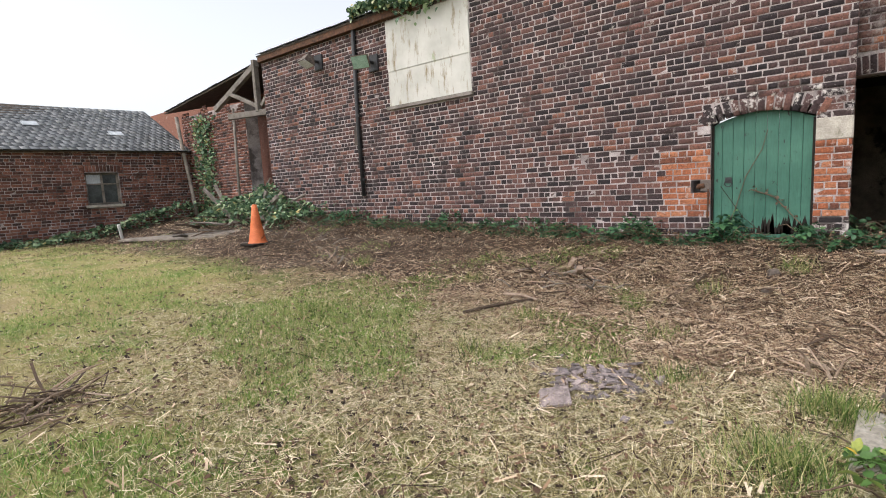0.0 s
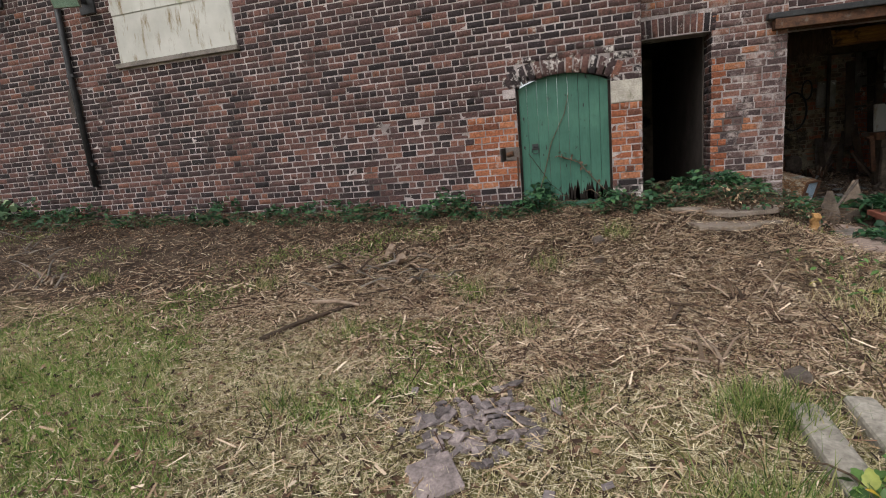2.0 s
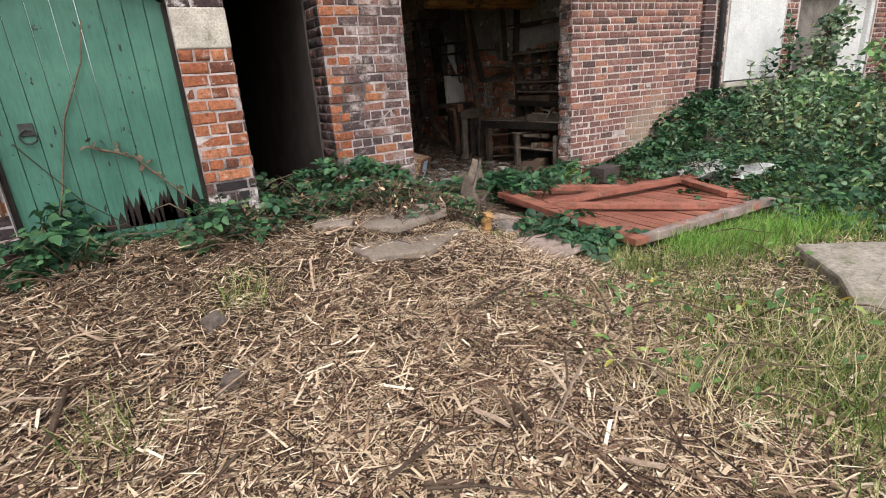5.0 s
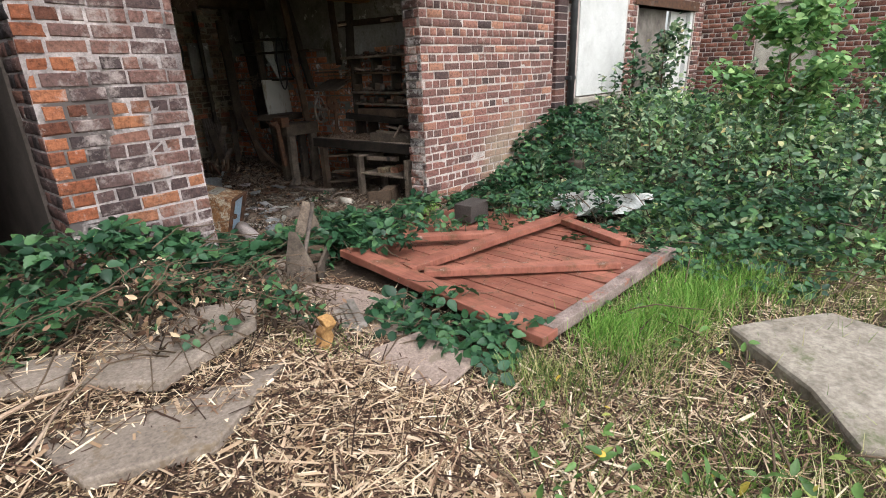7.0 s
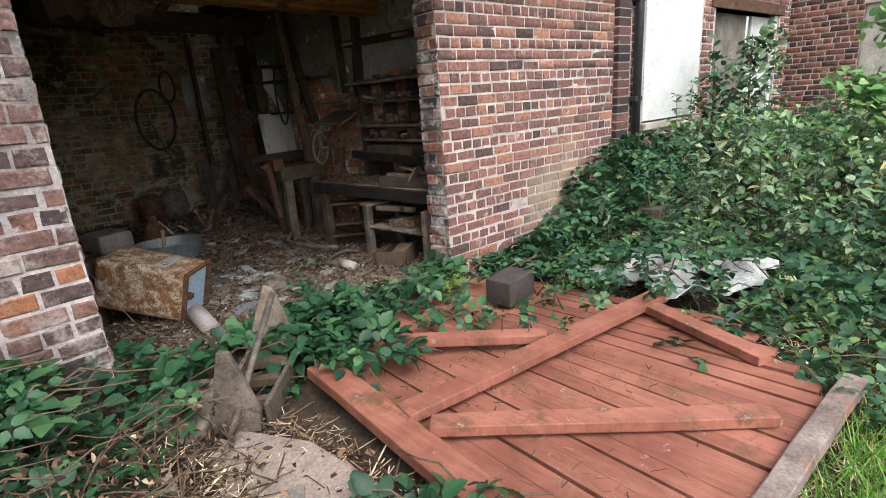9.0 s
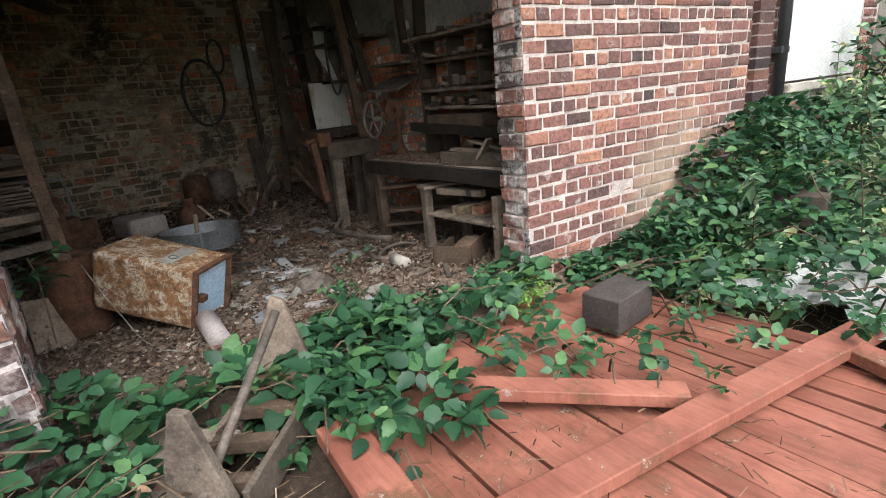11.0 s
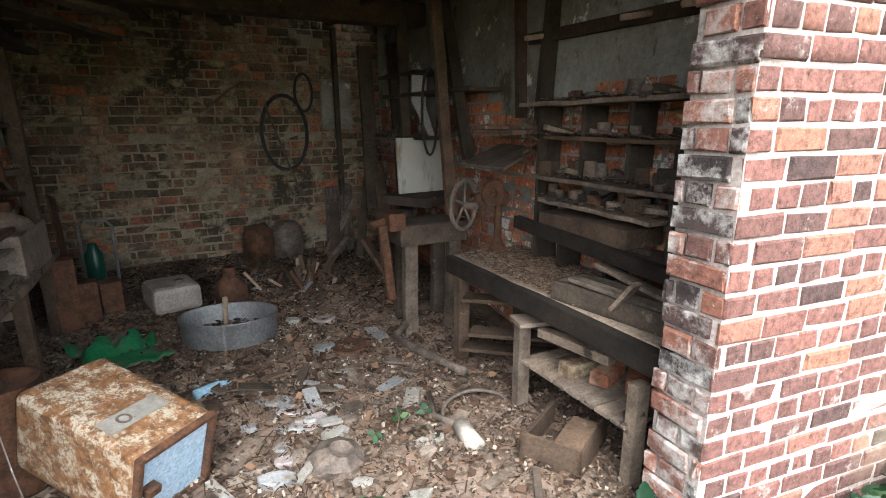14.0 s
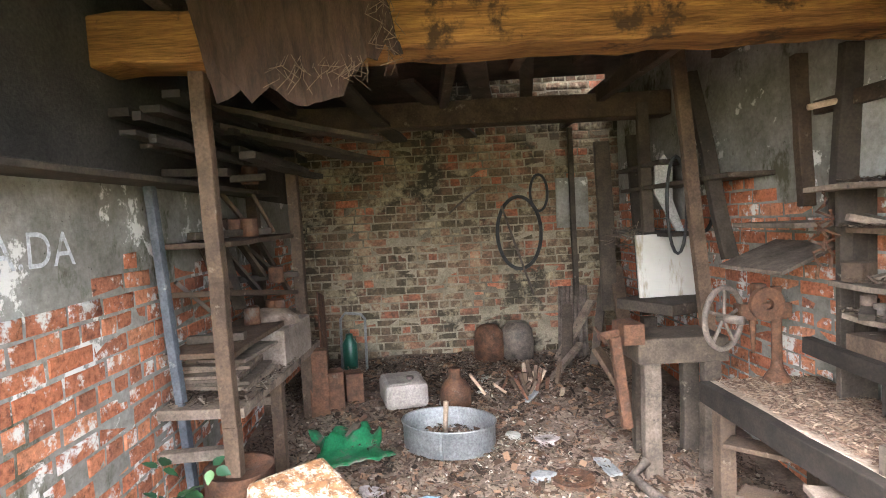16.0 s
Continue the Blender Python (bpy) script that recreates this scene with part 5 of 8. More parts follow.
for y in (2.45, 3.2, 4.1):
    part("leg", Shape().beam((3.55, y, -0.42), (3.55, y, 0.32), 0.07, 0.07, (0, 1, 0)), WOOD_BROWN, rack, bevel=0.005)
    part("cross_rail", Shape().beam((3.2, y, 0.18), (3.58, y, 0.2), 0.06, 0.05), WOOD_OLD, rack, bevel=0.004)
crate = thing("wooden_crate", "dusty crate piled with litter on the shelving table", "crate", (3.42, 3.62, 0.34), -3)
part("crate_body", Shape().box(-0.17, 0.18, -0.3, 0.3, 0.0, 0.25), plain_material("dusty_card", (0.15, 0.115, 0.09), (0.3, 0.25, 0.21), 6, 0.9), crate, bevel=0.01)
part("litter_top", Shape().lathe([(0.001, 0.36), (0.1, 0.34), (0.17, 0.29), (0.19, 0.25)], 16), DUST, crate, smooth=True)
stack = thing("stack_of_slates", "stack of thin grey slates on the shelving table", "slates", (3.36, 2.95, 0.36))
for k in range(9):
    part("slate", Shape().box(-0.16, 0.17, -0.22, 0.22, 0.004 + k * 0.022, 0.02 + k * 0.022, pose(random.uniform(-0.03, 0.03), random.uniform(-0.06, 0.06), 0, 0, 0, random.uniform(-9, 9))), WOOD_OLD, stack)
rj = random.Random(8)
for k in range(14):
    z, y = rj.choice(((1.5, 0), (1.18, 0), (0.86, 0), (0.635, 0)))[0], rj.uniform(2.7, 4.0)
    t = thing("bric_a_brac", "grimy offcut of wood lying on the shelving", "offcut", (3.4 + rj.uniform(-0.08, 0.08), y, z), rj.uniform(0, 180), "shelf clutter")
    if k % 2:
        part("wood", Shape().beam((-0.25 * rj.random() - 0.08, 0, 0.02), (0.25 * rj.random() + 0.05, 0, 0.03), 0.06, 0.04), WOOD_DARK, t, bevel=0.004)
    else:
        part("tin", Shape().lathe([(0.001, 0), (0.05, 0), (0.052, 0.005), (0.05, 0.1), (0.046, 0.11), (0.045, 0.1), (0.001, 0.1)], 14), RUST, t, smooth=True)
for k in range(9):
    a = (3.3 + rj.uniform(-0.08, 0.12), rj.uniform(2.7, 4.0), rj.choice((0.75, 0.9, 1.2)))
    t = thing("leaning_plank", "grimy plank leaning on the shelving wall", "plank", a, 0, "leaning planks")
    part("wood", Shape().beam((0.1, 0, 0.0), (-0.08, rj.uniform(-0.25, 0.25), rj.uniform(0.2, 0.45)), 0.08, 0.02), rj.choice((WOOD_DARK, WOOD_BROWN)), t)
for z, n_ in ((1.62, 8), (1.75, 6)):
    for k in range(n_):
        a = (3.25 + 0.05 * k, rj.uniform(1.9, 3.0), z + rj.uniform(-0.06, 0.06))
        t = thing("stored_pole", "dusty pole stored on the top shelf", "pole", a, 0, "stored poles")
        part("wood", Shape().beam((0, 0, 0), (rj.uniform(-0.05, 0.1), rj.uniform(0.8, 1.6), rj.uniform(-0.03, 0.08)), rj.uniform(0.03, 0.09), rj.uniform(0.02, 0.04), cuts=5, wobble=0.006), BLACKISH_WOOD, t)
rusty = thing("rusty_sheet", "rusty iron sheet standing beside the shelving", "metal sheet", (3.62, 4.5, fz(3.62, 4.5)))
part("sheet", Shape().beam((0, -0.12, 0), (-0.06, 0.1, 0.85), 0.28, 0.015, (1, 0, 0)), RUST, rusty, bevel=0.003)
chair = thing("bent_tube_chair", "bent tubular frame with a green jar inside", "frame", (3.75, 5.3, fz(3.75, 5.3)))
part("frame", Shape().tube([(-0.15, 0, 0), (-0.15, 0.05, 0.5), (-0.1, 0.05, 0.56), (0.06, 0, 0.55), (0.1, 0, 0.5), (0.1, -0.05, 0.0)], 0.014, 8), ZINC, chair, smooth=True)
jar = thing("green_jar", "dark green glass jar on the floor", "jar", (3.68, 5.33, fz(3.68, 5.33)))
part("jar", Shape().lathe([(0.001, 0), (0.07, 0.0), (0.075, 0.02), (0.075, 0.25), (0.04, 0.31), (0.035, 0.35), (0.03, 0.35)], 18), plain_material("green_glass", (0.008, 0.045, 0.03), (0.015, 0.08, 0.055), 5, 0.3), jar, smooth=True)
for x, y, l in ((3.72, 4.15, 0.3), (3.85, 4.3, 0.25), (3.62, 4.05, 0.5)):
    t = thing("iron_box", "rust-brown iron box under the shelving", "box", (x, y, fz(x, y)), 15, "iron boxes")
    part("box", Shape().box(-0.07, 0.07, -0.07, 0.07, 0, l), RUST, t, bevel=0.006)

# writing on the partition plaster
txt = bpy.data.curves.new("writing", "FONT")
txt.body = "A.DA"
txt.size = 0.18
txt.space_character = 1.02
tmp = bpy.data.objects.new("writing_curve", txt)
scene.collection.objects.link(tmp)
bpy.context.view_layer.update()
wm = bpy.data.meshes.new_from_object(tmp.evaluated_get(bpy.context.evaluated_depsgraph_get()))
bpy.data.objects.remove(tmp)
wm.materials.clear()
wm.materials.append(plain_material("chalky_white_paint", (0.45, 0.46, 0.48), (0.62, 0.63, 0.66), 12, 0.9, spots=(14, 0.56, (0.3, 0.29, 0.27))))
writing = tagged(new("painted_writing", wm), "white painted letters A.DA on the grey plaster", "writing")
writing.matrix_basis = Matrix.Translation((3.156, 1.62, 1.12)) @ Matrix.Rotation(radians(90), 4, "Z") @ Matrix.Rotation(radians(90), 4, "X")

# workbench under the right wall
bench = thing("workbench", "long dusty timber workbench with a black front beam", "workbench", (0, 0, 0))
part("bench_top", Shape().beam((6.24, 0.95, 0.27), (6.24, 2.86, 0.27), 0.58, 0.06, cuts=8, wobble=0.003), plain_material("dusty_bench", (0.2, 0.15, 0.11), (0.36, 0.29, 0.23), 8, 0.95, bump=0.8, fine=50), bench, bevel=0.006)
part("front_beam", Shape().beam((5.92, 0.9, 0.245), (5.93, 2.86, 0.245), 0.06, 0.11, cuts=8, wobble=0.004), BLACK_TAR, bench, "black tarred front beam", bevel=0.006)
for x, y in ((5.95, 2.72), (6.45, 2.75), (5.98, 1.02), (6.45, 1.02)):
    part("leg", Shape().beam((x, y, -0.42), (x, y, 0.24), 0.08, 0.08, (0, 1, 0)), WOOD_BROWN if y > 2 else WOOD_DARK, bench, bevel=0.006)
for z, y in ((0.08, 2.6), (-0.12, 2.5), (-0.26, 2.6)):
    part("lower_board", Shape().beam((5.9, y, z), (6.4, y - 0.5, z + 0.02), 0.14, 0.025), WOOD_BROWN, bench, bevel=0.004)
part("backboard", Shape().box(6.42, 6.45, 1.0, 2.75, -0.4, 0.2), WOOD_DARK, bench)
low = thing("slatted_stand", "low slatted timber stand under the workbench", "stand", (0, 0, 0))
for x, y in ((5.9, 1.95), (6.3, 1.95), (5.93, 1.15), (6.3, 1.15)):
    part("leg", Shape().beam((x, y, -0.42), (x, y, 0.12), 0.075, 0.06, (0, 1, 0)), WOOD_OLD, low, bevel=0.005)
part("top_board", Shape().beam((5.86, 1.97, 0.13), (6.35, 1.85, 0.13), 0.16, 0.025), WOOD_OLD, low, bevel=0.004)
part("top_board", Shape().beam((5.95, 1.85, 0.1), (6.02, 1.4, 0.1), 0.06, 0.05), WOOD_OLD, low, bevel=0.004)
for k in range(8):
    part("slat", Shape().box(5.88, 6.34, 1.16 + k * 0.1, 1.16 + k * 0.1 + 0.09, -0.1, -0.08), WOOD_OLD, low, bevel=0.003)
for k in range(3):
    t = thing("old_brick", "dusty brick on the slatted stand", "brick", (6.05 + 0.07 * k, 1.65 - 0.13 * k, -0.078), 20 * k, "bricks on the stand")
    part("brick", Shape().box(-0.1, 0.1, -0.05, 0.05, 0, 0.07), BRICK_IN, t, bevel=0.006)
tray = thing("timber_tray", "open timber tray of scrap on the workbench", "tray", (6.12, 1.45, 0.302), 8)
for a in ((-0.12, -0.1, -0.35, 0.35), (0.1, 0.12, -0.35, 0.35), (-0.12, 0.12, -0.36, -0.34), (-0.12, 0.12, 0.34, 0.36)):
    part("side", Shape().box(*a, 0, 0.1), WOOD_DARK, tray, bevel=0.003)
part("bottom", Shape().box(-0.12, 0.12, -0.35, 0.35, 0, 0.012), WOOD_DARK, tray)
for k, (a, b) in enumerate((((6.02, 1.72, 0.42), (6.2, 1.1, 0.36)), ((6.22, 1.75, 0.46), (6.28, 1.05, 0.34)), ((6.0, 1.4, 0.36), (6.02, 1.3, 0.5)))):
    t = thing("plank", "rough plank resting across the tray", "plank", a, 0, "planks on the bench")
    part("wood", Shape().beam((0, 0, 0), tuple(Vector(b) - Vector(a)), 0.07, 0.022), WOOD_OLD, t, bevel=0.003)
paper = thing("leaflet", "crumpled leaflet with a yellow heading on the bench", "paper", (6.38, 1.32, 0.31), 20)
part("sheet", Shape().add([(-0.09, -0.1, 0.0), (0.09, -0.11, 0.03), (0.1, 0.1, 0.09), (-0.08, 0.1, 0.05)], [(0, 1, 2, 3)]), WHITE_PAINT, paper)
part("heading", Shape().add([(-0.08, 0.03, 0.042), (0.09, 0.03, 0.076), (0.095, 0.09, 0.092), (-0.078, 0.09, 0.056)], [(0, 1, 2, 3)]), plain_material("yellow_print", (0.5, 0.45, 0.06), (0.65, 0.58, 0.1), 9, 0.7), paper, "yellow printed band")

# shelves on the right wall
sv = thing("wall_shelves", "grimy pigeon-hole shelves with clutter on the side wall", "shelves", (0, 0, 0))
for z, x0, y0, y1, m in ((1.29, 6.26, 1.0, 2.58, WOOD_OLD), (1.1, 6.32, 1.0, 2.4, WOOD_BROWN), (0.87, 6.26, 1.0, 2.42, WOOD_OLD), (0.73, 6.28, 1.5, 2.38, WOOD_OLD)):
    part("shelf", Shape().beam(((x0 + 6.54) / 2, y0, z - 0.016 + 0.012 * math.sin(z * 40)), ((x0 + 6.54) / 2, y1, z - 0.014), 6.54 - x0, 0.024, cuts=7, wobble=0.005), m, sv, bevel=0.003)
part("front_beam", Shape().beam((6.2, 0.98, 0.5), (6.2, 2.48, 0.57), 0.05, 0.075, cuts=6, wobble=0.004), BLACK_TAR, sv, "black tarred rail", bevel=0.005)
part("shelf", Shape().box(6.24, 6.54, 1.0, 2.4, 0.5, 0.52), WOOD_DARK, sv, bevel=0.004)
for y, z0, z1 in ((2.5, 0.3, 1.27), (2.1, 0.87, 1.27), (1.75, 0.87, 1.27), (1.45, 0.5, 1.1), (1.2, 0.87, 1.27), (2.25, 0.3, 0.55), (1.85, 0.3, 0.5)):
    part("divider", Shape().box(6.36, 6.53, y - 0.015, y + 0.015, z0, z1), WOOD_DARK, sv, bevel=0.003)
part("drawer", Shape().box(6.24, 6.5, 1.6, 2.3, 0.56, 0.66), WOOD_BROWN, sv, bevel=0.005)
for k in range(96):
    z = rj.choice((1.29, 1.1, 0.87, 0.87, 0.73, 0.73, 0.52))
    y = rj.uniform(1.08, 2.35)
    t = thing("shelf_clutter", "dusty tin or offcut on the wall shelves", "tin", (6.41 + rj.uniform(-0.08, 0.07), y, z - 0.004), rj.uniform(0, 180), "clutter on the wall shelves")
    h = rj.uniform(0.04, 0.11)
    r = rj.uniform(0.02, 0.045)
    if k % 3 == 0:
        part("tin", Shape().lathe([(0.001, 0), (r, 0), (r, h), (r * 0.9, h), (r * 0.9, h * 0.9), (0.001, h * 0.9)], 12), rj.choice((RUST, IRON, DUST)), t, smooth=True)
    elif k % 3 == 1:
        part("offcut", Shape().beam((-r * 2.5, 0, 0.012), (r * 2.5, 0.01, 0.02 + h * 0.3), r * 1.3, 0.03), rj.choice((WOOD_OLD, WOOD_DARK)), t, bevel=0.003)
    else:
        part("brick", Shape().box(-r, r, -r, r, 0, h), rj.choice((BRICK_IN, WOOD_BROWN, WOOD_DARK)), t, bevel=0.005)
for y, z in ((2.42, 1.18), (2.38, 1.1), (2.46, 1.05)):
    t = thing("rusty_chain", "rusty chain and hooks hanging from the shelves", "chain", (6.24, y, z), 0, "rusty chains")
    part("chain", Shape().tube([(0.02 * math.sin(k * 1.9), 0.03 * math.sin(k * 2.7), 0.08 - 0.028 * k) for k in range(10)], 0.008, 5), RUST, t)
rail = thing("peg_rail", "wooden rail with round pegs on the plastered wall", "rail", (0, 0, 0))
part("rail", Shape().beam((6.53, 1.0, 1.69), (6.53, 2.85, 1.7), 0.05, 0.07), WOOD_BROWN, rail, bevel=0.004)
for y in (2.62, 1.82, 1.46):
    part("peg", Shape().tube([(6.52, y, 1.7), (6.34, y + 0.03, 1.67)], 0.016, 8), WOOD_FRESH, rail, smooth=True)
t = thing("small_shelf", "small dusty shelf of planks on the side wall", "shelf", (0, 0, 0))
part("board", Shape().box(6.2, 6.54, 2.55, 3.05, 1.1, 1.125), WOOD_OLD, t, bevel=0.003)
part("board", Shape().add([(6.14, 2.55, 0.9), (6.12, 3.05, 0.9), (6.5, 3.15, 1.02), (6.5, 2.65, 1.02), (6.14, 2.55, 0.88), (6.12, 3.05, 0.88), (6.5, 3.15, 1.0), (6.5, 2.65, 1.0)], [(0, 1, 2, 3), (7, 6, 5, 4), (0, 4, 5, 1), (1, 5, 6, 2), (2, 6, 7, 3), (3, 7, 4, 0)]), WOOD_OLD, t, "sloping dusty board", bevel=0.003)
part("bracket", Shape().beam((6.45, 2.5, 0.5), (6.45, 2.5, 1.1), 0.06, 0.04, (0, 1, 0)), WOOD_DARK, t)
for a, b, w, m in (((6.5, 2.65, 1.15), (6.52, 2.6, 1.95), 0.12, WOOD_DARK), ((6.5, 2.9, 1.2), (6.5, 2.95, 2.0), 0.07, WOOD_BROWN), ((6.26, 3.3, -0.35), (6.1, 3.45, 2.2), 0.08, WOOD_BROWN), ((6.35, 3.35, 0.9), (6.25, 3.6, 2.1), 0.09, WOOD_DARK), ((6.3, 4.4, 0.6), (6.3, 4.5, 2.1), 0.09, WOOD_DARK), ((6.0, 5.5, 0.4), (6.0, 5.55, 2.1), 0.05, WOOD_DARK), ((6.2, 5.1, 0.3), (6.2, 5.2, 1.9), 0.14, WOOD_DARK), ((6.45, 4.8, 0.3), (6.4, 4.9, 1.9), 0.16, WOOD_DARK)):
    t = thing("upright_timber", "grimy upright timber in the shed corner", "timber", a, 0, "upright timbers")
    part("wood", Shape().beam((0, 0, 0), tuple(Vector(b) - Vector(a)), w, 0.05, (0, 1, 0), 5, 0.004), m, t, bevel=0.004)
for z, y0, y1 in ((1.42, 3.2, 4.9), (1.05, 4.0, 5.4), (1.6, 4.1, 5.0)):
    t = thing("corner_shelf", "dark plank shelf in the shed corner", "shelf", (6.4, y0, z), 0, "corner shelves")
    part("board", Shape().box(-0.14, 0.14, 0, y1 - y0, -0.03, 0.0), WOOD_DARK, t, bevel=0.004)
wb = thing("painted_board", "square chipped white panel propped on the bench", "panel", (6.34, 4.15, 0.56), 8)
part("panel", Shape().box(-0.25, 0.21, -0.012, 0.012, 0.0, 0.48, pose(0, 0, 0, -5, 0, 0)), BOARD_WHITE, wb, bevel=0.004)
pb = thing("panel_shelf", "black timber shelf carrying the white panel", "shelf", (0, 0, 0))
part("board", Shape().beam((6.05, 3.95, 0.52), (6.55, 4.2, 0.52), 0.5, 0.08), WOOD_DARK, pb, bevel=0.005)
part("leg", Shape().beam((6.15, 4.1, -0.3), (6.15, 4.1, 0.42), 0.1, 0.08, (0, 1, 0)), WOOD_DARK, pb, bevel=0.005)
seat = thing("pale_metal_guard", "tall curved pale metal guard hanging in the corner", "metal guard", (6.36, 4.3, 0))
part("guard", Shape().prism([(-0.06, 1.35), (0.0, 1.25), (0.16, 0.95), (0.19, 0.98), (0.08, 1.3), (0.09, 1.55), (0.02, 1.66), (-0.05, 1.58)], -0.015, 0.015), WHITE_PAINT, seat, bevel=0.004)
belt = thing("drive_belt", "black looped drive belt hanging in the corner", "belt", (6.4, 3.75, 1.35))
part("belt", Shape().tube([(0.1 * math.cos(a * math.pi / 10), 0.02, 0.3 * math.sin(a * math.pi / 10)) for a in range(21)], 0.014, 6), BLACK, belt, smooth=True)
belt = thing("drive_belt", "frayed dark belt hanging beside the guard", "belt", (6.3, 3.9, 1.25))
part("belt", Shape().tube([(0.07 * math.cos(a * math.pi / 10), 0.02, 0.35 * math.sin(a * math.pi / 10)) for a in range(21)], 0.012, 6), BLACK, belt, smooth=True)
nest = thing("twig_bundle", "grey tangle of twigs on a corner shelf", "twigs", (6.2, 4.5, 0.93))
ns = Shape()
for k in range(90):
    a, e = rj.uniform(0, 6.28), rj.uniform(0.02, 0.2)
    p = (e * math.cos(a), e * math.sin(a) * 0.6, rj.uniform(0, 0.16))
    ns.tube([p, (p[0] + rj.uniform(-0.1, 0.1), p[1] + rj.uniform(-0.08, 0.08), p[2] + rj.uniform(-0.03, 0.06))], 0.004, 4)
part("twig_tangle", ns, WOOD_OLD, nest)

# vice, drill and hand wheel
vb = thing("vice_stand", "heavy timber stand with a rusty vice", "stand", (0, 0, 0))
part("block", Shape().box(5.68, 6.2, 3.1, 3.45, 0.33, 0.48), WOOD_DARK, vb, bevel=0.012)
for x, y in ((5.76, 3.15), (6.1, 3.15), (5.8, 3.4), (6.1, 3.4)):
    part("leg", Shape().beam((x, y, -0.42), (x + 0.01, y, 0.34), 0.1, 0.07, (0, 1, 0), 5, 0.005), WOOD_OLD if y < 3.2 else WOOD_DARK, vb, bevel=0.008)
vice = part("vice", Shape().box(-0.06, 0.06, -0.1, 0.1, 0.0, 0.12, pose(5.64, 3.15, 0.46)).tube([(5.6, 3.15, 0.52), (5.46, 3.12, 0.5)], 0.025, 8).tube([(5.47, 3.02, 0.48), (5.47, 3.22, 0.54)], 0.01, 6), RUST, vb, "rusty iron vice", bevel=0.008)
part("vice_leg", Shape().beam((5.55, 3.12, 0.5), (5.62, 3.15, -0.05), 0.06, 0.05, (0, 1, 0)), RUST, vb, bevel=0.006)
drill = thing("pillar_drill", "rusty hand-cranked pillar drill with a spoked wheel", "pillar drill", (6.16, 2.78, 0.3))
part("column", Shape().tube([(0.1, 0, 0), (0.1, 0, 0.5)], 0.025, 10), RUST, drill, smooth=True)
part("foot", Shape().lathe([(0.001, 0), (0.07, 0), (0.06, 0.03), (0.03, 0.08), (0.026, 0.12)], 14, pose(0.1, 0, 0)), RUST, drill, smooth=True)
part("head", Shape().box(-0.1, 0.16, -0.04, 0.04, 0.34, 0.42).box(-0.02, 0.04, -0.03, 0.03, 0.42, 0.52), RUST, drill, bevel=0.01)
part("chuck", Shape().tube([(-0.02, 0, 0.34), (-0.02, 0, 0.16)], 0.018, 8, 0.008), RUST, drill, smooth=True)
part("gear", Shape().lathe([(0.03, -0.015), (0.085, -0.015), (0.085, 0.015), (0.03, 0.015)], 22, pose(0.02, -0.05, 0.42, 90, 0, 0), True), RUST, drill)
wm_ = pose(-0.2, -0.06, 0.36, 90, 0, 30)
wheel = part("wheel", Shape().lathe([(0.155 + 0.014 * math.cos(a * math.pi / 4), 0.014 * math.sin(a * math.pi / 4)) for a in range(8)], 36, wm_, True), IRON, drill, "dusty spoked hand wheel", smooth=True)
for k in range(5):
    a = 2 * math.pi * k / 5
    part("spoke", Shape().tube([tuple(wm_ @ Vector((0.02 * math.cos(a), 0.02 * math.sin(a), 0))), tuple(wm_ @ Vector((0.15 * math.cos(a + 0.25), 0.15 * math.sin(a + 0.25), 0)))], 0.009, 6), IRON, wheel)
part("hub", Shape().tube([tuple(wm_ @ Vector((0, 0, -0.03))), tuple(wm_ @ Vector((0, 0, 0.1)))], 0.022, 8), IRON, wheel, smooth=True)

# on the back wall
def hoop(name, label, at, rx, rz, r):
    t = thing(name, label, "hoop", at)
    part("hoop", Shape().tube([(rx * math.cos(a * math.pi / 14), 0, rz * math.sin(a * math.pi / 14)) for a in range(29)], r, 8), BLACK, t, smooth=True)
    return t


hoop("iron_hoop", "large bent black iron hoop hung on the back wall", (5.48, 5.71, 1.06), 0.23, 0.38, 0.02)
hoop("iron_hoop", "small black iron hoop hung on the back wall", (5.7, 5.71, 1.47), 0.09, 0.19, 0.015)
stick("iron_rod", "thin iron rod leaning on the back wall", "rod", [(5.3, 5.69, 1.35), (5.6, 5.68, 0.4)], 0.012, 0.012, IRON)
stick("iron_rod", "bent iron rod on the back wall", "rod", [(4.75, 5.7, 1.3), (5.0, 5.69, 1.5), (5.1, 5.69, 1.55)], 0.012, 0.012, IRON)
t = thing("wall_board", "grey board fixed to the back wall", "board", (6.05, 5.71, 1.35), kind="structure")
part("board", Shape().box(-0.17, 0.16, -0.015, 0.02, -0.26, 0.26), PLASTER, t, bevel=0.004)
cs = thing("corrugated_sheet", "rusting corrugated sheet leaning at the back wall", "metal sheet", (5.9, 5.45, fz(5.9, 5.45)))
v, f = [], []
for i in range(31):
    for z, y in ((0, -0.12), (0.7, 0.2)):
        v.append((-0.15 + 0.01 * i + 0.1 * (z > 0), y + 0.012 * math.sin(i * 1.6), z))
for i in range(30):
    f.append((2 * i, 2 * i + 2, 2 * i + 3, 2 * i + 1))
ob = part("sheet", Shape().add(v, f), IRON, cs)
mod = ob.modifiers.new("thick", "SOLIDIFY")
mod.thickness = 0.004
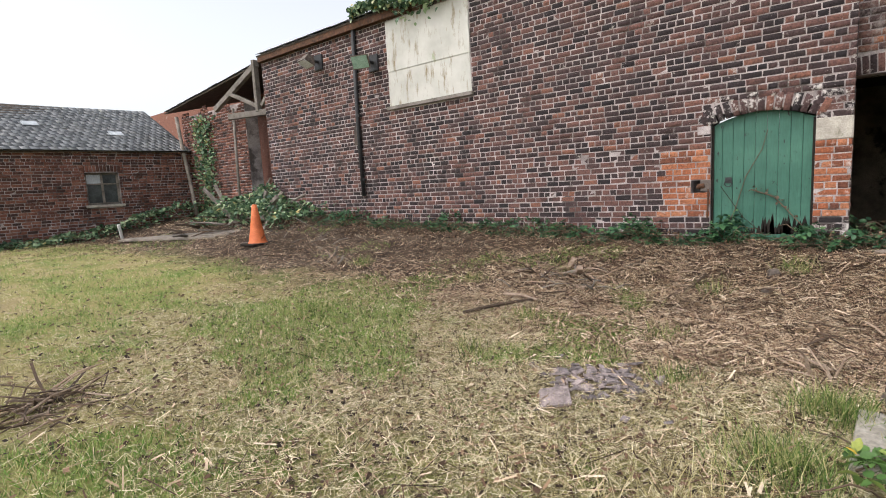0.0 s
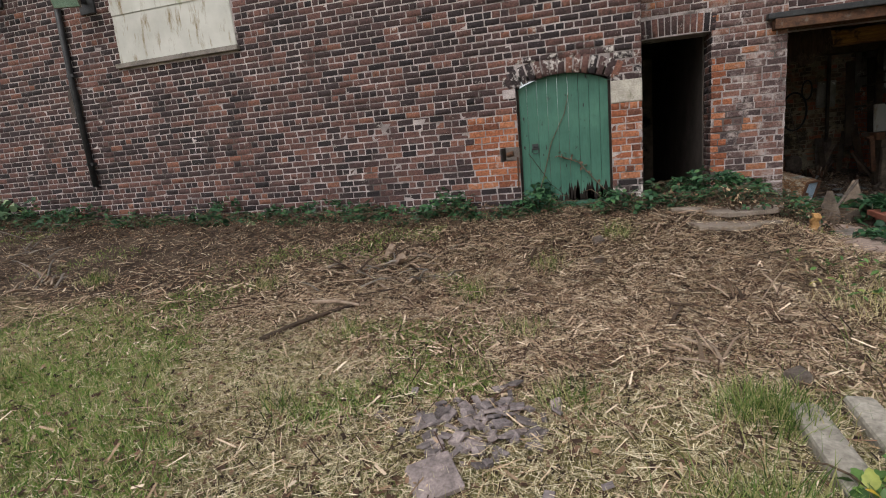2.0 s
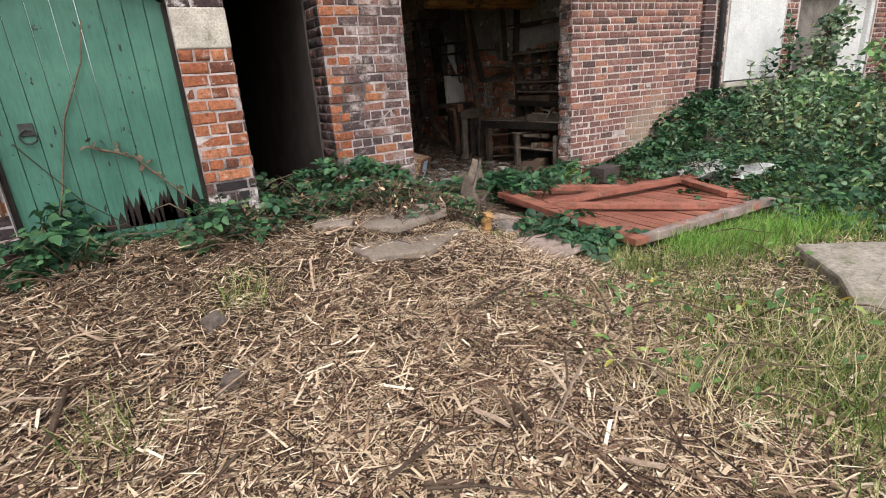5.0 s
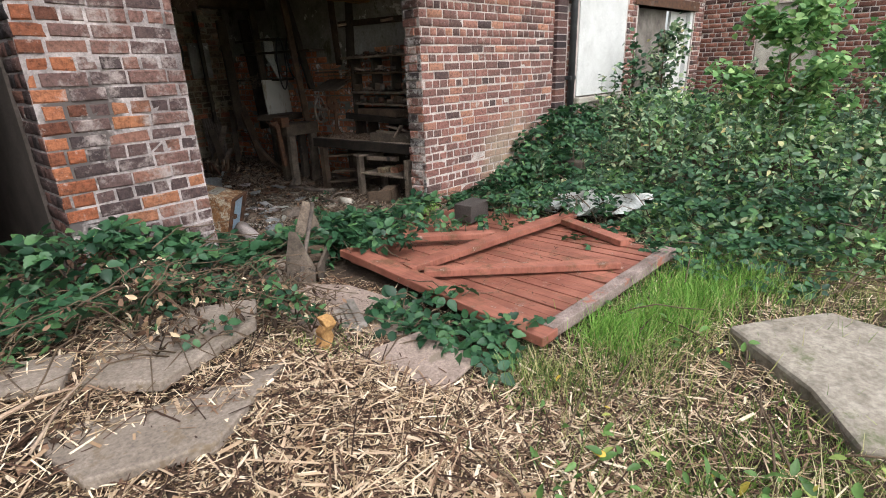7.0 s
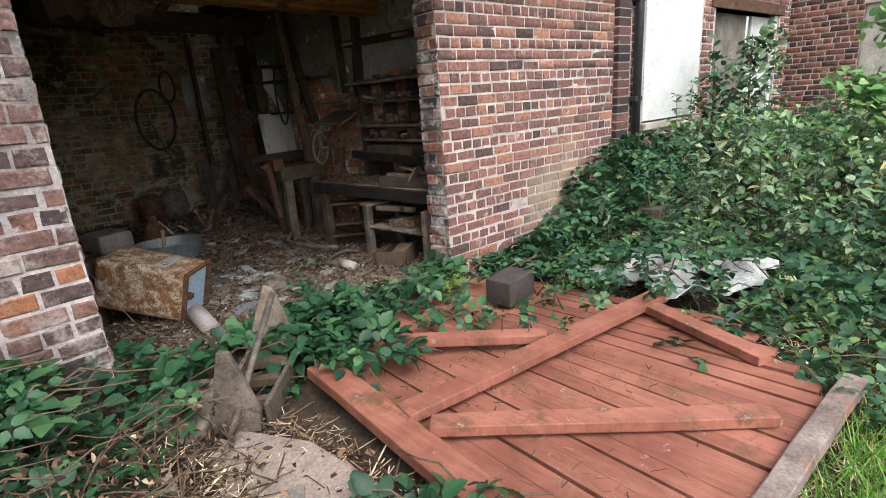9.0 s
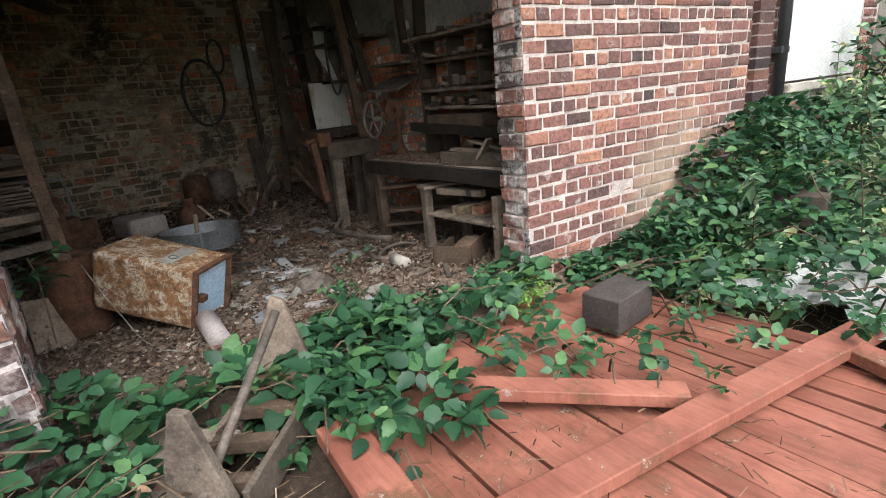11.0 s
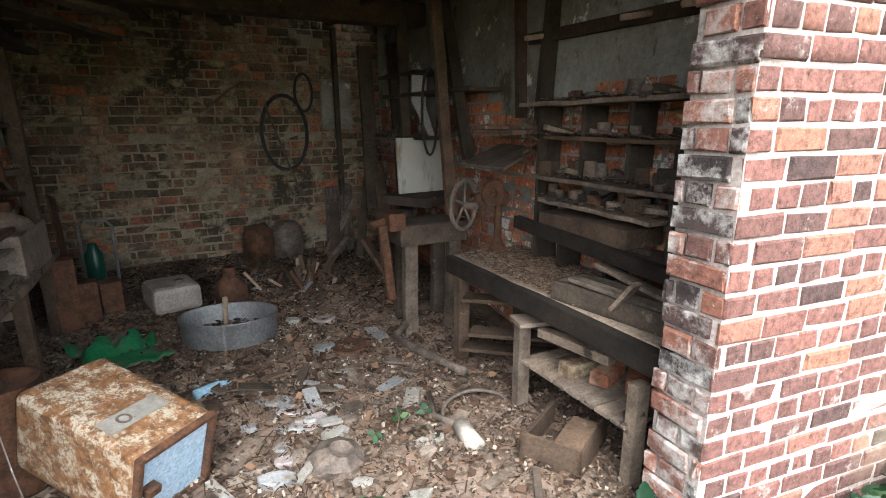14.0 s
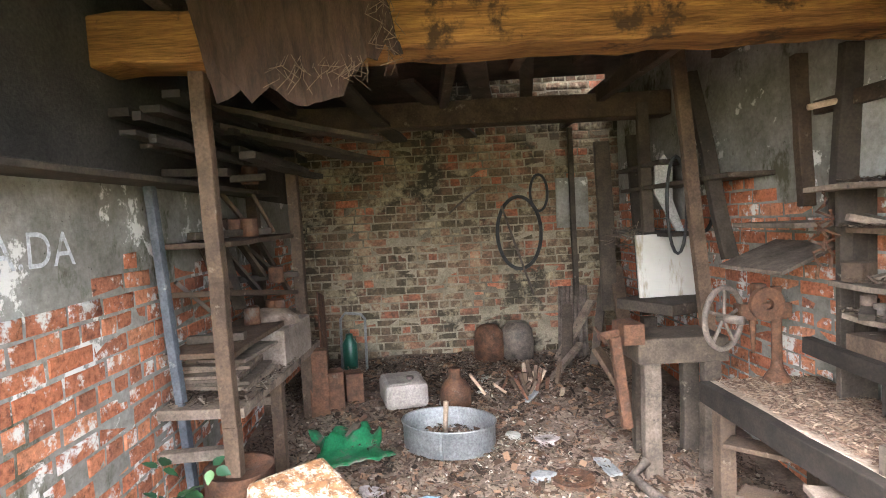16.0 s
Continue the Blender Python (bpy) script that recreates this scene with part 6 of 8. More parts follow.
for k, (a, b, w, m) in enumerate((((5.7, 5.2, 0), (6.15, 5.5, 0.55), 0.09, WOOD_OLD), ((6.0, 5.0, 0), (6.25, 5.4, 0.8), 0.08, WOOD_DARK), ((5.75, 5.0, 0), (5.9, 5.5, 0.5), 0.1, WOOD_DARK), ((6.2, 4.6, 0), (6.3, 5.2, 0.9), 0.12, WOOD_BROWN), ((5.5, 4.6, 0), (5.85, 4.9, 0.25), 0.06, WOOD_OLD), ((5.95, 3.7, 0.0), (5.7, 3.95, 0.5), 0.1, WOOD_BROWN))):
    t = thing("leaning_plank", "grimy plank leaning at the back of the shed", "plank", (a[0], a[1], fz(a[0], a[1])), 0, "planks at the back wall")
    part("wood", Shape().beam((0, 0, 0.01), (b[0] - a[0], b[1] - a[1], b[2]), w, 0.035, cuts=4, wobble=0.003), m, t, bevel=0.004)
for x, y, r, h in ((5.08, 5.4, 0.15, 0.36), (5.36, 5.4, 0.16, 0.38)):
    t = thing("rusty_drum", "small domed rusty drum against the back wall", "drum", (x, y, fz(x, y)), 0, "small drums")
    part("drum", Shape().lathe([(0.001, 0), (r, 0), (r * 1.03, h * 0.5), (r * 0.95, h * 0.8), (r * 0.6, h * 0.97), (0.001, h)], 20), RUST if x < 5.2 else IRON, t, smooth=True)

# on the floor
tub = thing("galvanised_tub", "shallow oval galvanised tub on the littered floor", "tub", (4.58, 3.58, fz(4.58, 3.58)), -14)
tp = Shape().lathe([(0.001, 0.01), (0.296, 0.01), (0.3, 0.008), (0.303, 0.0), (0.305, 0.004), (0.308, 0.165), (0.312, 0.169), (0.318, 0.175), (0.316, 0.182), (0.308, 0.182), (0.303, 0.175), (0.301, 0.17), (0.292, 0.026), (0.288, 0.02), (0.001, 0.02)], 40)
tp.v = [(x * 1.02, y * 0.78, z) for x, y, z in tp.v]
part("tub", tp, ZINC, tub, smooth=True)
part("rim_seam", Shape().box(-0.008, 0.008, -0.25, -0.235, 0.0, 0.175), ZINC, tub)
t = thing("wooden_peg", "pale wooden peg standing in the tub", "peg", (4.55, 3.6, fz(4.58, 3.58) + 0.02))
part("peg", Shape().tube([(0, 0, 0), (0.02, -0.02, 0.28)], 0.018, 8), WOOD_FRESH, t, smooth=True)
can = thing("metal_can", "dusty square metal can behind the tub", "can", (4.25, 4.25, fz(4.25, 4.25)), 12)
part("can", Shape().box(-0.17, 0.17, -0.2, 0.2, 0, 0.2), plain_material("dusty_tin", (0.2, 0.17, 0.15), (0.33, 0.29, 0.26), 8, 0.7), can, bevel=0.04)
part("cap", Shape().lathe([(0.001, 0.22), (0.03, 0.22), (0.03, 0.19)], 12, pose(0.05, -0.05, 0)), IRON, can)
jug = thing("clay_jar", "brown bottle-shaped jar behind the tub", "jar", (4.66, 4.12, fz(4.66, 4.12)))
part("jar", Shape().lathe([(0.001, 0), (0.1, 0), (0.12, 0.04), (0.12, 0.16), (0.08, 0.22), (0.045, 0.25), (0.05, 0.32), (0.04, 0.32)], 20), RUST, jug, smooth=True)
SACK = plain_material("green_plastic", (0.01, 0.09, 0.035), (0.025, 0.19, 0.08), 8, 0.4, spots=(7, 0.54, (0.12, 0.11, 0.085)))
sack = thing("green_sack", "crumpled green plastic sack on the floor", "sack", (3.92, 3.5, fz(3.92, 3.5)), 20)
v, f = [], []
for j in range(12):
    for i in range(12):
        u, w = i / 11 - 0.5, j / 11 - 0.5
        v.append((u * 0.42 + 0.03 * math.sin(9 * w), w * 0.5, 0.008 + 0.12 * abs(math.sin(7 * u + 3 * w) * math.sin(6 * w + 1)) * (0.2 + 0.8 * (w > 0.1)) + 0.025 * random.random()))
for j in range(11):
    for i in range(11):
        f.append((j * 12 + i, j * 12 + i + 1, j * 12 + i + 13, j * 12 + i + 12))
ob = part("sack", Shape().add(v, f), SACK, sack, smooth=True)
mod = ob.modifiers.new("thick", "SOLIDIFY")
mod.thickness = 0.004
rg = thing("iron_ring", "flat rusty iron ring on the floor", "ring", (5.27, 3.08, fz(5.27, 3.08) + 0.01))
part("ring", Shape().lathe([(0.06, 0), (0.125, 0), (0.125, 0.025), (0.06, 0.02)], 24, None, True), RUST, rg)
for pts, r in (([(5.72, 3.12, 0.1), (5.62, 3.1, 0.02), (5.68, 2.9, 0.02), (5.78, 2.6, 0.015), (5.8, 2.4, 0.03)], 0.03), ([(5.5, 2.3, 0.01), (5.42, 2.05, 0.02), (5.5, 1.85, 0.02)], 0.018)):
    z = fz(5.6, 2.8)
    t = thing("rubber_hose", "dusty bent length of rubber hose", "hose", (0, 0, 0))
    part("hose", Shape().tube([(a, b, fz(a, b) + c + 0.02) for a, b, c in pts], r, 8), IRON, t, smooth=True)
t = thing("cable_loop", "curved black hoop half buried in litter", "hoop", (5.66, 2.02, fz(5.66, 2.02)))
part("hoop", Shape().tube([(0.2 * math.cos(a), 0.13 * math.sin(a), 0.02 + 0.05 * math.sin(a)) for a in [k * 0.25 for k in range(20)]], 0.012, 6), IRON, t, smooth=True)
sp = thing("splinter_heap", "heap of splintered orange rotten wood on the floor", "wood heap", (5.3, 4.35, fz(5.3, 4.35)))
for k in range(26):
    x, y = rj.gauss(0, 0.13), rj.gauss(0, 0.13)
    part("splinter", Shape().beam((x, y, 0.0), (x + rj.uniform(-0.12, 0.12), y + rj.uniform(-0.12, 0.12), rj.uniform(0.04, 0.22)), 0.03, 0.02), rj.choice((RUST, WOOD_FRESH, WOOD_BROWN)), sp)

# rusted white tank lying on its side
tank = thing("rusty_tank", "rust-stained white metal tank lying on its side with a blue end", "tank", (0, 0, 0))
ENAMEL = Graph("rusted_enamel")
_c = ENAMEL.ramp(ENAMEL.noise(2.5, 4), [(0.3, (0.36, 0.31, 0.23)), (0.7, (0.55, 0.5, 0.41))])
_c = ENAMEL.mix(ENAMEL.span(ENAMEL.noise(14.0, 8, 0.9), 0.43, 0.5), _c, ENAMEL.ramp(ENAMEL.noise(30, 4), [(0.3, (0.07, 0.032, 0.015)), (0.7, (0.3, 0.15, 0.065))]))
ENAMEL.bump(ENAMEL.noise(40, 5), 0.4, 0.005)
ENAMEL_MAT = ENAMEL.done(_c, 0.55)
TB, TX = Vector((4.18, 1.95, -0.2)), Vector((-0.40, 0.44, 0.17))
tx = TX.normalized()
ty = Vector((-tx.y, tx.x, 0)).normalized()
tz = tx.cross(ty)
TM = Matrix(((tx.x, ty.x, tz.x, TB.x), (tx.y, ty.y, tz.y, TB.y), (tx.z, ty.z, tz.z, TB.z), (0, 0, 0, 1)))
out = [(-0.19, -0.19), (0.19, -0.19), (0.19, 0.19), (-0.19, 0.19)]


def tank_ring(k, x, s):
    return [tuple(TM @ Vector((x, y * s, z * s))) for y, z in out]


sh = Shape()
for k, (x, s) in enumerate(((0.0, 1.0), (0.03, 1.0), (0.60, 1.0), (0.64, 0.9))):
    sh.v += tank_ring(k, x, s)
for k in range(3):
    for i in range(4):
        sh.f.append((4 * k + i, 4 * k + (i + 1) % 4, 4 * k + 4 + (i + 1) % 4, 4 * k + 4 + i))
sh.f.append((12, 13, 14, 15))
part("body", sh, ENAMEL_MAT, tank, bevel=0.025)
BLUE = plain_material("pale_blue_paint", (0.33, 0.47, 0.6), (0.48, 0.6, 0.7), 5, 0.5, spots=(9, 0.66, (0.3, 0.22, 0.15)))
part("end_plate", Shape().box(0.004, 0.018, -0.172, 0.172, -0.172, 0.172, TM), BLUE, tank, "pale blue recessed end")
rim = Shape()
for a in ((-0.192, -0.172, -0.192, 0.192), (0.172, 0.192, -0.192, 0.192), (-0.172, 0.172, -0.192, -0.172), (-0.172, 0.172, 0.172, 0.192)):
    rim.box(-0.03, 0.004, a[0], a[1], a[2], a[3], TM)
part("rim", rim, RUST, tank, "rusty turned rim", bevel=0.004)
part("badge", Shape().box(0.16, 0.25, -0.12, 0.15, 0.19, 0.196, TM), PLASTER, tank, "grey metal strip with a round badge", bevel=0.002)
part("badge_ring", Shape().lathe([(0.018, 0.196), (0.024, 0.2), (0.03, 0.196)], 16, TM @ Matrix.Translation((0.205, 0.06, 0))), IRON, tank)
part("catch", Shape().box(-0.04, 0.01, 0.09, 0.15, -0.02, 0.02, TM), RUST, tank, bevel=0.004)
w = thing("white_cable", "white cable looped on the floor beside the tank", "cable", (0, 0, 0))
part("cable", Shape().tube([(3.6, 2.2, 0.1), (3.66, 2.05, -0.1), (3.75, 1.85, -0.34), (3.8, 1.65, -0.36), (3.9, 1.5, -0.36), (4.0, 1.62, -0.36)], 0.0028, 6), PLASTER, w, smooth=True)
t = thing("plastic_pipe", "short pinkish-grey plastic pipe standing among brambles", "pipe", (4.06, 1.55, fz(4.06, 1.55)))
part("pipe", Shape().tube([(0.0, -0.1, 0.03), (0.0, 0.14, 0.12)], 0.06, 16), plain_material("pinkish_pvc", (0.24, 0.2, 0.19), (0.34, 0.3, 0.29), 5, 0.5), t, smooth=True)
t = thing("tile", "pale square tile leaning by the jamb", "tile", (3.4, 2.3, fz(3.4, 2.3)), 30)
part("tile", Shape().box(-0.14, 0.14, -0.008, 0.008, 0, 0.32, pose(0, 0, 0, -18, 12, 0)), WOOD_OLD, t, bevel=0.004)
t = thing("roof_gutter", "curved piece of white plastic guttering", "gutter", (4.42, 1.3, fz(4.42, 1.3)))
part("gutter", Shape().tube([(-0.2, 0.08, 0.0), (-0.08, 0.0, 0.03), (0.04, -0.03, 0.04), (0.16, 0.0, 0.03), (0.24, 0.07, 0.02)], 0.018, 8), PLASTER, t, smooth=True)
t = thing("dented_bowl", "dented grey metal bowl upturned on the litter", "bowl", (4.86, 1.95, fz(4.86, 1.95)))
part("bowl", Shape().lathe([(0.001, 0.06), (0.06, 0.085), (0.12, 0.05), (0.15, 0.0), (0.145, 0.0)], 9, pose(0, 0, 0, 14, 8, 0)), IRON, t)
t = thing("drain_tube", "short grey clay tube lying on the floor", "tube", (5.46, 1.78, fz(5.46, 1.78)))
part("tube", Shape().tube([(0, -0.1, 0.04), (0.02, 0.1, 0.04)], 0.045, 14), CONCRETE, t, smooth=True)
t = thing("wooden_box", "broken wooden box beside the workbench", "box", (5.85, 1.5, fz(5.85, 1.5)), 30)
for a in ((-0.2, 0.2, -0.15, -0.13, 0, 0.16), (-0.2, 0.2, 0.13, 0.15, 0, 0.13), (-0.2, -0.18, -0.15, 0.15, 0, 0.16), (-0.2, 0.05, -0.15, -0.02, 0.16, 0.175), (-0.02, 0.12, -0.13, 0.13, 0.0, 0.02)):
    part("board", Shape().box(*a), WOOD_BROWN, t, bevel=0.003)
slab("plaster_lump", "pale lump of fallen plaster on the threshold", "plaster", rough_outline(5.0, 1.4, 0.2, 0.11, 9, 4), fz(5.0, 1.4) - 0.02, 0.04, MAT_STONE, 0.02)
t = thing("plastic_bottle", "blue-capped clear plastic bottle on the floor", "bottle", (4.3, 2.85, fz(4.3, 2.85) + 0.035), 25)
part("bottle", Shape().lathe([(0.001, 0), (0.03, 0.0), (0.033, 0.02), (0.033, 0.14), (0.013, 0.2), (0.013, 0.22)], 14, pose(0, 0, 0, 0, 90, 0)), plain_material("blue_pet", (0.15, 0.3, 0.45), (0.3, 0.45, 0.55), 8, 0.15), t, smooth=True)
for k in range(52):
    x, y = rj.uniform(3.9, 5.7), rj.uniform(1.2, 4.6)
    if k < 26:
        x, y = 4.75 + rj.gauss(0, 0.4), 2.5 + rj.gauss(0, 0.35)
    if (4.2 < x < 4.95 and 3.2 < y < 3.95) or (x < 4.35 and y < 2.6):
        continue
    l, w_ = rj.uniform(0.1, 0.28), rj.uniform(0.03, 0.09)
    t = thing("scrap_piece", "broken scrap of board or tile on the shed floor", "scrap", (x, y, fz(x, y)), rj.uniform(0, 360), "floor scraps")
    part("piece", Shape().beam((-l / 2, 0, 0.012), (l / 2, rj.uniform(-0.02, 0.02), 0.012 + rj.uniform(0, 0.05)), w_, 0.016), rj.choice((WOOD_OLD, WOOD_DARK, WOOD_BROWN, SLATE, IRON, PLASTER, WOOD_OLD)), t, bevel=0.002)

# rubble inside the threshold
for k in range(70):
    x, y = 4.85 + rj.gauss(0, 0.42), 1.9 + rj.gauss(0, 0.45)
    if k > 45:
        x, y = rj.uniform(4.0, 5.6), rj.uniform(2.6, 5.2)
    if y < 1.15 or x > 5.75 or (x < 4.4 and y < 2.7) or (4.2 < x < 4.95 and 3.2 < y < 3.95):
        continue
    a = rj.uniform(0.03, 0.11)
    slab("rubble_piece", rj.choice(("broken piece of pale plaster on the shed floor", "chunk of dusty rubble on the shed floor")), "rubble", rough_outline(x, y, a, a * rj.uniform(0.4, 0.8), 7, 300 + k), fz(x, y) - 0.006, rj.uniform(0.015, 0.045), rj.choice((PLASTER, MAT_STONE, WOOD_OLD, SLATE, MORTAR)), 0.008, tilt=(rj.uniform(-0.2, 0.2), rj.uniform(-0.2, 0.2)))

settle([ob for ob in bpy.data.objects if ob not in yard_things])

# ---- plants ----
LEAFLET = np.array([(0, 0, 0), (0, 0.45, 0.03), (0, 1.0, -0.1), (-0.25, 0.13, 0.07), (-0.37, 0.45, 0.1), (-0.21, 0.78, 0.02), (0.25, 0.13, 0.07), (0.37, 0.45, 0.1), (0.21, 0.78, 0.02)])
LEAFLET_F = np.array([(0, 1, 4, 3), (1, 2, 5, 4), (0, 6, 7, 1), (1, 7, 8, 2)])


def toothed():
    """A leaflet with a saw edge and ribs, folded along its middle."""
    v, f = [], []
    steps = [0.0, 0.1, 0.2, 0.32, 0.44, 0.57, 0.7, 0.84, 1.0]
    for k, t in enumerate(steps):
        w = 0.33 * math.sin(math.pi * min(0.995, t ** 0.72)) ** 0.9 * (1.1 if k % 2 else 0.92) + 0.006
        droop = -0.14 * t * t
        rib = 0.022 if k % 2 else -0.008
        v += [(-w, t + 0.03 * (k % 2), droop + 0.09 * math.sin(math.pi * t) + rib), (0.0, t, droop), (w, t + 0.03 * (k % 2), droop + 0.09 * math.sin(math.pi * t) + rib)]
    for k in range(len(steps) - 1):
        o = 3 * k
        f += [(o, o + 1, o + 4, o + 3), (o + 1, o + 2, o + 5, o + 4)]
    return np.array(v), np.array(f)


TOOTHED = toothed()


def spray(n):
    """A compound leaf of n leaflets round the end of a stalk."""
    v, f = [], []
    for k in range(n):
        a = 0 if k == 0 else (1 if k % 2 else -1) * (1.25 if k < 3 else 2.35)
        s = 1.0 if k == 0 else (0.86 if k < 3 else 0.62)
        r = np.array([(math.cos(a), -math.sin(a), 0), (math.sin(a), math.cos(a), 0), (0, 0, 1)])
        w = TOOTHED[0] * s
        w = w @ r.T
        w[:, 2] -= 0.12 * abs(a) * np.hypot(w[:, 0], w[:, 1])
        v.append(w + np.array((-math.sin(a), math.cos(a), 0)) * (0.32 if k == 0 else 0.16))
        f.append(TOOTHED[1] + len(TOOTHED[0]) * k)
    return np.concatenate(v), np.concatenate(f)


SPRAY3, SPRAY5 = spray(3), spray(5)
NARROW = (LEAFLET * np.array((0.62, 1.0, 1.0)), LEAFLET_F)
BROAD = (LEAFLET * np.array((1.15, 1.0, 1.0)), LEAFLET_F)


def leaves(parent, name, pts, size, material, template, tilt=0.8, seed=0):
    rng = np.random.default_rng(seed)
    n = len(pts)
    fr = turns(n, tilt, rng) * (size * rng.uniform(0.6, 1.25, n))[:, None, None]
    v, f = strew(template[0], template[1], fr, pts)
    ob = new(name, fast_mesh(name, v, f, material))
    ob.parent = parent
    return tagged(ob, kind="stuff")


def canes(parent, pts, n, length, r, seed, material=CANE, rise=0.5):
    rng = random.Random(seed)
    s = Shape()
    for k in range(n):
        p = pts[rng.randrange(len(pts))]
        a = rng.uniform(0, 6.28)
        l = length * rng.uniform(0.5, 1.2)
        base = (p[0], p[1], min(p[2], float(ground_z(p[0], p[1])) + 0.05))
        q = [(base[0] + l * t * math.cos(a), base[1] + l * t * math.sin(a), base[2] + (p[2] - base[2] + 0.05) * math.sin(min(1, t * 1.3) * 2.2) * rise * 1.6) for t in (0, 0.25, 0.5, 0.75, 1.0)]
        s.tube(q, r, 5, r * 0.5)
    return tagged(part("cane_tangle", s, material, parent, "arching brown canes", smooth=True), kind="stuff")


def mound(n, x0, x1, y0, y1, top, seed, shell=0.6, base=None):
    """Points filling a lumpy mound; top(x, y) is its height over the ground."""
    rng = np.random.default_rng(seed)
    x, y = rng.uniform(x0, x1, n), rng.uniform(y0, y1, n)
    h = np.array([top(a, b) for a, b in zip(x, y)])
    keep = h > 0.03
    x, y, h = x[keep], y[keep], h[keep]
    u = rng.uniform(0, 1, len(x))
    u = np.where(rng.uniform(0, 1, len(x)) < shell, 1 - 0.25 * u, u)
    g = ground_z(x, y) if base is None else np.full(len(x), base)
    return np.stack([x, y, g + 0.02 + h * u], -1)


def lump(x, y, s=1.0, o=0.0):
    return noise.noise(Vector((x * s + o, y * s - o, 0.3)))


def bramble(name, label, pts, size, material, template, seed, near=0, cane=14, cane_len=0.7, group=""):
    t = thing(name, label, "bramble", (0, 0, 0), 0, group)
    pts = np.asarray(pts)
    if near:
        rng = np.random.default_rng(seed)
        meshes = [fast_mesh("leaf", q[0], q[1], material) for q in (SPRAY3, SPRAY5, SPRAY3)]
        fr = turns(near, 0.75, rng) * (size * rng.uniform(0.65, 1.25, near))[:, None, None]
        for k in range(near):
            ob = new("leaf", meshes[k % 3])
            m = Matrix([list(r) + [c] for r, c in zip(fr[k], pts[k])] + [[0, 0, 0, 1]])
            ob.matrix_basis = m
            ob.parent = t
        pts2 = pts[near:]
    else:
        pts2 = pts
    if len(pts2):
        leaves(t, "leaves", pts2, size, material, template, 0.8, seed)
    if cane:
        canes(t, pts, cane, cane_len, 0.006, seed)
    return t


# along the long wall
def strip_top(x, y):
    d = max(0.0, 1 + y / 0.75)
    clump = 0.06 + 0.38 * max(0, lump(x, 0.0, 0.9, 3.1)) + 0.25 * max(0, lump(x, y, 2.4, 1.0))
    return d * clump * (1.0 if x < -0.3 or x > 1.1 else 0.75)


bramble("bramble_strip", "low dark brambles along the foot of the long wall", mound(1500, -9.2, 1.6, -0.7, -0.03, strip_top, 1), 0.07, LEAF, SPRAY3, 1, 0, 60, 0.6)
for k, (x, h, w) in enumerate(((-4.6, 0.42, 0.35), (-0.95, 0.42, 0.42), (-7.9, 0.5, 0.5), (0.2, 0.35, 0.3), (1.2, 0.38, 0.35), (-2.2, 0.2, 0.3))):
    bramble("bramble_bush", "small leafy bramble bush against the brick wall", mound(140, x - w, x + w, -0.6, -0.03, lambda a, b: 0.85 * h * max(0, 1 - ((a - x) / w) ** 2) * (0.7 + 1.1 * lump(a, b, 5)), 10 + k), 0.08, LEAF, SPRAY3, 10 + k, 0, 8, 0.4, "wall-foot bushes")
WEED = leaf_material("yellowing_weed", [(0.0, (0.05, 0.11, 0.03)), (0.7, (0.14, 0.26, 0.07)), (0.9, (0.3, 0.36, 0.1)), (1.0, (0.6, 0.4, 0.05))], 0.25)
bramble("bramble_patch", "low bramble with yellowing leaves beside the kerbs", mound(130, 1.55, 2.35, -5.6, -4.95, lambda x, y: 0.12 + 0.16 * lump(x, y, 3.0), 121), 0.075, WEED, SPRAY3, 121, 60, 10, 0.4)
bramble("weed_clump", "mixed weeds and dead stems among the long grass", mound(420, 2.3, 4.6, -3.6, -1.9, lambda x, y: 0.3 * lump(x, y, 1.9, 5.0) + 0.04, 122), 0.06, WEED, NARROW, 122, 0, 40, 0.45)
# in front of the narrow doorway and the pier
bramble("bramble_patch", "dense bramble patch before the narrow doorway", mound(470, 1.55, 3.0, -0.45, 0.6, lambda x, y: 0.14 + 0.34 * lump(x, y, 2.4) + 0.12 * (y + 0.3), 21), 0.08, LEAF, SPRAY3, 21, 0, 30, 0.6)
bramble("bramble_patch", "leafy brambles round the brick pier", mound(150, 2.5, 3.12, 0.0, 0.58, lambda x, y: 0.24 + 0.24 * lump(x, y, 3.0), 22), 0.085, LEAF, SPRAY3, 22, 90, 12, 0.5)


# across the threshold of the bay
def sill_top(x, y):
    c = 1 - ((y - 0.62 - 0.1 * math.sin(3 * x)) / 0.45) ** 2
    gap = 1.0 if not (3.55 < x < 4.0 and 0.1 < y < 0.6) else 0.35
    return max(0.0, 0.25 * c + 0.12 * lump(x, y, 3.2)) * gap


bramble("bramble_patch", "broad-leaved brambles sprawling over the shed threshold", mound(330, 3.15, 4.85, 0.2, 1.2, sill_top, 23, 0.8), 0.1, LEAF, SPRAY5, 23, 240, 26, 0.6)
bramble("bramble_patch", "bramble sprays creeping onto the fallen gate", mound(60, 4.05, 4.55, -0.3, 0.5, lambda x, y: 0.16 + 0.1 * lump(x, y, 3), 24, 0.9, -0.3), 0.1, LEAF, SPRAY5, 24, 45, 6, 0.4)
bramble("bramble_patch", "bramble sprays at the foot of the brick jamb", mound(130, 4.6, 5.8, 0.35, 0.95, lambda x, y: 0.14 + 0.12 * lump(x, y, 3), 25, 0.9, -0.38), 0.09, LEAF, SPRAY5, 25, 110, 8, 0.4)


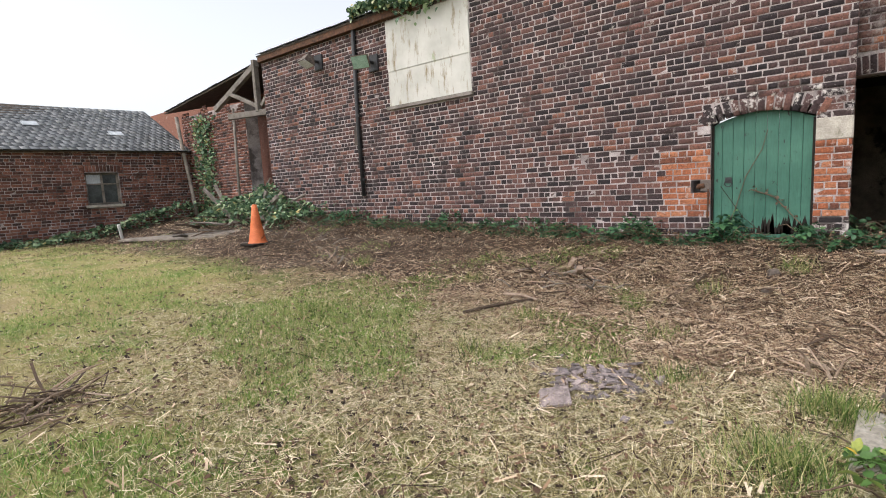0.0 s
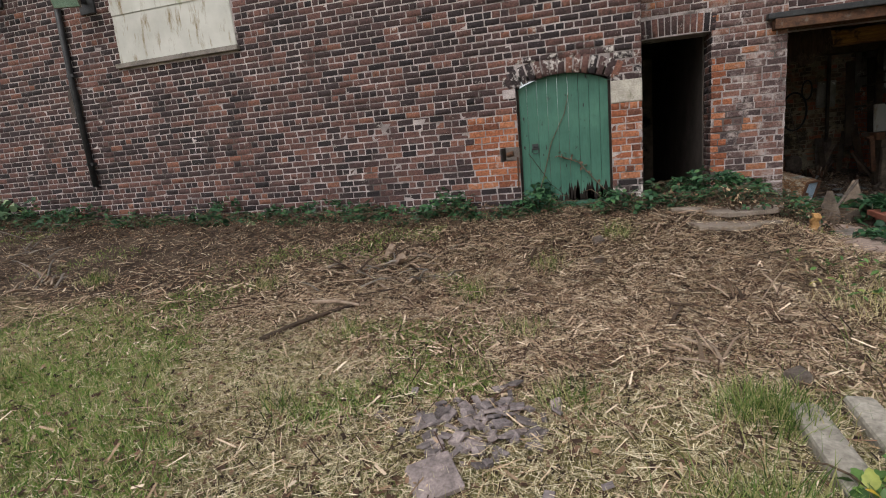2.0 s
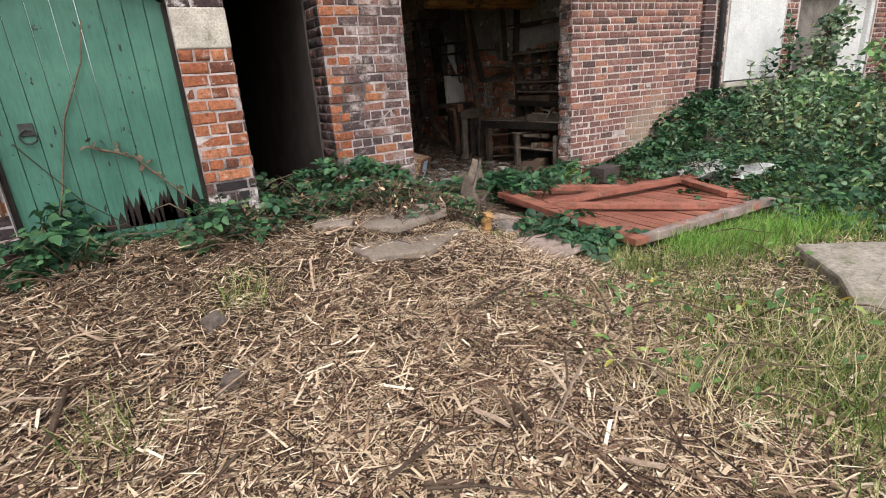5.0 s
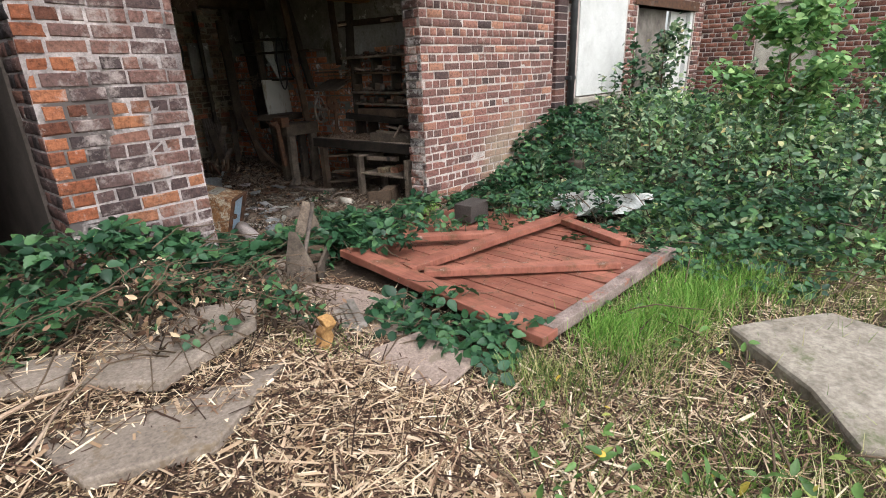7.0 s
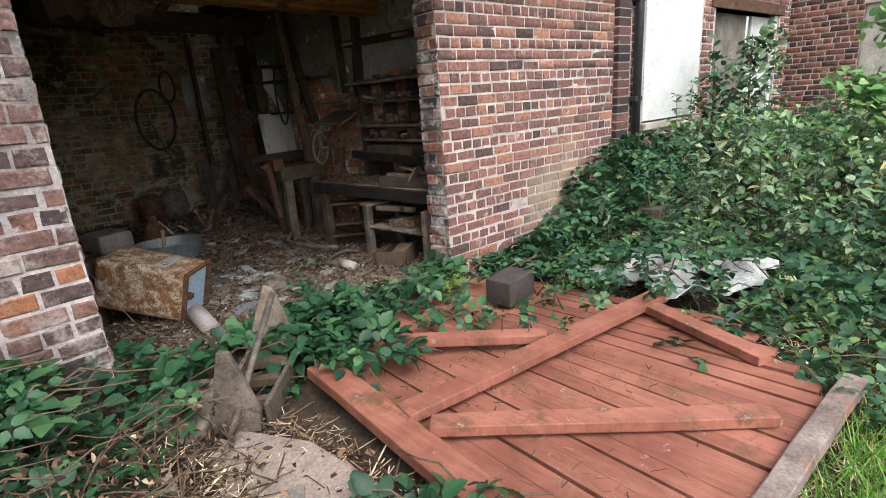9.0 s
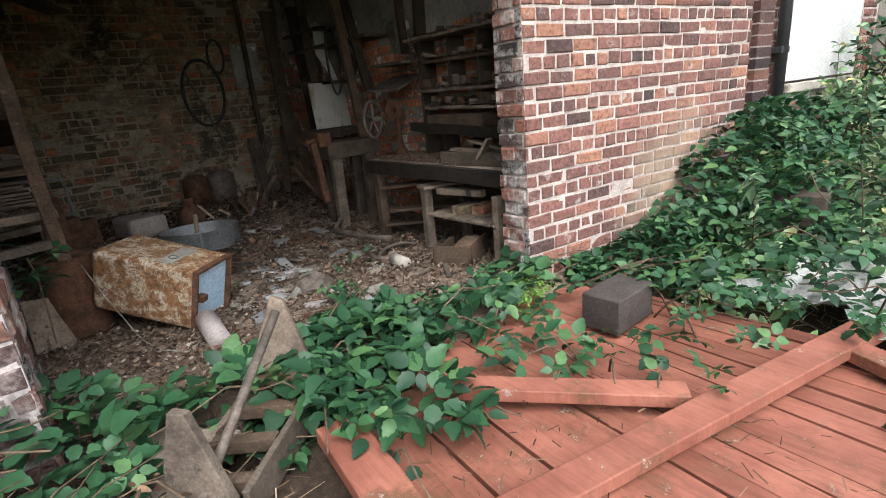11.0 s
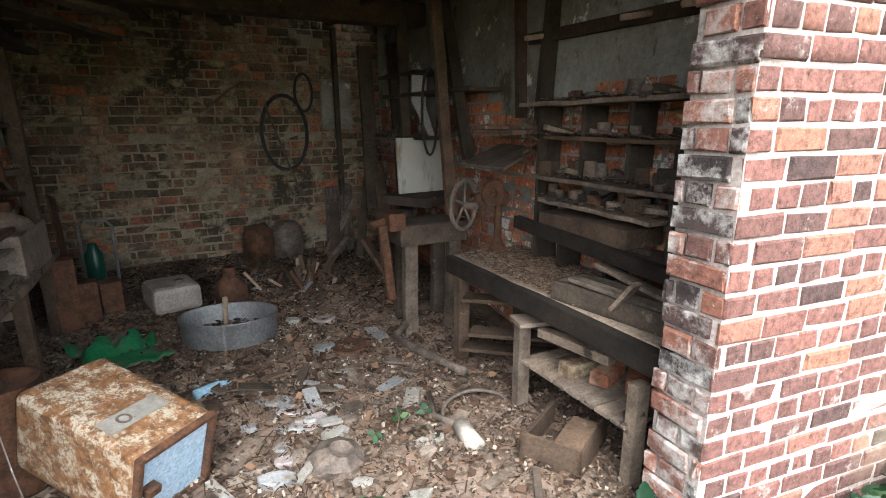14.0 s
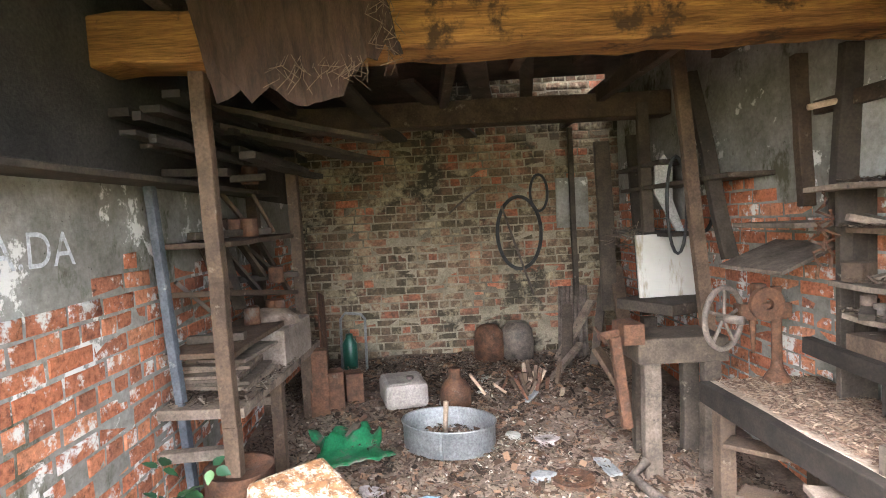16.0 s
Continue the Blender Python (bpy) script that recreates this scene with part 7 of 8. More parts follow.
bramble("bramble_patch", "bramble sprays creeping over the flagstones beside the gate", mound(110, 3.45, 4.0, -1.75, -0.75, lambda x, y: 0.1 + 0.14 * lump(x, y, 3.4), 123, 0.9, -0.37), 0.085, LEAF, SPRAY5, 123, 90, 10, 0.4)
bramble("bramble_sprig", "young bramble sprig lying on the gate boards", mound(22, 4.75, 5.2, -0.3, 0.15, lambda x, y: 0.07, 124, 0.9, -0.29), 0.075, LEAF, SPRAY5, 124, 20, 3, 0.3)
bramble("bramble_sprig", "bramble sprig over the gate braces", mound(26, 5.1, 5.75, -0.75, -0.2, lambda x, y: 0.06 + 0.05 * lump(x, y, 5.0), 125, 0.9, -0.26), 0.06, LEAF, SPRAY5, 125, 22, 4, 0.3)


def open_at(x, y):
    """The clearing where the torn sheet lies."""
    return float(smooth(0.35, 0.75, math.hypot((x - 6.6) * 0.75, y + 0.85)))


# right of the timber block, against the red brick front
def right_top(x, y):
    line = 0.74 - 0.09 * (x - 5.8)
    if y > line - 0.02:
        return 0.0
    h = 0.12 + 0.75 * float(smooth(6.2, 8.0, x)) * float(smooth(-0.7, 0.1, y)) + 0.3 * lump(x, y, 1.7)
    return h * float(smooth(-1.5, -0.4, y + 0.3 * math.sin(2 * x)) * smooth(5.95, 6.5, x + 0.4 * y)) * open_at(x, y)


bramble("bramble_thicket", "thick brambles heaped against the red brick front", mound(2300, 5.6, 8.9, -1.0, 0.7, right_top, 26), 0.085, LEAF, SPRAY3, 26, 300, 40, 0.8)
bramble("bramble_patch", "bramble sprays over the edge of the fallen gate", mound(90, 5.75, 6.4, -1.2, 0.1, lambda x, y: 0.12 + 0.1 * lump(x, y, 3), 27, 0.9, -0.27), 0.07, LEAF, SPRAY5, 27, 60, 8, 0.4)


# thicket filling the far corner
def thicket_top(x, y):
    far = float(smooth(6.2, 9.4, x + 0.25 * y + 0.4))
    h = (0.12 + 0.8 * far + 0.45 * lump(x, y, 0.8, 2.0) * (0.4 + far) + 0.2 * lump(x, y, 2.6))
    h *= 0.55 + 0.45 * float(smooth(-0.25, 0.15, lump(x, y, 0.9, 9.0)))
    return max(0.0, h) * float(smooth(0.0, 0.8, x - 5.4 - 0.25 * max(0, -y - 1.2))) * open_at(x, y)


th = thing("thicket", "dense green thicket of weeds and brambles by the far wall", "thicket")
tp_ = mound(30000, 5.6, 13.1, -5.5, 0.3, thicket_top, 30, 0.7)
leaves(th, "leaves", tp_[: len(tp_) // 2], 0.075, LEAF_DARK, BROAD, 1.0, 31)
leaves(th, "narrow_leaves", tp_[len(tp_) // 2:], 0.085, LEAF_LIGHT, NARROW, 1.1, 32)
canes(th, tp_, 160, 0.9, 0.006, 33)
wh = thing("willowherb", "tall thin weed stems with narrow leaves", "weeds")
rng3 = np.random.default_rng(40)
ws, wp = Shape(), []
for k in range(150):
    x, y = rng3.uniform(6.6, 12.5), rng3.uniform(-4.5, 0.2)
    z = float(ground_z(x, y))
    h = rng3.uniform(0.7, 1.5) * (0.6 + 0.4 * float(smooth(6, 9, x)))
    dx, dy = rng3.normal(0, 0.12, 2)
    ws.tube([(x, y, z), (x + dx * 0.4, y + dy * 0.4, z + h * 0.6), (x + dx, y + dy, z + h)], 0.005, 4, 0.002)
    for q in np.linspace(0.35, 1, 14):
        wp.append((x + dx * q * q, y + dy * q * q, z + h * q))
tagged(part("stem_tangle", ws, CANE, wh), kind="stuff")
leaves(wh, "leaves", np.repeat(np.array(wp), 3, 0), 0.085, LEAF_DARK, NARROW, 0.9, 41)


def sapling(at, h, seed, material, label, size=0.09, n=1500, width=0.5):
    t = thing("sapling", label, "sapling", (at[0], at[1], 0))
    rng = np.random.default_rng(seed)
    z = float(ground_z(*at))
    tk = Shape().tube([(0, 0, z), (0.03, 0.02, z + h * 0.5), (0.0, 0.05, z + h)], 0.025, 8, 0.006)
    part("trunk", tk, CANE, t, smooth=True)
    limbs, pts = Shape(), []
    for k in range(22):
        q = rng.uniform(0.25, 0.98)
        a = rng.uniform(0, 6.28)
        l = width * (1.1 - 0.7 * q) * rng.uniform(0.6, 1.3)
        p0 = np.array((0.02, 0.03, z + h * q))
        p1 = p0 + np.array((l * math.cos(a), l * math.sin(a), l * 0.6))
        limbs.tube([tuple(p0), tuple((p0 + p1) / 2 + np.array((0, 0, 0.03))), tuple(p1)], 0.008, 5, 0.003)
        m = n // 22
        u = rng.uniform(0.25, 1.05, m)[:, None]
        pts.append(p0 + (p1 - p0) * u + rng.normal(0, 0.07, (m, 3)))
    tagged(part("limbs", limbs, CANE, t, smooth=True), kind="stuff")
    leaves(t, "crown", np.concatenate(pts), size, material, BROAD, 0.9, seed + 1)


sapling((9.5, -2.0), 2.05, 50, LEAF_LIGHT, "bright green young tree above the thicket", 0.1, 1900, 0.85)
sapling((11.2, -3.2), 1.9, 52, LEAF_LIGHT, "light green young tree in the corner", 0.1, 1600, 0.9)
sapling((10.4, -0.2), 2.0, 54, LEAF_DARK, "thin dark sapling before the old doorway", 0.08, 700, 0.55)
sapling((9.7, 0.0), 1.8, 56, LEAF, "thin leafy shoot before the white boarding", 0.08, 260, 0.35)

# ivy over the eaves, and on the ruined bay
iv = thing("ivy", "dark ivy hanging over the eaves above the boarded window", "ivy")
rng4 = np.random.default_rng(60)
n = 1500
x = rng4.uniform(-6.9, -3.6, n)
z = 4.72 - np.abs(rng4.normal(0, 0.13, n)) * (1 + 0.8 * np.sin(x * 2.2)) + 0.1 * rng4.random(n)
leaves(iv, "leaves", np.stack([x, -0.16 + rng4.normal(0, 0.07, n), z], -1), 0.09, LEAF_DARK, BROAD, 1.2, 61)
iv = thing("ivy_mound", "ivy and weeds over the rubble of the ruined bay", "ivy")
leaves(iv, "leaves", mound(2600, -12.8, -8.6, -1.4, 0.5, lambda x, y: max(0, 0.75 - 0.28 * abs(x + 10.6)) * (0.8 + 0.6 * lump(x, y, 1.5)) + 0.12, 62), 0.11, LEAF_DARK, BROAD, 1.0, 63)
iv = thing("ivy", "ivy climbing the corner of the outbuilding", "ivy")
n = 1000
z = rng4.uniform(0.2, 3.6, n)
leaves(iv, "leaves", np.stack([rng4.normal(-14.9, 0.35, n), 0.42 - 0.1 * rng4.random(n), z], -1), 0.11, LEAF_DARK, BROAD, 1.2, 65)
iv = thing("weed_strip", "weeds along the foot of the outbuilding wall", "weeds")
leaves(iv, "leaves", mound(1600, -16.0, -15.2, -6.4, 0.3, lambda x, y: max(0.0, 0.12 + 0.35 * smooth(-4.5, 0.0, y) + 0.35 * lump(x, y, 1.1, 7)), 66), 0.1, LEAF_DARK, BROAD, 1.0, 67)
sapling((-15.75, -5.4), 0.8, 70, LEAF, "small bush by the outbuilding doorway", 0.08, 300, 0.35)

# dead bramble stems on the green door
ds = thing("dry_bramble", "dry bramble stem trailing over the green door", "bramble stem")
part("stem", Shape().tube([(0.18, -0.12, 0.1), (0.3, 0.05, 0.45), (0.42, 0.06, 0.9), (0.6, 0.06, 1.25), (0.66, 0.06, 1.5)], 0.008, 6, 0.004), CANE, ds, smooth=True)
part("stem", Shape().tube([(0.12, 0.06, 0.78), (0.4, 0.04, 0.35), (0.75, -0.1, 0.05), (0.95, -0.25, -0.02)], 0.004, 6, 0.003), STRAW, ds, smooth=True)
part("stem", Shape().tube([(0.5, 0.05, 0.72), (0.75, 0.05, 0.62), (1.0, 0.02, 0.32), (1.2, -0.1, 0.1)], 0.009, 6, 0.005), CANE, ds, smooth=True)
leaves(ds, "leaves", np.array([(0.5 + 0.5 * q, 0.04, 0.72 - 0.4 * q * q + 0.03 * math.sin(40 * q)) for q in np.linspace(0, 1, 26)]), 0.045, CANE, BROAD, 1.2, 71)
leaves(ds, "green_leaves", np.array([(0.2 + 0.25 * random.random(), 0.03, 0.1 + 0.35 * random.random()) for q in range(22)]), 0.07, LEAF, SPRAY3, 0.9, 72)

# sprigs inside
for k, (x, y, z, n, s) in enumerate(((3.3, 2.0, 0.0, 14, 0.08), (4.75, 1.3, -0.36, 16, 0.06), (5.1, 1.95, -0.38, 5, 0.05))):
    t = thing("bramble_sprig", "young bramble sprig growing from the shed floor", "bramble", (0, 0, 0), 0, "bramble sprigs")
    leaves(t, "leaves", np.stack([rng4.normal(x, 0.07, n), rng4.normal(y, 0.07, n), z + rng4.uniform(0.04, 0.28 if k < 1 else 0.16, n)], -1), s, LEAF, SPRAY3, 0.8, 80 + k)
    part("stem", Shape().tube([(x, y, z - 0.3 if k == 0 else z), (x + 0.02, y, z + 0.1), (x, y + 0.03, z + 0.2)], 0.004, 5), CANE, t)
BRIGHT = leaf_material("bright_herb_leaf", [(0.0, (0.1, 0.2, 0.04)), (1.0, (0.22, 0.36, 0.09))])
t = thing("herb_clump", "bright green small-leaved herb beside the jamb", "herb")
leaves(t, "leaves", mound(260, 5.3, 5.58, 0.38, 0.66, lambda x, y: 0.13 + 0.06 * lump(x, y, 6), 90, 0.7, -0.38), 0.024, BRIGHT, SPRAY3, 0.8, 91)

# ---- grass, straw and litter ----
BLADE = np.array([(-0.5, 0, 0), (0.5, 0, 0), (-0.4, 0.12, 0.55), (0.4, 0.12, 0.55), (-0.08, 0.42, 0.95), (0.08, 0.42, 0.95)])
BLADE_F = np.array([(0, 1, 3, 2), (2, 3, 5, 4)])
STRIP = np.array([(-0.5, -0.5, 0), (0.5, -0.5, 0), (0.5, 0.5, 0), (-0.5, 0.5, 0)])
STRIP_F = np.array([(0, 1, 2, 3)])


def green(x, y):
    """How grassy the yard is at a place: 0 straw, 1 lush."""
    a = np.array([noise.noise(Vector((p * 0.55 + 4, q * 0.55, 1.7))) + 0.5 * noise.noise(Vector((p * 1.6, q * 1.6, 5.0))) for p, q in zip(x, y)])
    left = smooth(-2.6, -4.2, y) * smooth(1.6, -0.6, x)
    right = smooth(2.7, 3.8, x - 0.35 * (y + 2)) * smooth(0.2, -0.8, y)
    far_lawn = smooth(-7, -10, x) * smooth(-2.5, -4, y)
    return np.clip(0.46 + a * 2.2 - 0.5 * (1 - lawn(x, y)) + 0.2 * left + 0.3 * right + 0.5 * far_lawn - 0.25, 0, 1)


def yard_points(n, seed):
    rng = np.random.default_rng(seed)
    k = n // 3
    x = np.concatenate([rng.uniform(-15.5, 7.0, n - 2 * k), rng.normal(1.2, 2.2, k), rng.normal(-0.8, 2.2, k)])
    y = np.concatenate([rng.uniform(-9.5, -0.05, n - 2 * k), rng.normal(-2.6, 1.4, k), rng.normal(-5.2, 1.3, k)])
    ok = (y < np.where(x < 1.5, -0.02, 0.5)) & (x > -15.9) & (y > -9.8) & (x < 7.5)
    on_gate = (x > 3.95) & (x < 5.4) & (y > -1.75) & (y < 0.2)
    ok &= ~on_gate
    return x[ok], y[ok], rng


def lawn(x, y):
    """0 on the brown litter by the wall, 1 on the mown grass out in the yard."""
    wave = 0.5 * np.sin(1.1 * x + 0.7) + 0.35 * np.sin(2.7 * x + 1.9)
    return smooth(-2.9, -4.6, y + wave * 0.6)


def blades(n, seed, lo, hi, width, want, material, name, label, stretch=1.0):
    x, y, rng = yard_points(n, seed)
    keep = rng.uniform(0, 1, len(x)) < want(x, y)
    x, y = x[keep], y[keep]
    m = len(x)
    fr = turns(m, 0.75, rng)
    l = rng.uniform(lo, hi, m) * (0.6 + 0.8 * rng.random(m))
    sc = np.stack([np.full(m, width), l, l], -1)
    v, f = strew(BLADE, BLADE_F, fr * sc[:, None, :], np.stack([x, y, ground_z(x, y) - 0.005], -1))
    ob = new(name, fast_mesh(name, v, f, material))
    return tagged(ob, label, "grass", kind="stuff")


GRASS_GREEN = leaf_material("green_grass", [(0.0, (0.05, 0.12, 0.018)), (0.4, (0.16, 0.29, 0.055)), (0.75, (0.3, 0.42, 0.11)), (1.0, (0.55, 0.52, 0.25))], 0.3, 0.6)
GRASS_MIXED = leaf_material("mixed_grass", [(0.0, (0.03, 0.07, 0.014)), (0.35, (0.11, 0.19, 0.04)), (0.65, (0.27, 0.32, 0.1)), (1.0, (0.56, 0.49, 0.26))], 0.3, 0.65)
GRASS_PALE = leaf_material("bleached_grass", [(0.0, (0.2, 0.18, 0.08)), (0.4, (0.5, 0.44, 0.22)), (1.0, (0.8, 0.72, 0.48))], 0.3, 0.7)
blades(330000, 100, 0.025, 0.075, 0.005, lambda x, y: smooth(0.22, 0.62, green(x, y)), GRASS_GREEN, "grass", "short green grass in patches across the yard")
blades(220000, 101, 0.025, 0.07, 0.0035, lambda x, y: 0.08 + 0.75 * lawn(x, y), GRASS_PALE, "dry_grass", "bleached dry grass across the yard")


def tufts(name, label, centres, n, lo, hi, width, material, seed, spread=0.16):
    rng = np.random.default_rng(seed)
    c = np.array(centres)[rng.integers(0, len(centres), n)]
    p = c[:, :2] + rng.normal(0, spread, (n, 2)) * (c[:, 2:] if c.shape[1] > 2 else 1)
    fr = turns(n, 0.5, rng)
    l = rng.uniform(lo, hi, n)
    sc = np.stack([np.full(n, width), l, l], -1)
    v, f = strew(BLADE, BLADE_F, fr * sc[:, None, :], np.stack([p[:, 0], p[:, 1], ground_z(p[:, 0], p[:, 1]) - 0.01], -1))
    return tagged(new(name, fast_mesh(name, v, f, material)), label, "grass", kind="stuff")


tufts("tall_grass", "tall green grass tufts beside the gate and slab", [(5.3, -2.3, 2.2), (4.6, -2.2, 1.5), (5.6, -2.9, 2.0), (4.1, -2.2, 1.2), (6.2, -2.6, 3.0), (3.7, -1.9, 0.8), (5.5, -4.0, 3.0), (4.3, -4.2, 3), (3.4, -2.6, 2.0)], 6000, 0.06, 0.2, 0.005, GRASS_MIXED, 110)
tufts("tall_grass", "tall mixed grass tufts beside the concrete kerbs", [(1.5, -4.45, 0.7), (2.6, -5.0, 2.0), (1.3, -5.2, 0.9), (2.7, -4.0, 1.5), (3.1, -3.4, 1.6)], 4200, 0.07, 0.21, 0.0045, GRASS_MIXED, 111)
tufts("tall_grass", "dry seeding grass in the long grass", [(3.4, -3.3, 1.2), (2.6, -3.1, 1.0), (2.3, -5.0, 1.2), (1.0, -5.9, 1.6)], 900, 0.12, 0.3, 0.004, GRASS_PALE, 114)
tufts("grass_tuft", "single green grass tufts in the straw", [(-2.35, -2.5), (-0.95, -3.6), (-0.2, -2.6), (-3.0, -4.6), (0.6, -4.4), (-0.9, -4.6), (-4.5, -2.5), (0.3, -3.4), (-2.0, -5.4), (-5.5, -4), (0.4, -2.0), (1.1, -1.3)], 1900, 0.05, 0.2, 0.005, GRASS_MIXED, 112, 0.09)


def litter(n, seed, want, lo, hi, wlo, whi, material, name, label, lift=0.03, tilt=0.22, points=None, height=ground_z):
    if points is None:
        x, y, rng = yard_points(n, seed)
    else:
        rng = np.random.default_rng(seed)
        x, y = rng.uniform(points[0], points[1], n), rng.uniform(points[2], points[3], n)
    keep = rng.uniform(0, 1, len(x)) < want(x, y)
    x, y = x[keep], y[keep]
    m = len(x)
    sc = np.stack([rng.uniform(wlo, whi, m), rng.uniform(lo, hi, m), np.ones(m)], -1)
    v, f = strew(STRIP, STRIP_F, turns(m, tilt, rng) * sc[:, None, :], np.stack([x, y, height(x, y) + 0.006 + lift * rng.random(m)], -1))
    return tagged(new(name, fast_mesh(name, v, f, material)), label, "litter", kind="stuff")


STEM = leaf_material("dead_stems", [(0.0, (0.02, 0.011, 0.008)), (0.4, (0.08, 0.043, 0.03)), (0.7, (0.24, 0.145, 0.095)), (1.0, (0.68, 0.53, 0.38))], 0.05, 0.85)
HAY = leaf_material("fine_hay", [(0.0, (0.05, 0.04, 0.018)), (0.35, (0.2, 0.165, 0.085)), (0.6, (0.52, 0.44, 0.28)), (1.0, (0.85, 0.76, 0.56))], 0.1, 0.8)
CHIP = leaf_material("wood_chips", [(0.0, (0.25, 0.16, 0.095)), (0.5, (0.5, 0.37, 0.26)), (1.0, (0.8, 0.67, 0.52))], 0.05, 0.8)
litter(300000, 120, lambda x, y: (0.95 - 0.8 * smooth(0.3, 0.8, green(x, y))) * (1 - 0.9 * lawn(x, y)), 0.03, 0.15, 0.002, 0.0062, STRAW, "straw", "cut straw and dry stalks strewn over the yard", 0.04, 0.28)
litter(210000, 133, lambda x, y: (0.9 - 0.6 * smooth(0.3, 0.8, green(x, y))) * lawn(x, y), 0.03, 0.12, 0.0018, 0.0046, HAY, "hay", "fine dry hay lying on the mown grass", 0.03, 0.25)
litter(60000, 132, lambda x, y: (0.03 + 0.97 * (1 - lawn(x, y))) * smooth(4.6, 3.2, x), 0.06, 0.28, 0.003, 0.008, STEM, "brown_stems", "reddish brown cut stems strewn below the wall", 0.05, 0.25)
litter(19000, 121, lambda x, y: (0.06 + 0.94 * (1 - lawn(x, y))) * smooth(4.5, 3.0, x), 0.04, 0.14, 0.006, 0.015, CHIP, "wood_chips", "pale chips of split wood on the ground", 0.05, 0.4)
DEAD = leaf_material("dead_leaf", [(0.0, (0.02, 0.013, 0.009)), (0.6, (0.085, 0.047, 0.03)), (1.0, (0.28, 0.17, 0.11))], 0.1, 0.8)
litter(90000, 122, lambda x, y: (0.18 + 0.82 * smooth(-2.9, -0.8, y + 0.25 * (-x - 0.5))) * smooth(5, 3, x), 0.02, 0.05, 0.012, 0.03, DEAD, "dead_leaves", "brown dead leaves along the wall", 0.03, 0.5)
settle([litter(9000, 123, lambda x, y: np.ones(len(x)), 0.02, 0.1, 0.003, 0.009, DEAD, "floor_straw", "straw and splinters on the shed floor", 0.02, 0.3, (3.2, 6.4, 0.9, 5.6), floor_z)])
CHAFF = leaf_material("bench_chaff", [(0.0, (0.06, 0.035, 0.025)), (0.6, (0.2, 0.13, 0.09)), (1.0, (0.42, 0.33, 0.25))], 0.0, 0.9)
FLAKE = leaf_material("lime_flakes", [(0.0, (0.25, 0.21, 0.17)), (1.0, (0.62, 0.58, 0.52))], 0.0, 0.95)
GRIT = leaf_material("floor_grit", [(0.0, (0.025, 0.018, 0.014)), (0.6, (0.12, 0.086, 0.064)), (0.9, (0.24, 0.185, 0.145)), (1.0, (0.36, 0.32, 0.27))], 0.0, 0.95)
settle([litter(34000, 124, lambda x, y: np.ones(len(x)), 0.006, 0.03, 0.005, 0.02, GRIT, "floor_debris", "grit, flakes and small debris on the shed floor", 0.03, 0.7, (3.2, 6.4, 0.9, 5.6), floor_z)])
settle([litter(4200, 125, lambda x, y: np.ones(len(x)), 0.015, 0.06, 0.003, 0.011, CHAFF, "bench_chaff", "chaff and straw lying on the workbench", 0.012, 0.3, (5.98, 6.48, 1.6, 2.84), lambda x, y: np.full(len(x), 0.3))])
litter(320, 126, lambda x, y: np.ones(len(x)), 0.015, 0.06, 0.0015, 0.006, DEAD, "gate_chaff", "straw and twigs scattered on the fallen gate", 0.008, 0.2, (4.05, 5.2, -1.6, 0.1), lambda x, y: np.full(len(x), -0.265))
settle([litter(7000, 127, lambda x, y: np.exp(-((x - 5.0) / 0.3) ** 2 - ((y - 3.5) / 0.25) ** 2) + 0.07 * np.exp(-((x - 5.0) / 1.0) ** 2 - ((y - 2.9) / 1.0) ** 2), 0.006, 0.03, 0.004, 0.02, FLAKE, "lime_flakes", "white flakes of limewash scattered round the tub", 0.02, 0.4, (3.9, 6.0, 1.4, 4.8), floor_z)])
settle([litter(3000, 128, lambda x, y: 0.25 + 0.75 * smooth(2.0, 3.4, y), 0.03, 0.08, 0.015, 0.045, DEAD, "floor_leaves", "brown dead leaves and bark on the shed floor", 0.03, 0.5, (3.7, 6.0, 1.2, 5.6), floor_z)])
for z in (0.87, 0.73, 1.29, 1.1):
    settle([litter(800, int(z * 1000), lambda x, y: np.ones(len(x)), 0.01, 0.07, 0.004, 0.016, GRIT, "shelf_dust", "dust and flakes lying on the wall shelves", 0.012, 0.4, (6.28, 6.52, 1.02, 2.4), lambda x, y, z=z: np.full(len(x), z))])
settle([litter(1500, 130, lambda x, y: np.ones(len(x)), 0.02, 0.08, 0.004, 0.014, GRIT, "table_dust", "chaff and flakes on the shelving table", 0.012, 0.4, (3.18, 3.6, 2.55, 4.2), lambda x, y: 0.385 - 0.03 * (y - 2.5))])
litter(1500, 131, lambda x, y: np.ones(len(x)), 0.02, 0.1, 0.004, 0.02, DEAD, "flag_litter", "dead leaves and chaff on the flagstones", 0.012, 0.3, (3.05, 3.85, -1.5, 0.0), lambda x, y: np.full(len(x), -0.36))
bramble("bramble_patch", "weeds and brambles beyond the end of the fallen gate", mound(900, 5.35, 7.6, -2.9, -1.1, lambda x, y: (0.12 + 0.14 * (x - 5.3) + 0.26 * lump(x, y, 2.2)) * open_at(x, y), 28), 0.07, LEAF, SPRAY3, 28, 120, 30, 0.6)
LUSH = leaf_material("lush_grass", [(0.0, (0.07, 0.18, 0.025)), (0.6, (0.2, 0.42, 0.07)), (1.0, (0.42, 0.58, 0.18))], 0.35, 0.5)
tufts("tall_grass", "bright green grass along the end of the gate", [(4.7, -2.15, 0.9), (5.1, -2.2, 0.9), (5.5, -2.35, 1.2), (4.3, -2.0, 0.7)], 3600, 0.06, 0.22, 0.006, LUSH, 113)
dead = thing("dead_bramble_tangle", "dry brown bramble stems and withered leaves by the doorway", "bramble")
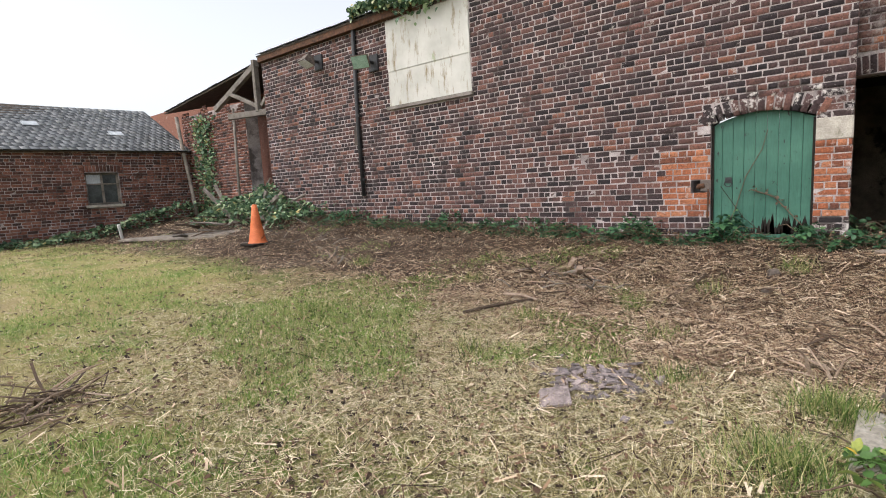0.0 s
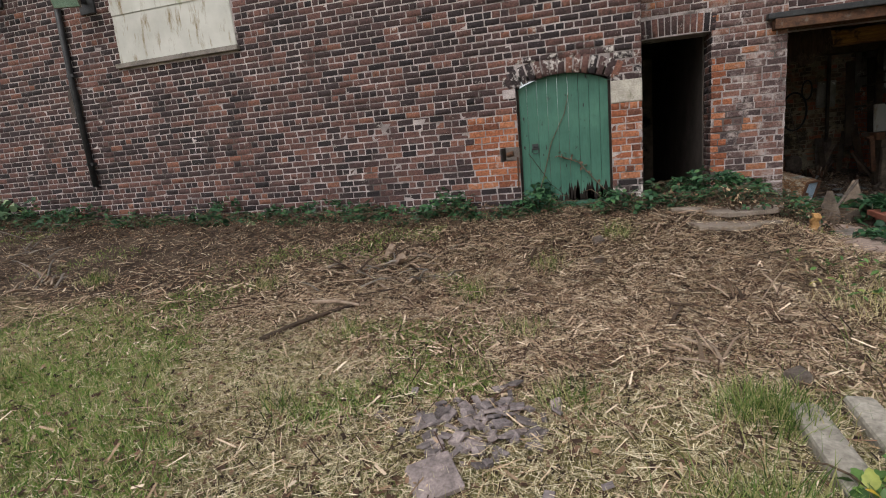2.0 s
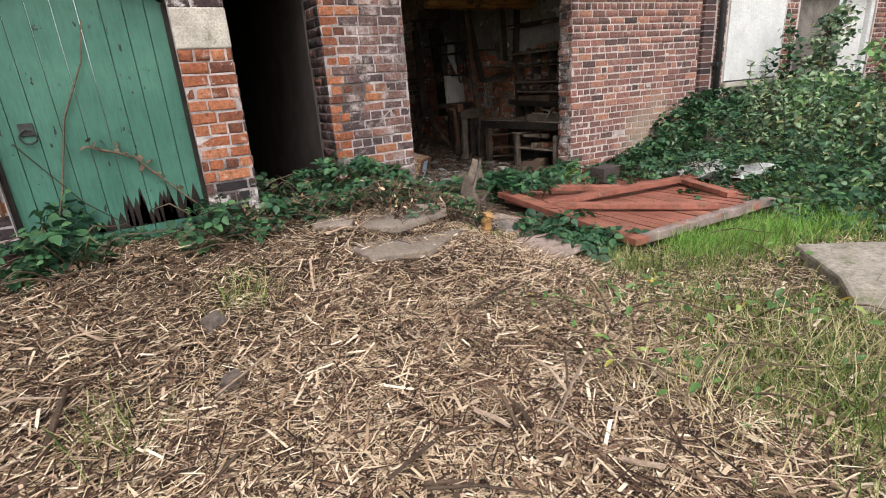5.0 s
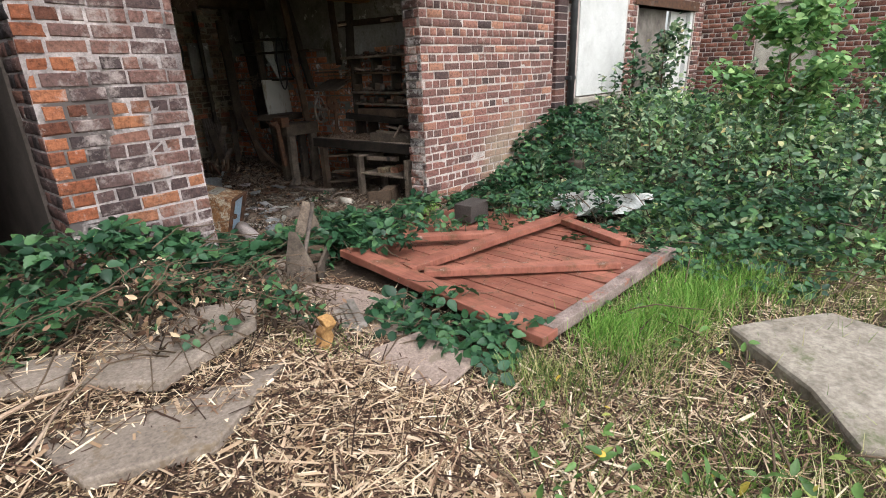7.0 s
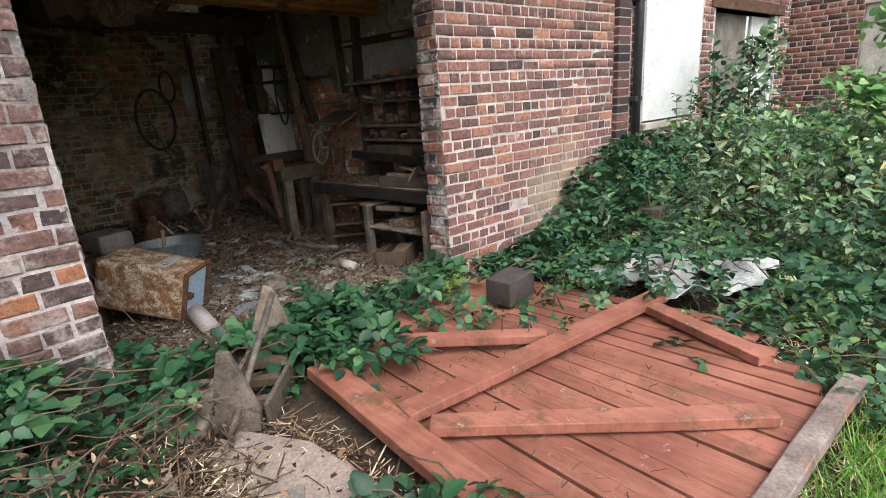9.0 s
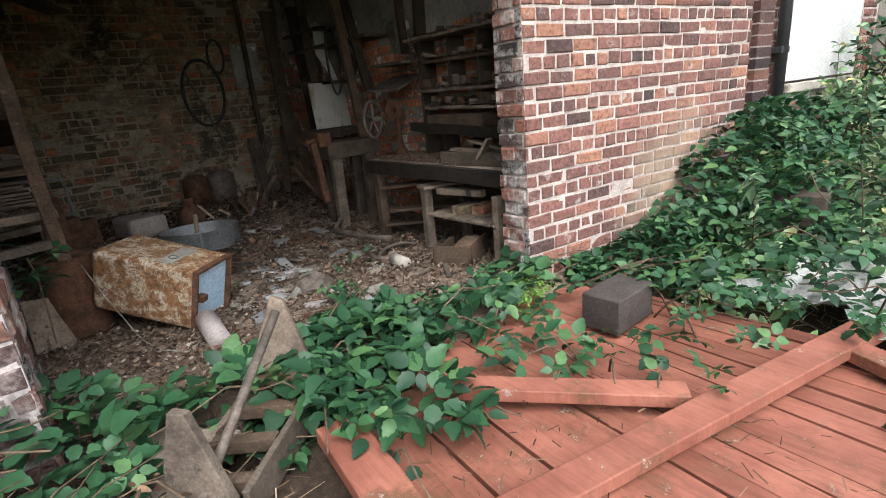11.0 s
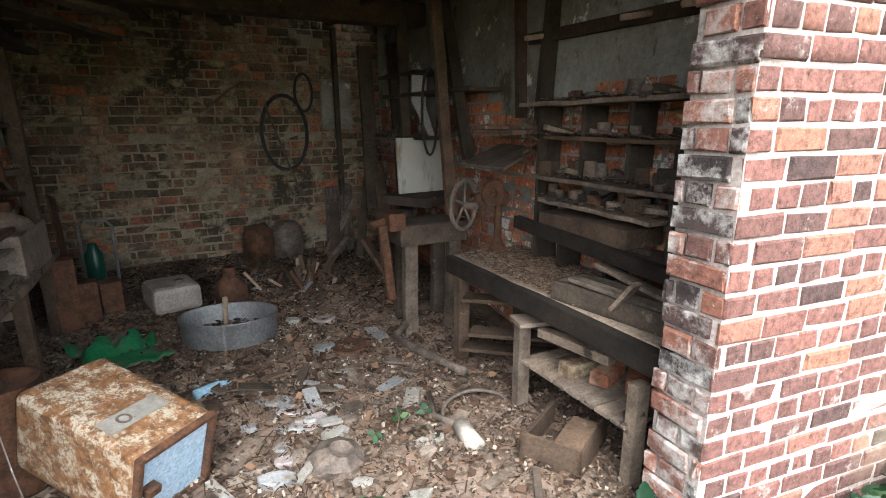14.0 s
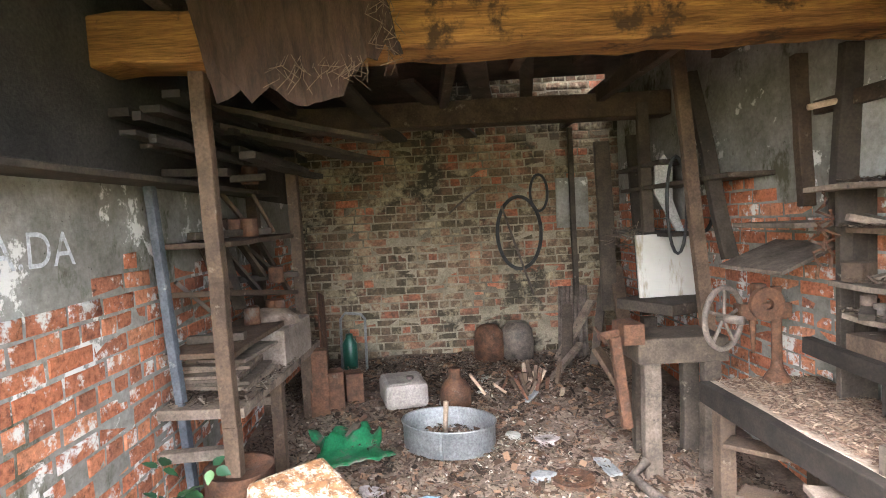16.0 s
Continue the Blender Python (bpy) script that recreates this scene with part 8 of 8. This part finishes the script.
dp_ = mound(700, 1.4, 3.6, -0.55, 0.3, lambda x, y: 0.16 + 0.16 * lump(x, y, 3.0), 29)
leaves(dead, "leaves", dp_, 0.035, DEAD, NARROW, 1.2, 95)
canes(dead, dp_, 90, 0.5, 0.004, 96, CANE, 0.5)
dead = thing("dead_bramble_tangle", "dry brown stems and withered leaves along the long wall", "bramble")
dp_ = mound(3600, -9.0, 1.5, -1.2, -0.05, lambda x, y: 0.13 + 0.2 * lump(x, y, 2.0), 39)
leaves(dead, "leaves", dp_, 0.035, DEAD, NARROW, 1.2, 97)
canes(dead, dp_, 320, 0.55, 0.004, 98, CANE, 0.5)
dead = thing("dead_bramble_tangle", "withered weeds and pale dry leaves beside the flagstones", "bramble")
dp_ = mound(1100, 2.3, 3.35, -0.85, 0.25, lambda x, y: (0.2 + 0.22 * lump(x, y, 2.6)) * float(smooth(3.4, 3.0, x)), 49)
leaves(dead, "leaves", dp_[:600], 0.05, DEAD, NARROW, 1.2, 197)
leaves(dead, "pale_leaves", dp_[600:900], 0.045, STRAW, NARROW, 1.2, 198)
leaves(dead, "green_leaves", dp_[900:], 0.06, LEAF, SPRAY3, 0.9, 199)
canes(dead, dp_, 130, 0.5, 0.004, 196, CANE, 0.6)
bramble("bramble_patch", "bramble sprays lying over the torn sheet", mound(90, 6.1, 7.1, -1.3, -0.45, lambda x, y: 0.1 + 0.1 * lump(x, y, 4), 48, 0.9, -0.14), 0.07, LEAF, SPRAY3, 48, 80, 8, 0.4)

# brick faces
def uA(x):
    return x - AX0


door_hole = [(uA(0.0), uA(1.17), -0.7, 1.92), (uA(-0.25), uA(0.0), 0.70, 0.88), (uA(1.17), uA(1.53), 1.30, 1.58)]
board_hole = [(uA(-6.05), uA(-3.95), 2.66, 4.4)]
wall_a = courses(AX1 - AX0, -0.5, ATOP, door_hole + board_hole, seed=2)
orange = [b for b in wall_a if b[2] < 1.3 and ((b[1] > uA(-0.55) and b[1] <= uA(0.02)) or b[0] >= uA(1.15)) and b[2] > 0.3]
o = set(orange)
white = [b for b in wall_a if b not in o and ((b[0] >= uA(1.12) and (b[2] < 0.2 or 1.5 < b[2] < 1.9)) or (1.62 < b[2] < 1.95 and uA(-0.2) < b[0] and b[1] < uA(1.4)))]
o |= set(white)
lay(wall_south, (AX0, 0), (AX1, 0), white, BRICK_ARCH, lambda u, v: v < 2.1, 40, 10)
lay(wall_south, (AX0, 0), (AX1, 0), [b for b in wall_a if b not in o], BRICK_A, lambda u, v: u > uA(-3.2) and 0.0 < v < 1.95, 260, 11)
lay(wall_south, (AX0, 0), (AX1, 0), orange, BRICK_ORANGE, lambda u, v: True, 60, 12)
arch(wall_south, -0.04, 1.21, 1.60, 1.72, 0.14, 0.22, 0.0, BRICK_ARCH, 15)
end = courses(BY, -0.5, ATOP, [(0, BY, 1.30, 1.58)], seed=3)
lay(wall_south, (AX1, 0), (AX1, BY), end, BRICK_A, None, 0, 13)
pier = courses(PX - AX1, -0.55, 4.0, [(0, 2.45 - AX1, -0.7, 2.34)], seed=4)
pier_corner = [b for b in pier if b[1] < 2.45 - AX1 + 0.26 and b[2] < 1.7 and b[0] > 2.4 - AX1]
lay(wall_shed, (AX1, BY), (PX, BY), pier_corner, BRICK_ORANGE, lambda u, v: True, 60, 54)
pier_rest = [b for b in pier if b not in set(pier_corner)]
lay(wall_shed, (AX1, BY), (PX, BY), pier_rest, BRICK_PIER, lambda u, v: v < 2.3 and u > 2.44 - AX1, 120, 14)
arch(wall_shed, AX1 + 0.02, 2.47, 2.1, 2.12, 0.02, 0.22, BY, BRICK_A, 13)
lay(wall_over, (PX, BY), (JX, JY), courses(math.hypot(JX - PX, JY - BY), 2.16, 4.0, [], seed=44), BRICK_A, lambda u, v: v < 2.6, 60, 44)
front = courses(SLEN, -0.55, 4.0, [(2.95, 4.4, 0.55, 3.3), (4.7, 7.12, -0.1, 2.12), (2.62, 2.72, -1, 4)], seed=5)
lay(wall_front, (JX, JY), (FX, FY), front, BRICK_B, lambda u, v: v < 2.1 and u < 2.3, 300, 15)
# reveals of the bay and of the pier
lay(wall_front, (JX, JY + 0.23), (JX, JY), courses(0.23, -0.55, 2.0, [], header_every=2, seed=5), BRICK_JAMB, lambda u, v: True, 60, 16)
lay(wall_shed, (PX, BY), (PX, BY + 0.36), courses(0.36, -0.55, 2.0, [], header_every=2, seed=6), BRICK_JAMB, lambda u, v: True, 60, 17)
lay(wall_shed, (2.45, BY + 0.36), (2.45, BY), courses(0.36, -0.55, 2.1, [], header_every=2, seed=7), BRICK_A, None, 0, 18)
lay(wall_east, (FX, FY), (FX, -9), courses(9.0, -0.5, 2.6, [(0.95, 1.95, 0.9, 2.2)], seed=9), BRICK_LEFT, None, 0, 20)
west = courses(13.6, -0.5, 2.55, [(6.7, 7.5, -0.7, 1.84), (10.33, 11.24, 0.9, 2.16)], seed=10)
lay(wall_west, (WX, -13), (WX, 0.6), west, BRICK_LEFT, lambda u, v: 6.0 < u < 12.4 and v > 0.1, 280, 21)
arch(wall_west, -6.33, -5.47, 1.62, 1.7, 0.05, 0.2, WX, BRICK_LEFT, 11, "x")
arch(wall_west, -2.7, -1.74, 1.95, 2.0, 0.02, 0.19, WX, BRICK_LEFT, 11, "x")
lay(wall_ruin, (-16.4, 0.5), (-12.45, 0.5), courses(3.95, -0.5, 4.1, [], lambda u, v: v < 3.75 + 0.2 * math.sin(u * 5), seed=11), BRICK_LEFT, None, 0, 22, 0.015)
lay(wall_back, shed(1.4, 5.75), shed(6.9, 5.75), courses(5.5, -0.4, 3.9, [(0, 1.6, -1, 3)], seed=12), BRICK_IN, lambda u, v: v < 2.2 and 2.0 < u < 4.9, 300, 23, 0.005)
def flaked(u, v):
    y = BY + 0.36 + u
    return v < 0.95 + 0.12 * math.sin(3 * y) - 0.1 * math.sin(7.7 * y) or (v < 1.0)
lay(wall_partition, shed(3.15, BY + 0.36), shed(3.15, 5.9), courses(4.9, -0.4, 1.2, [], flaked, seed=13), BRICK_PAINT, lambda u, v: u < 2.2, 200, 24, 0.006)
side = lambda u, v: v < 1.3 + 0.12 * math.sin(4 * u)
lay(wall_side, shed(6.55, 5.75), shed(6.55, BY + 0.36), courses(4.77, -0.4, 1.5, [], side, seed=14), BRICK_PAINT, lambda u, v: u > 1.5 and v > 0.3, 200, 25, 0.005)
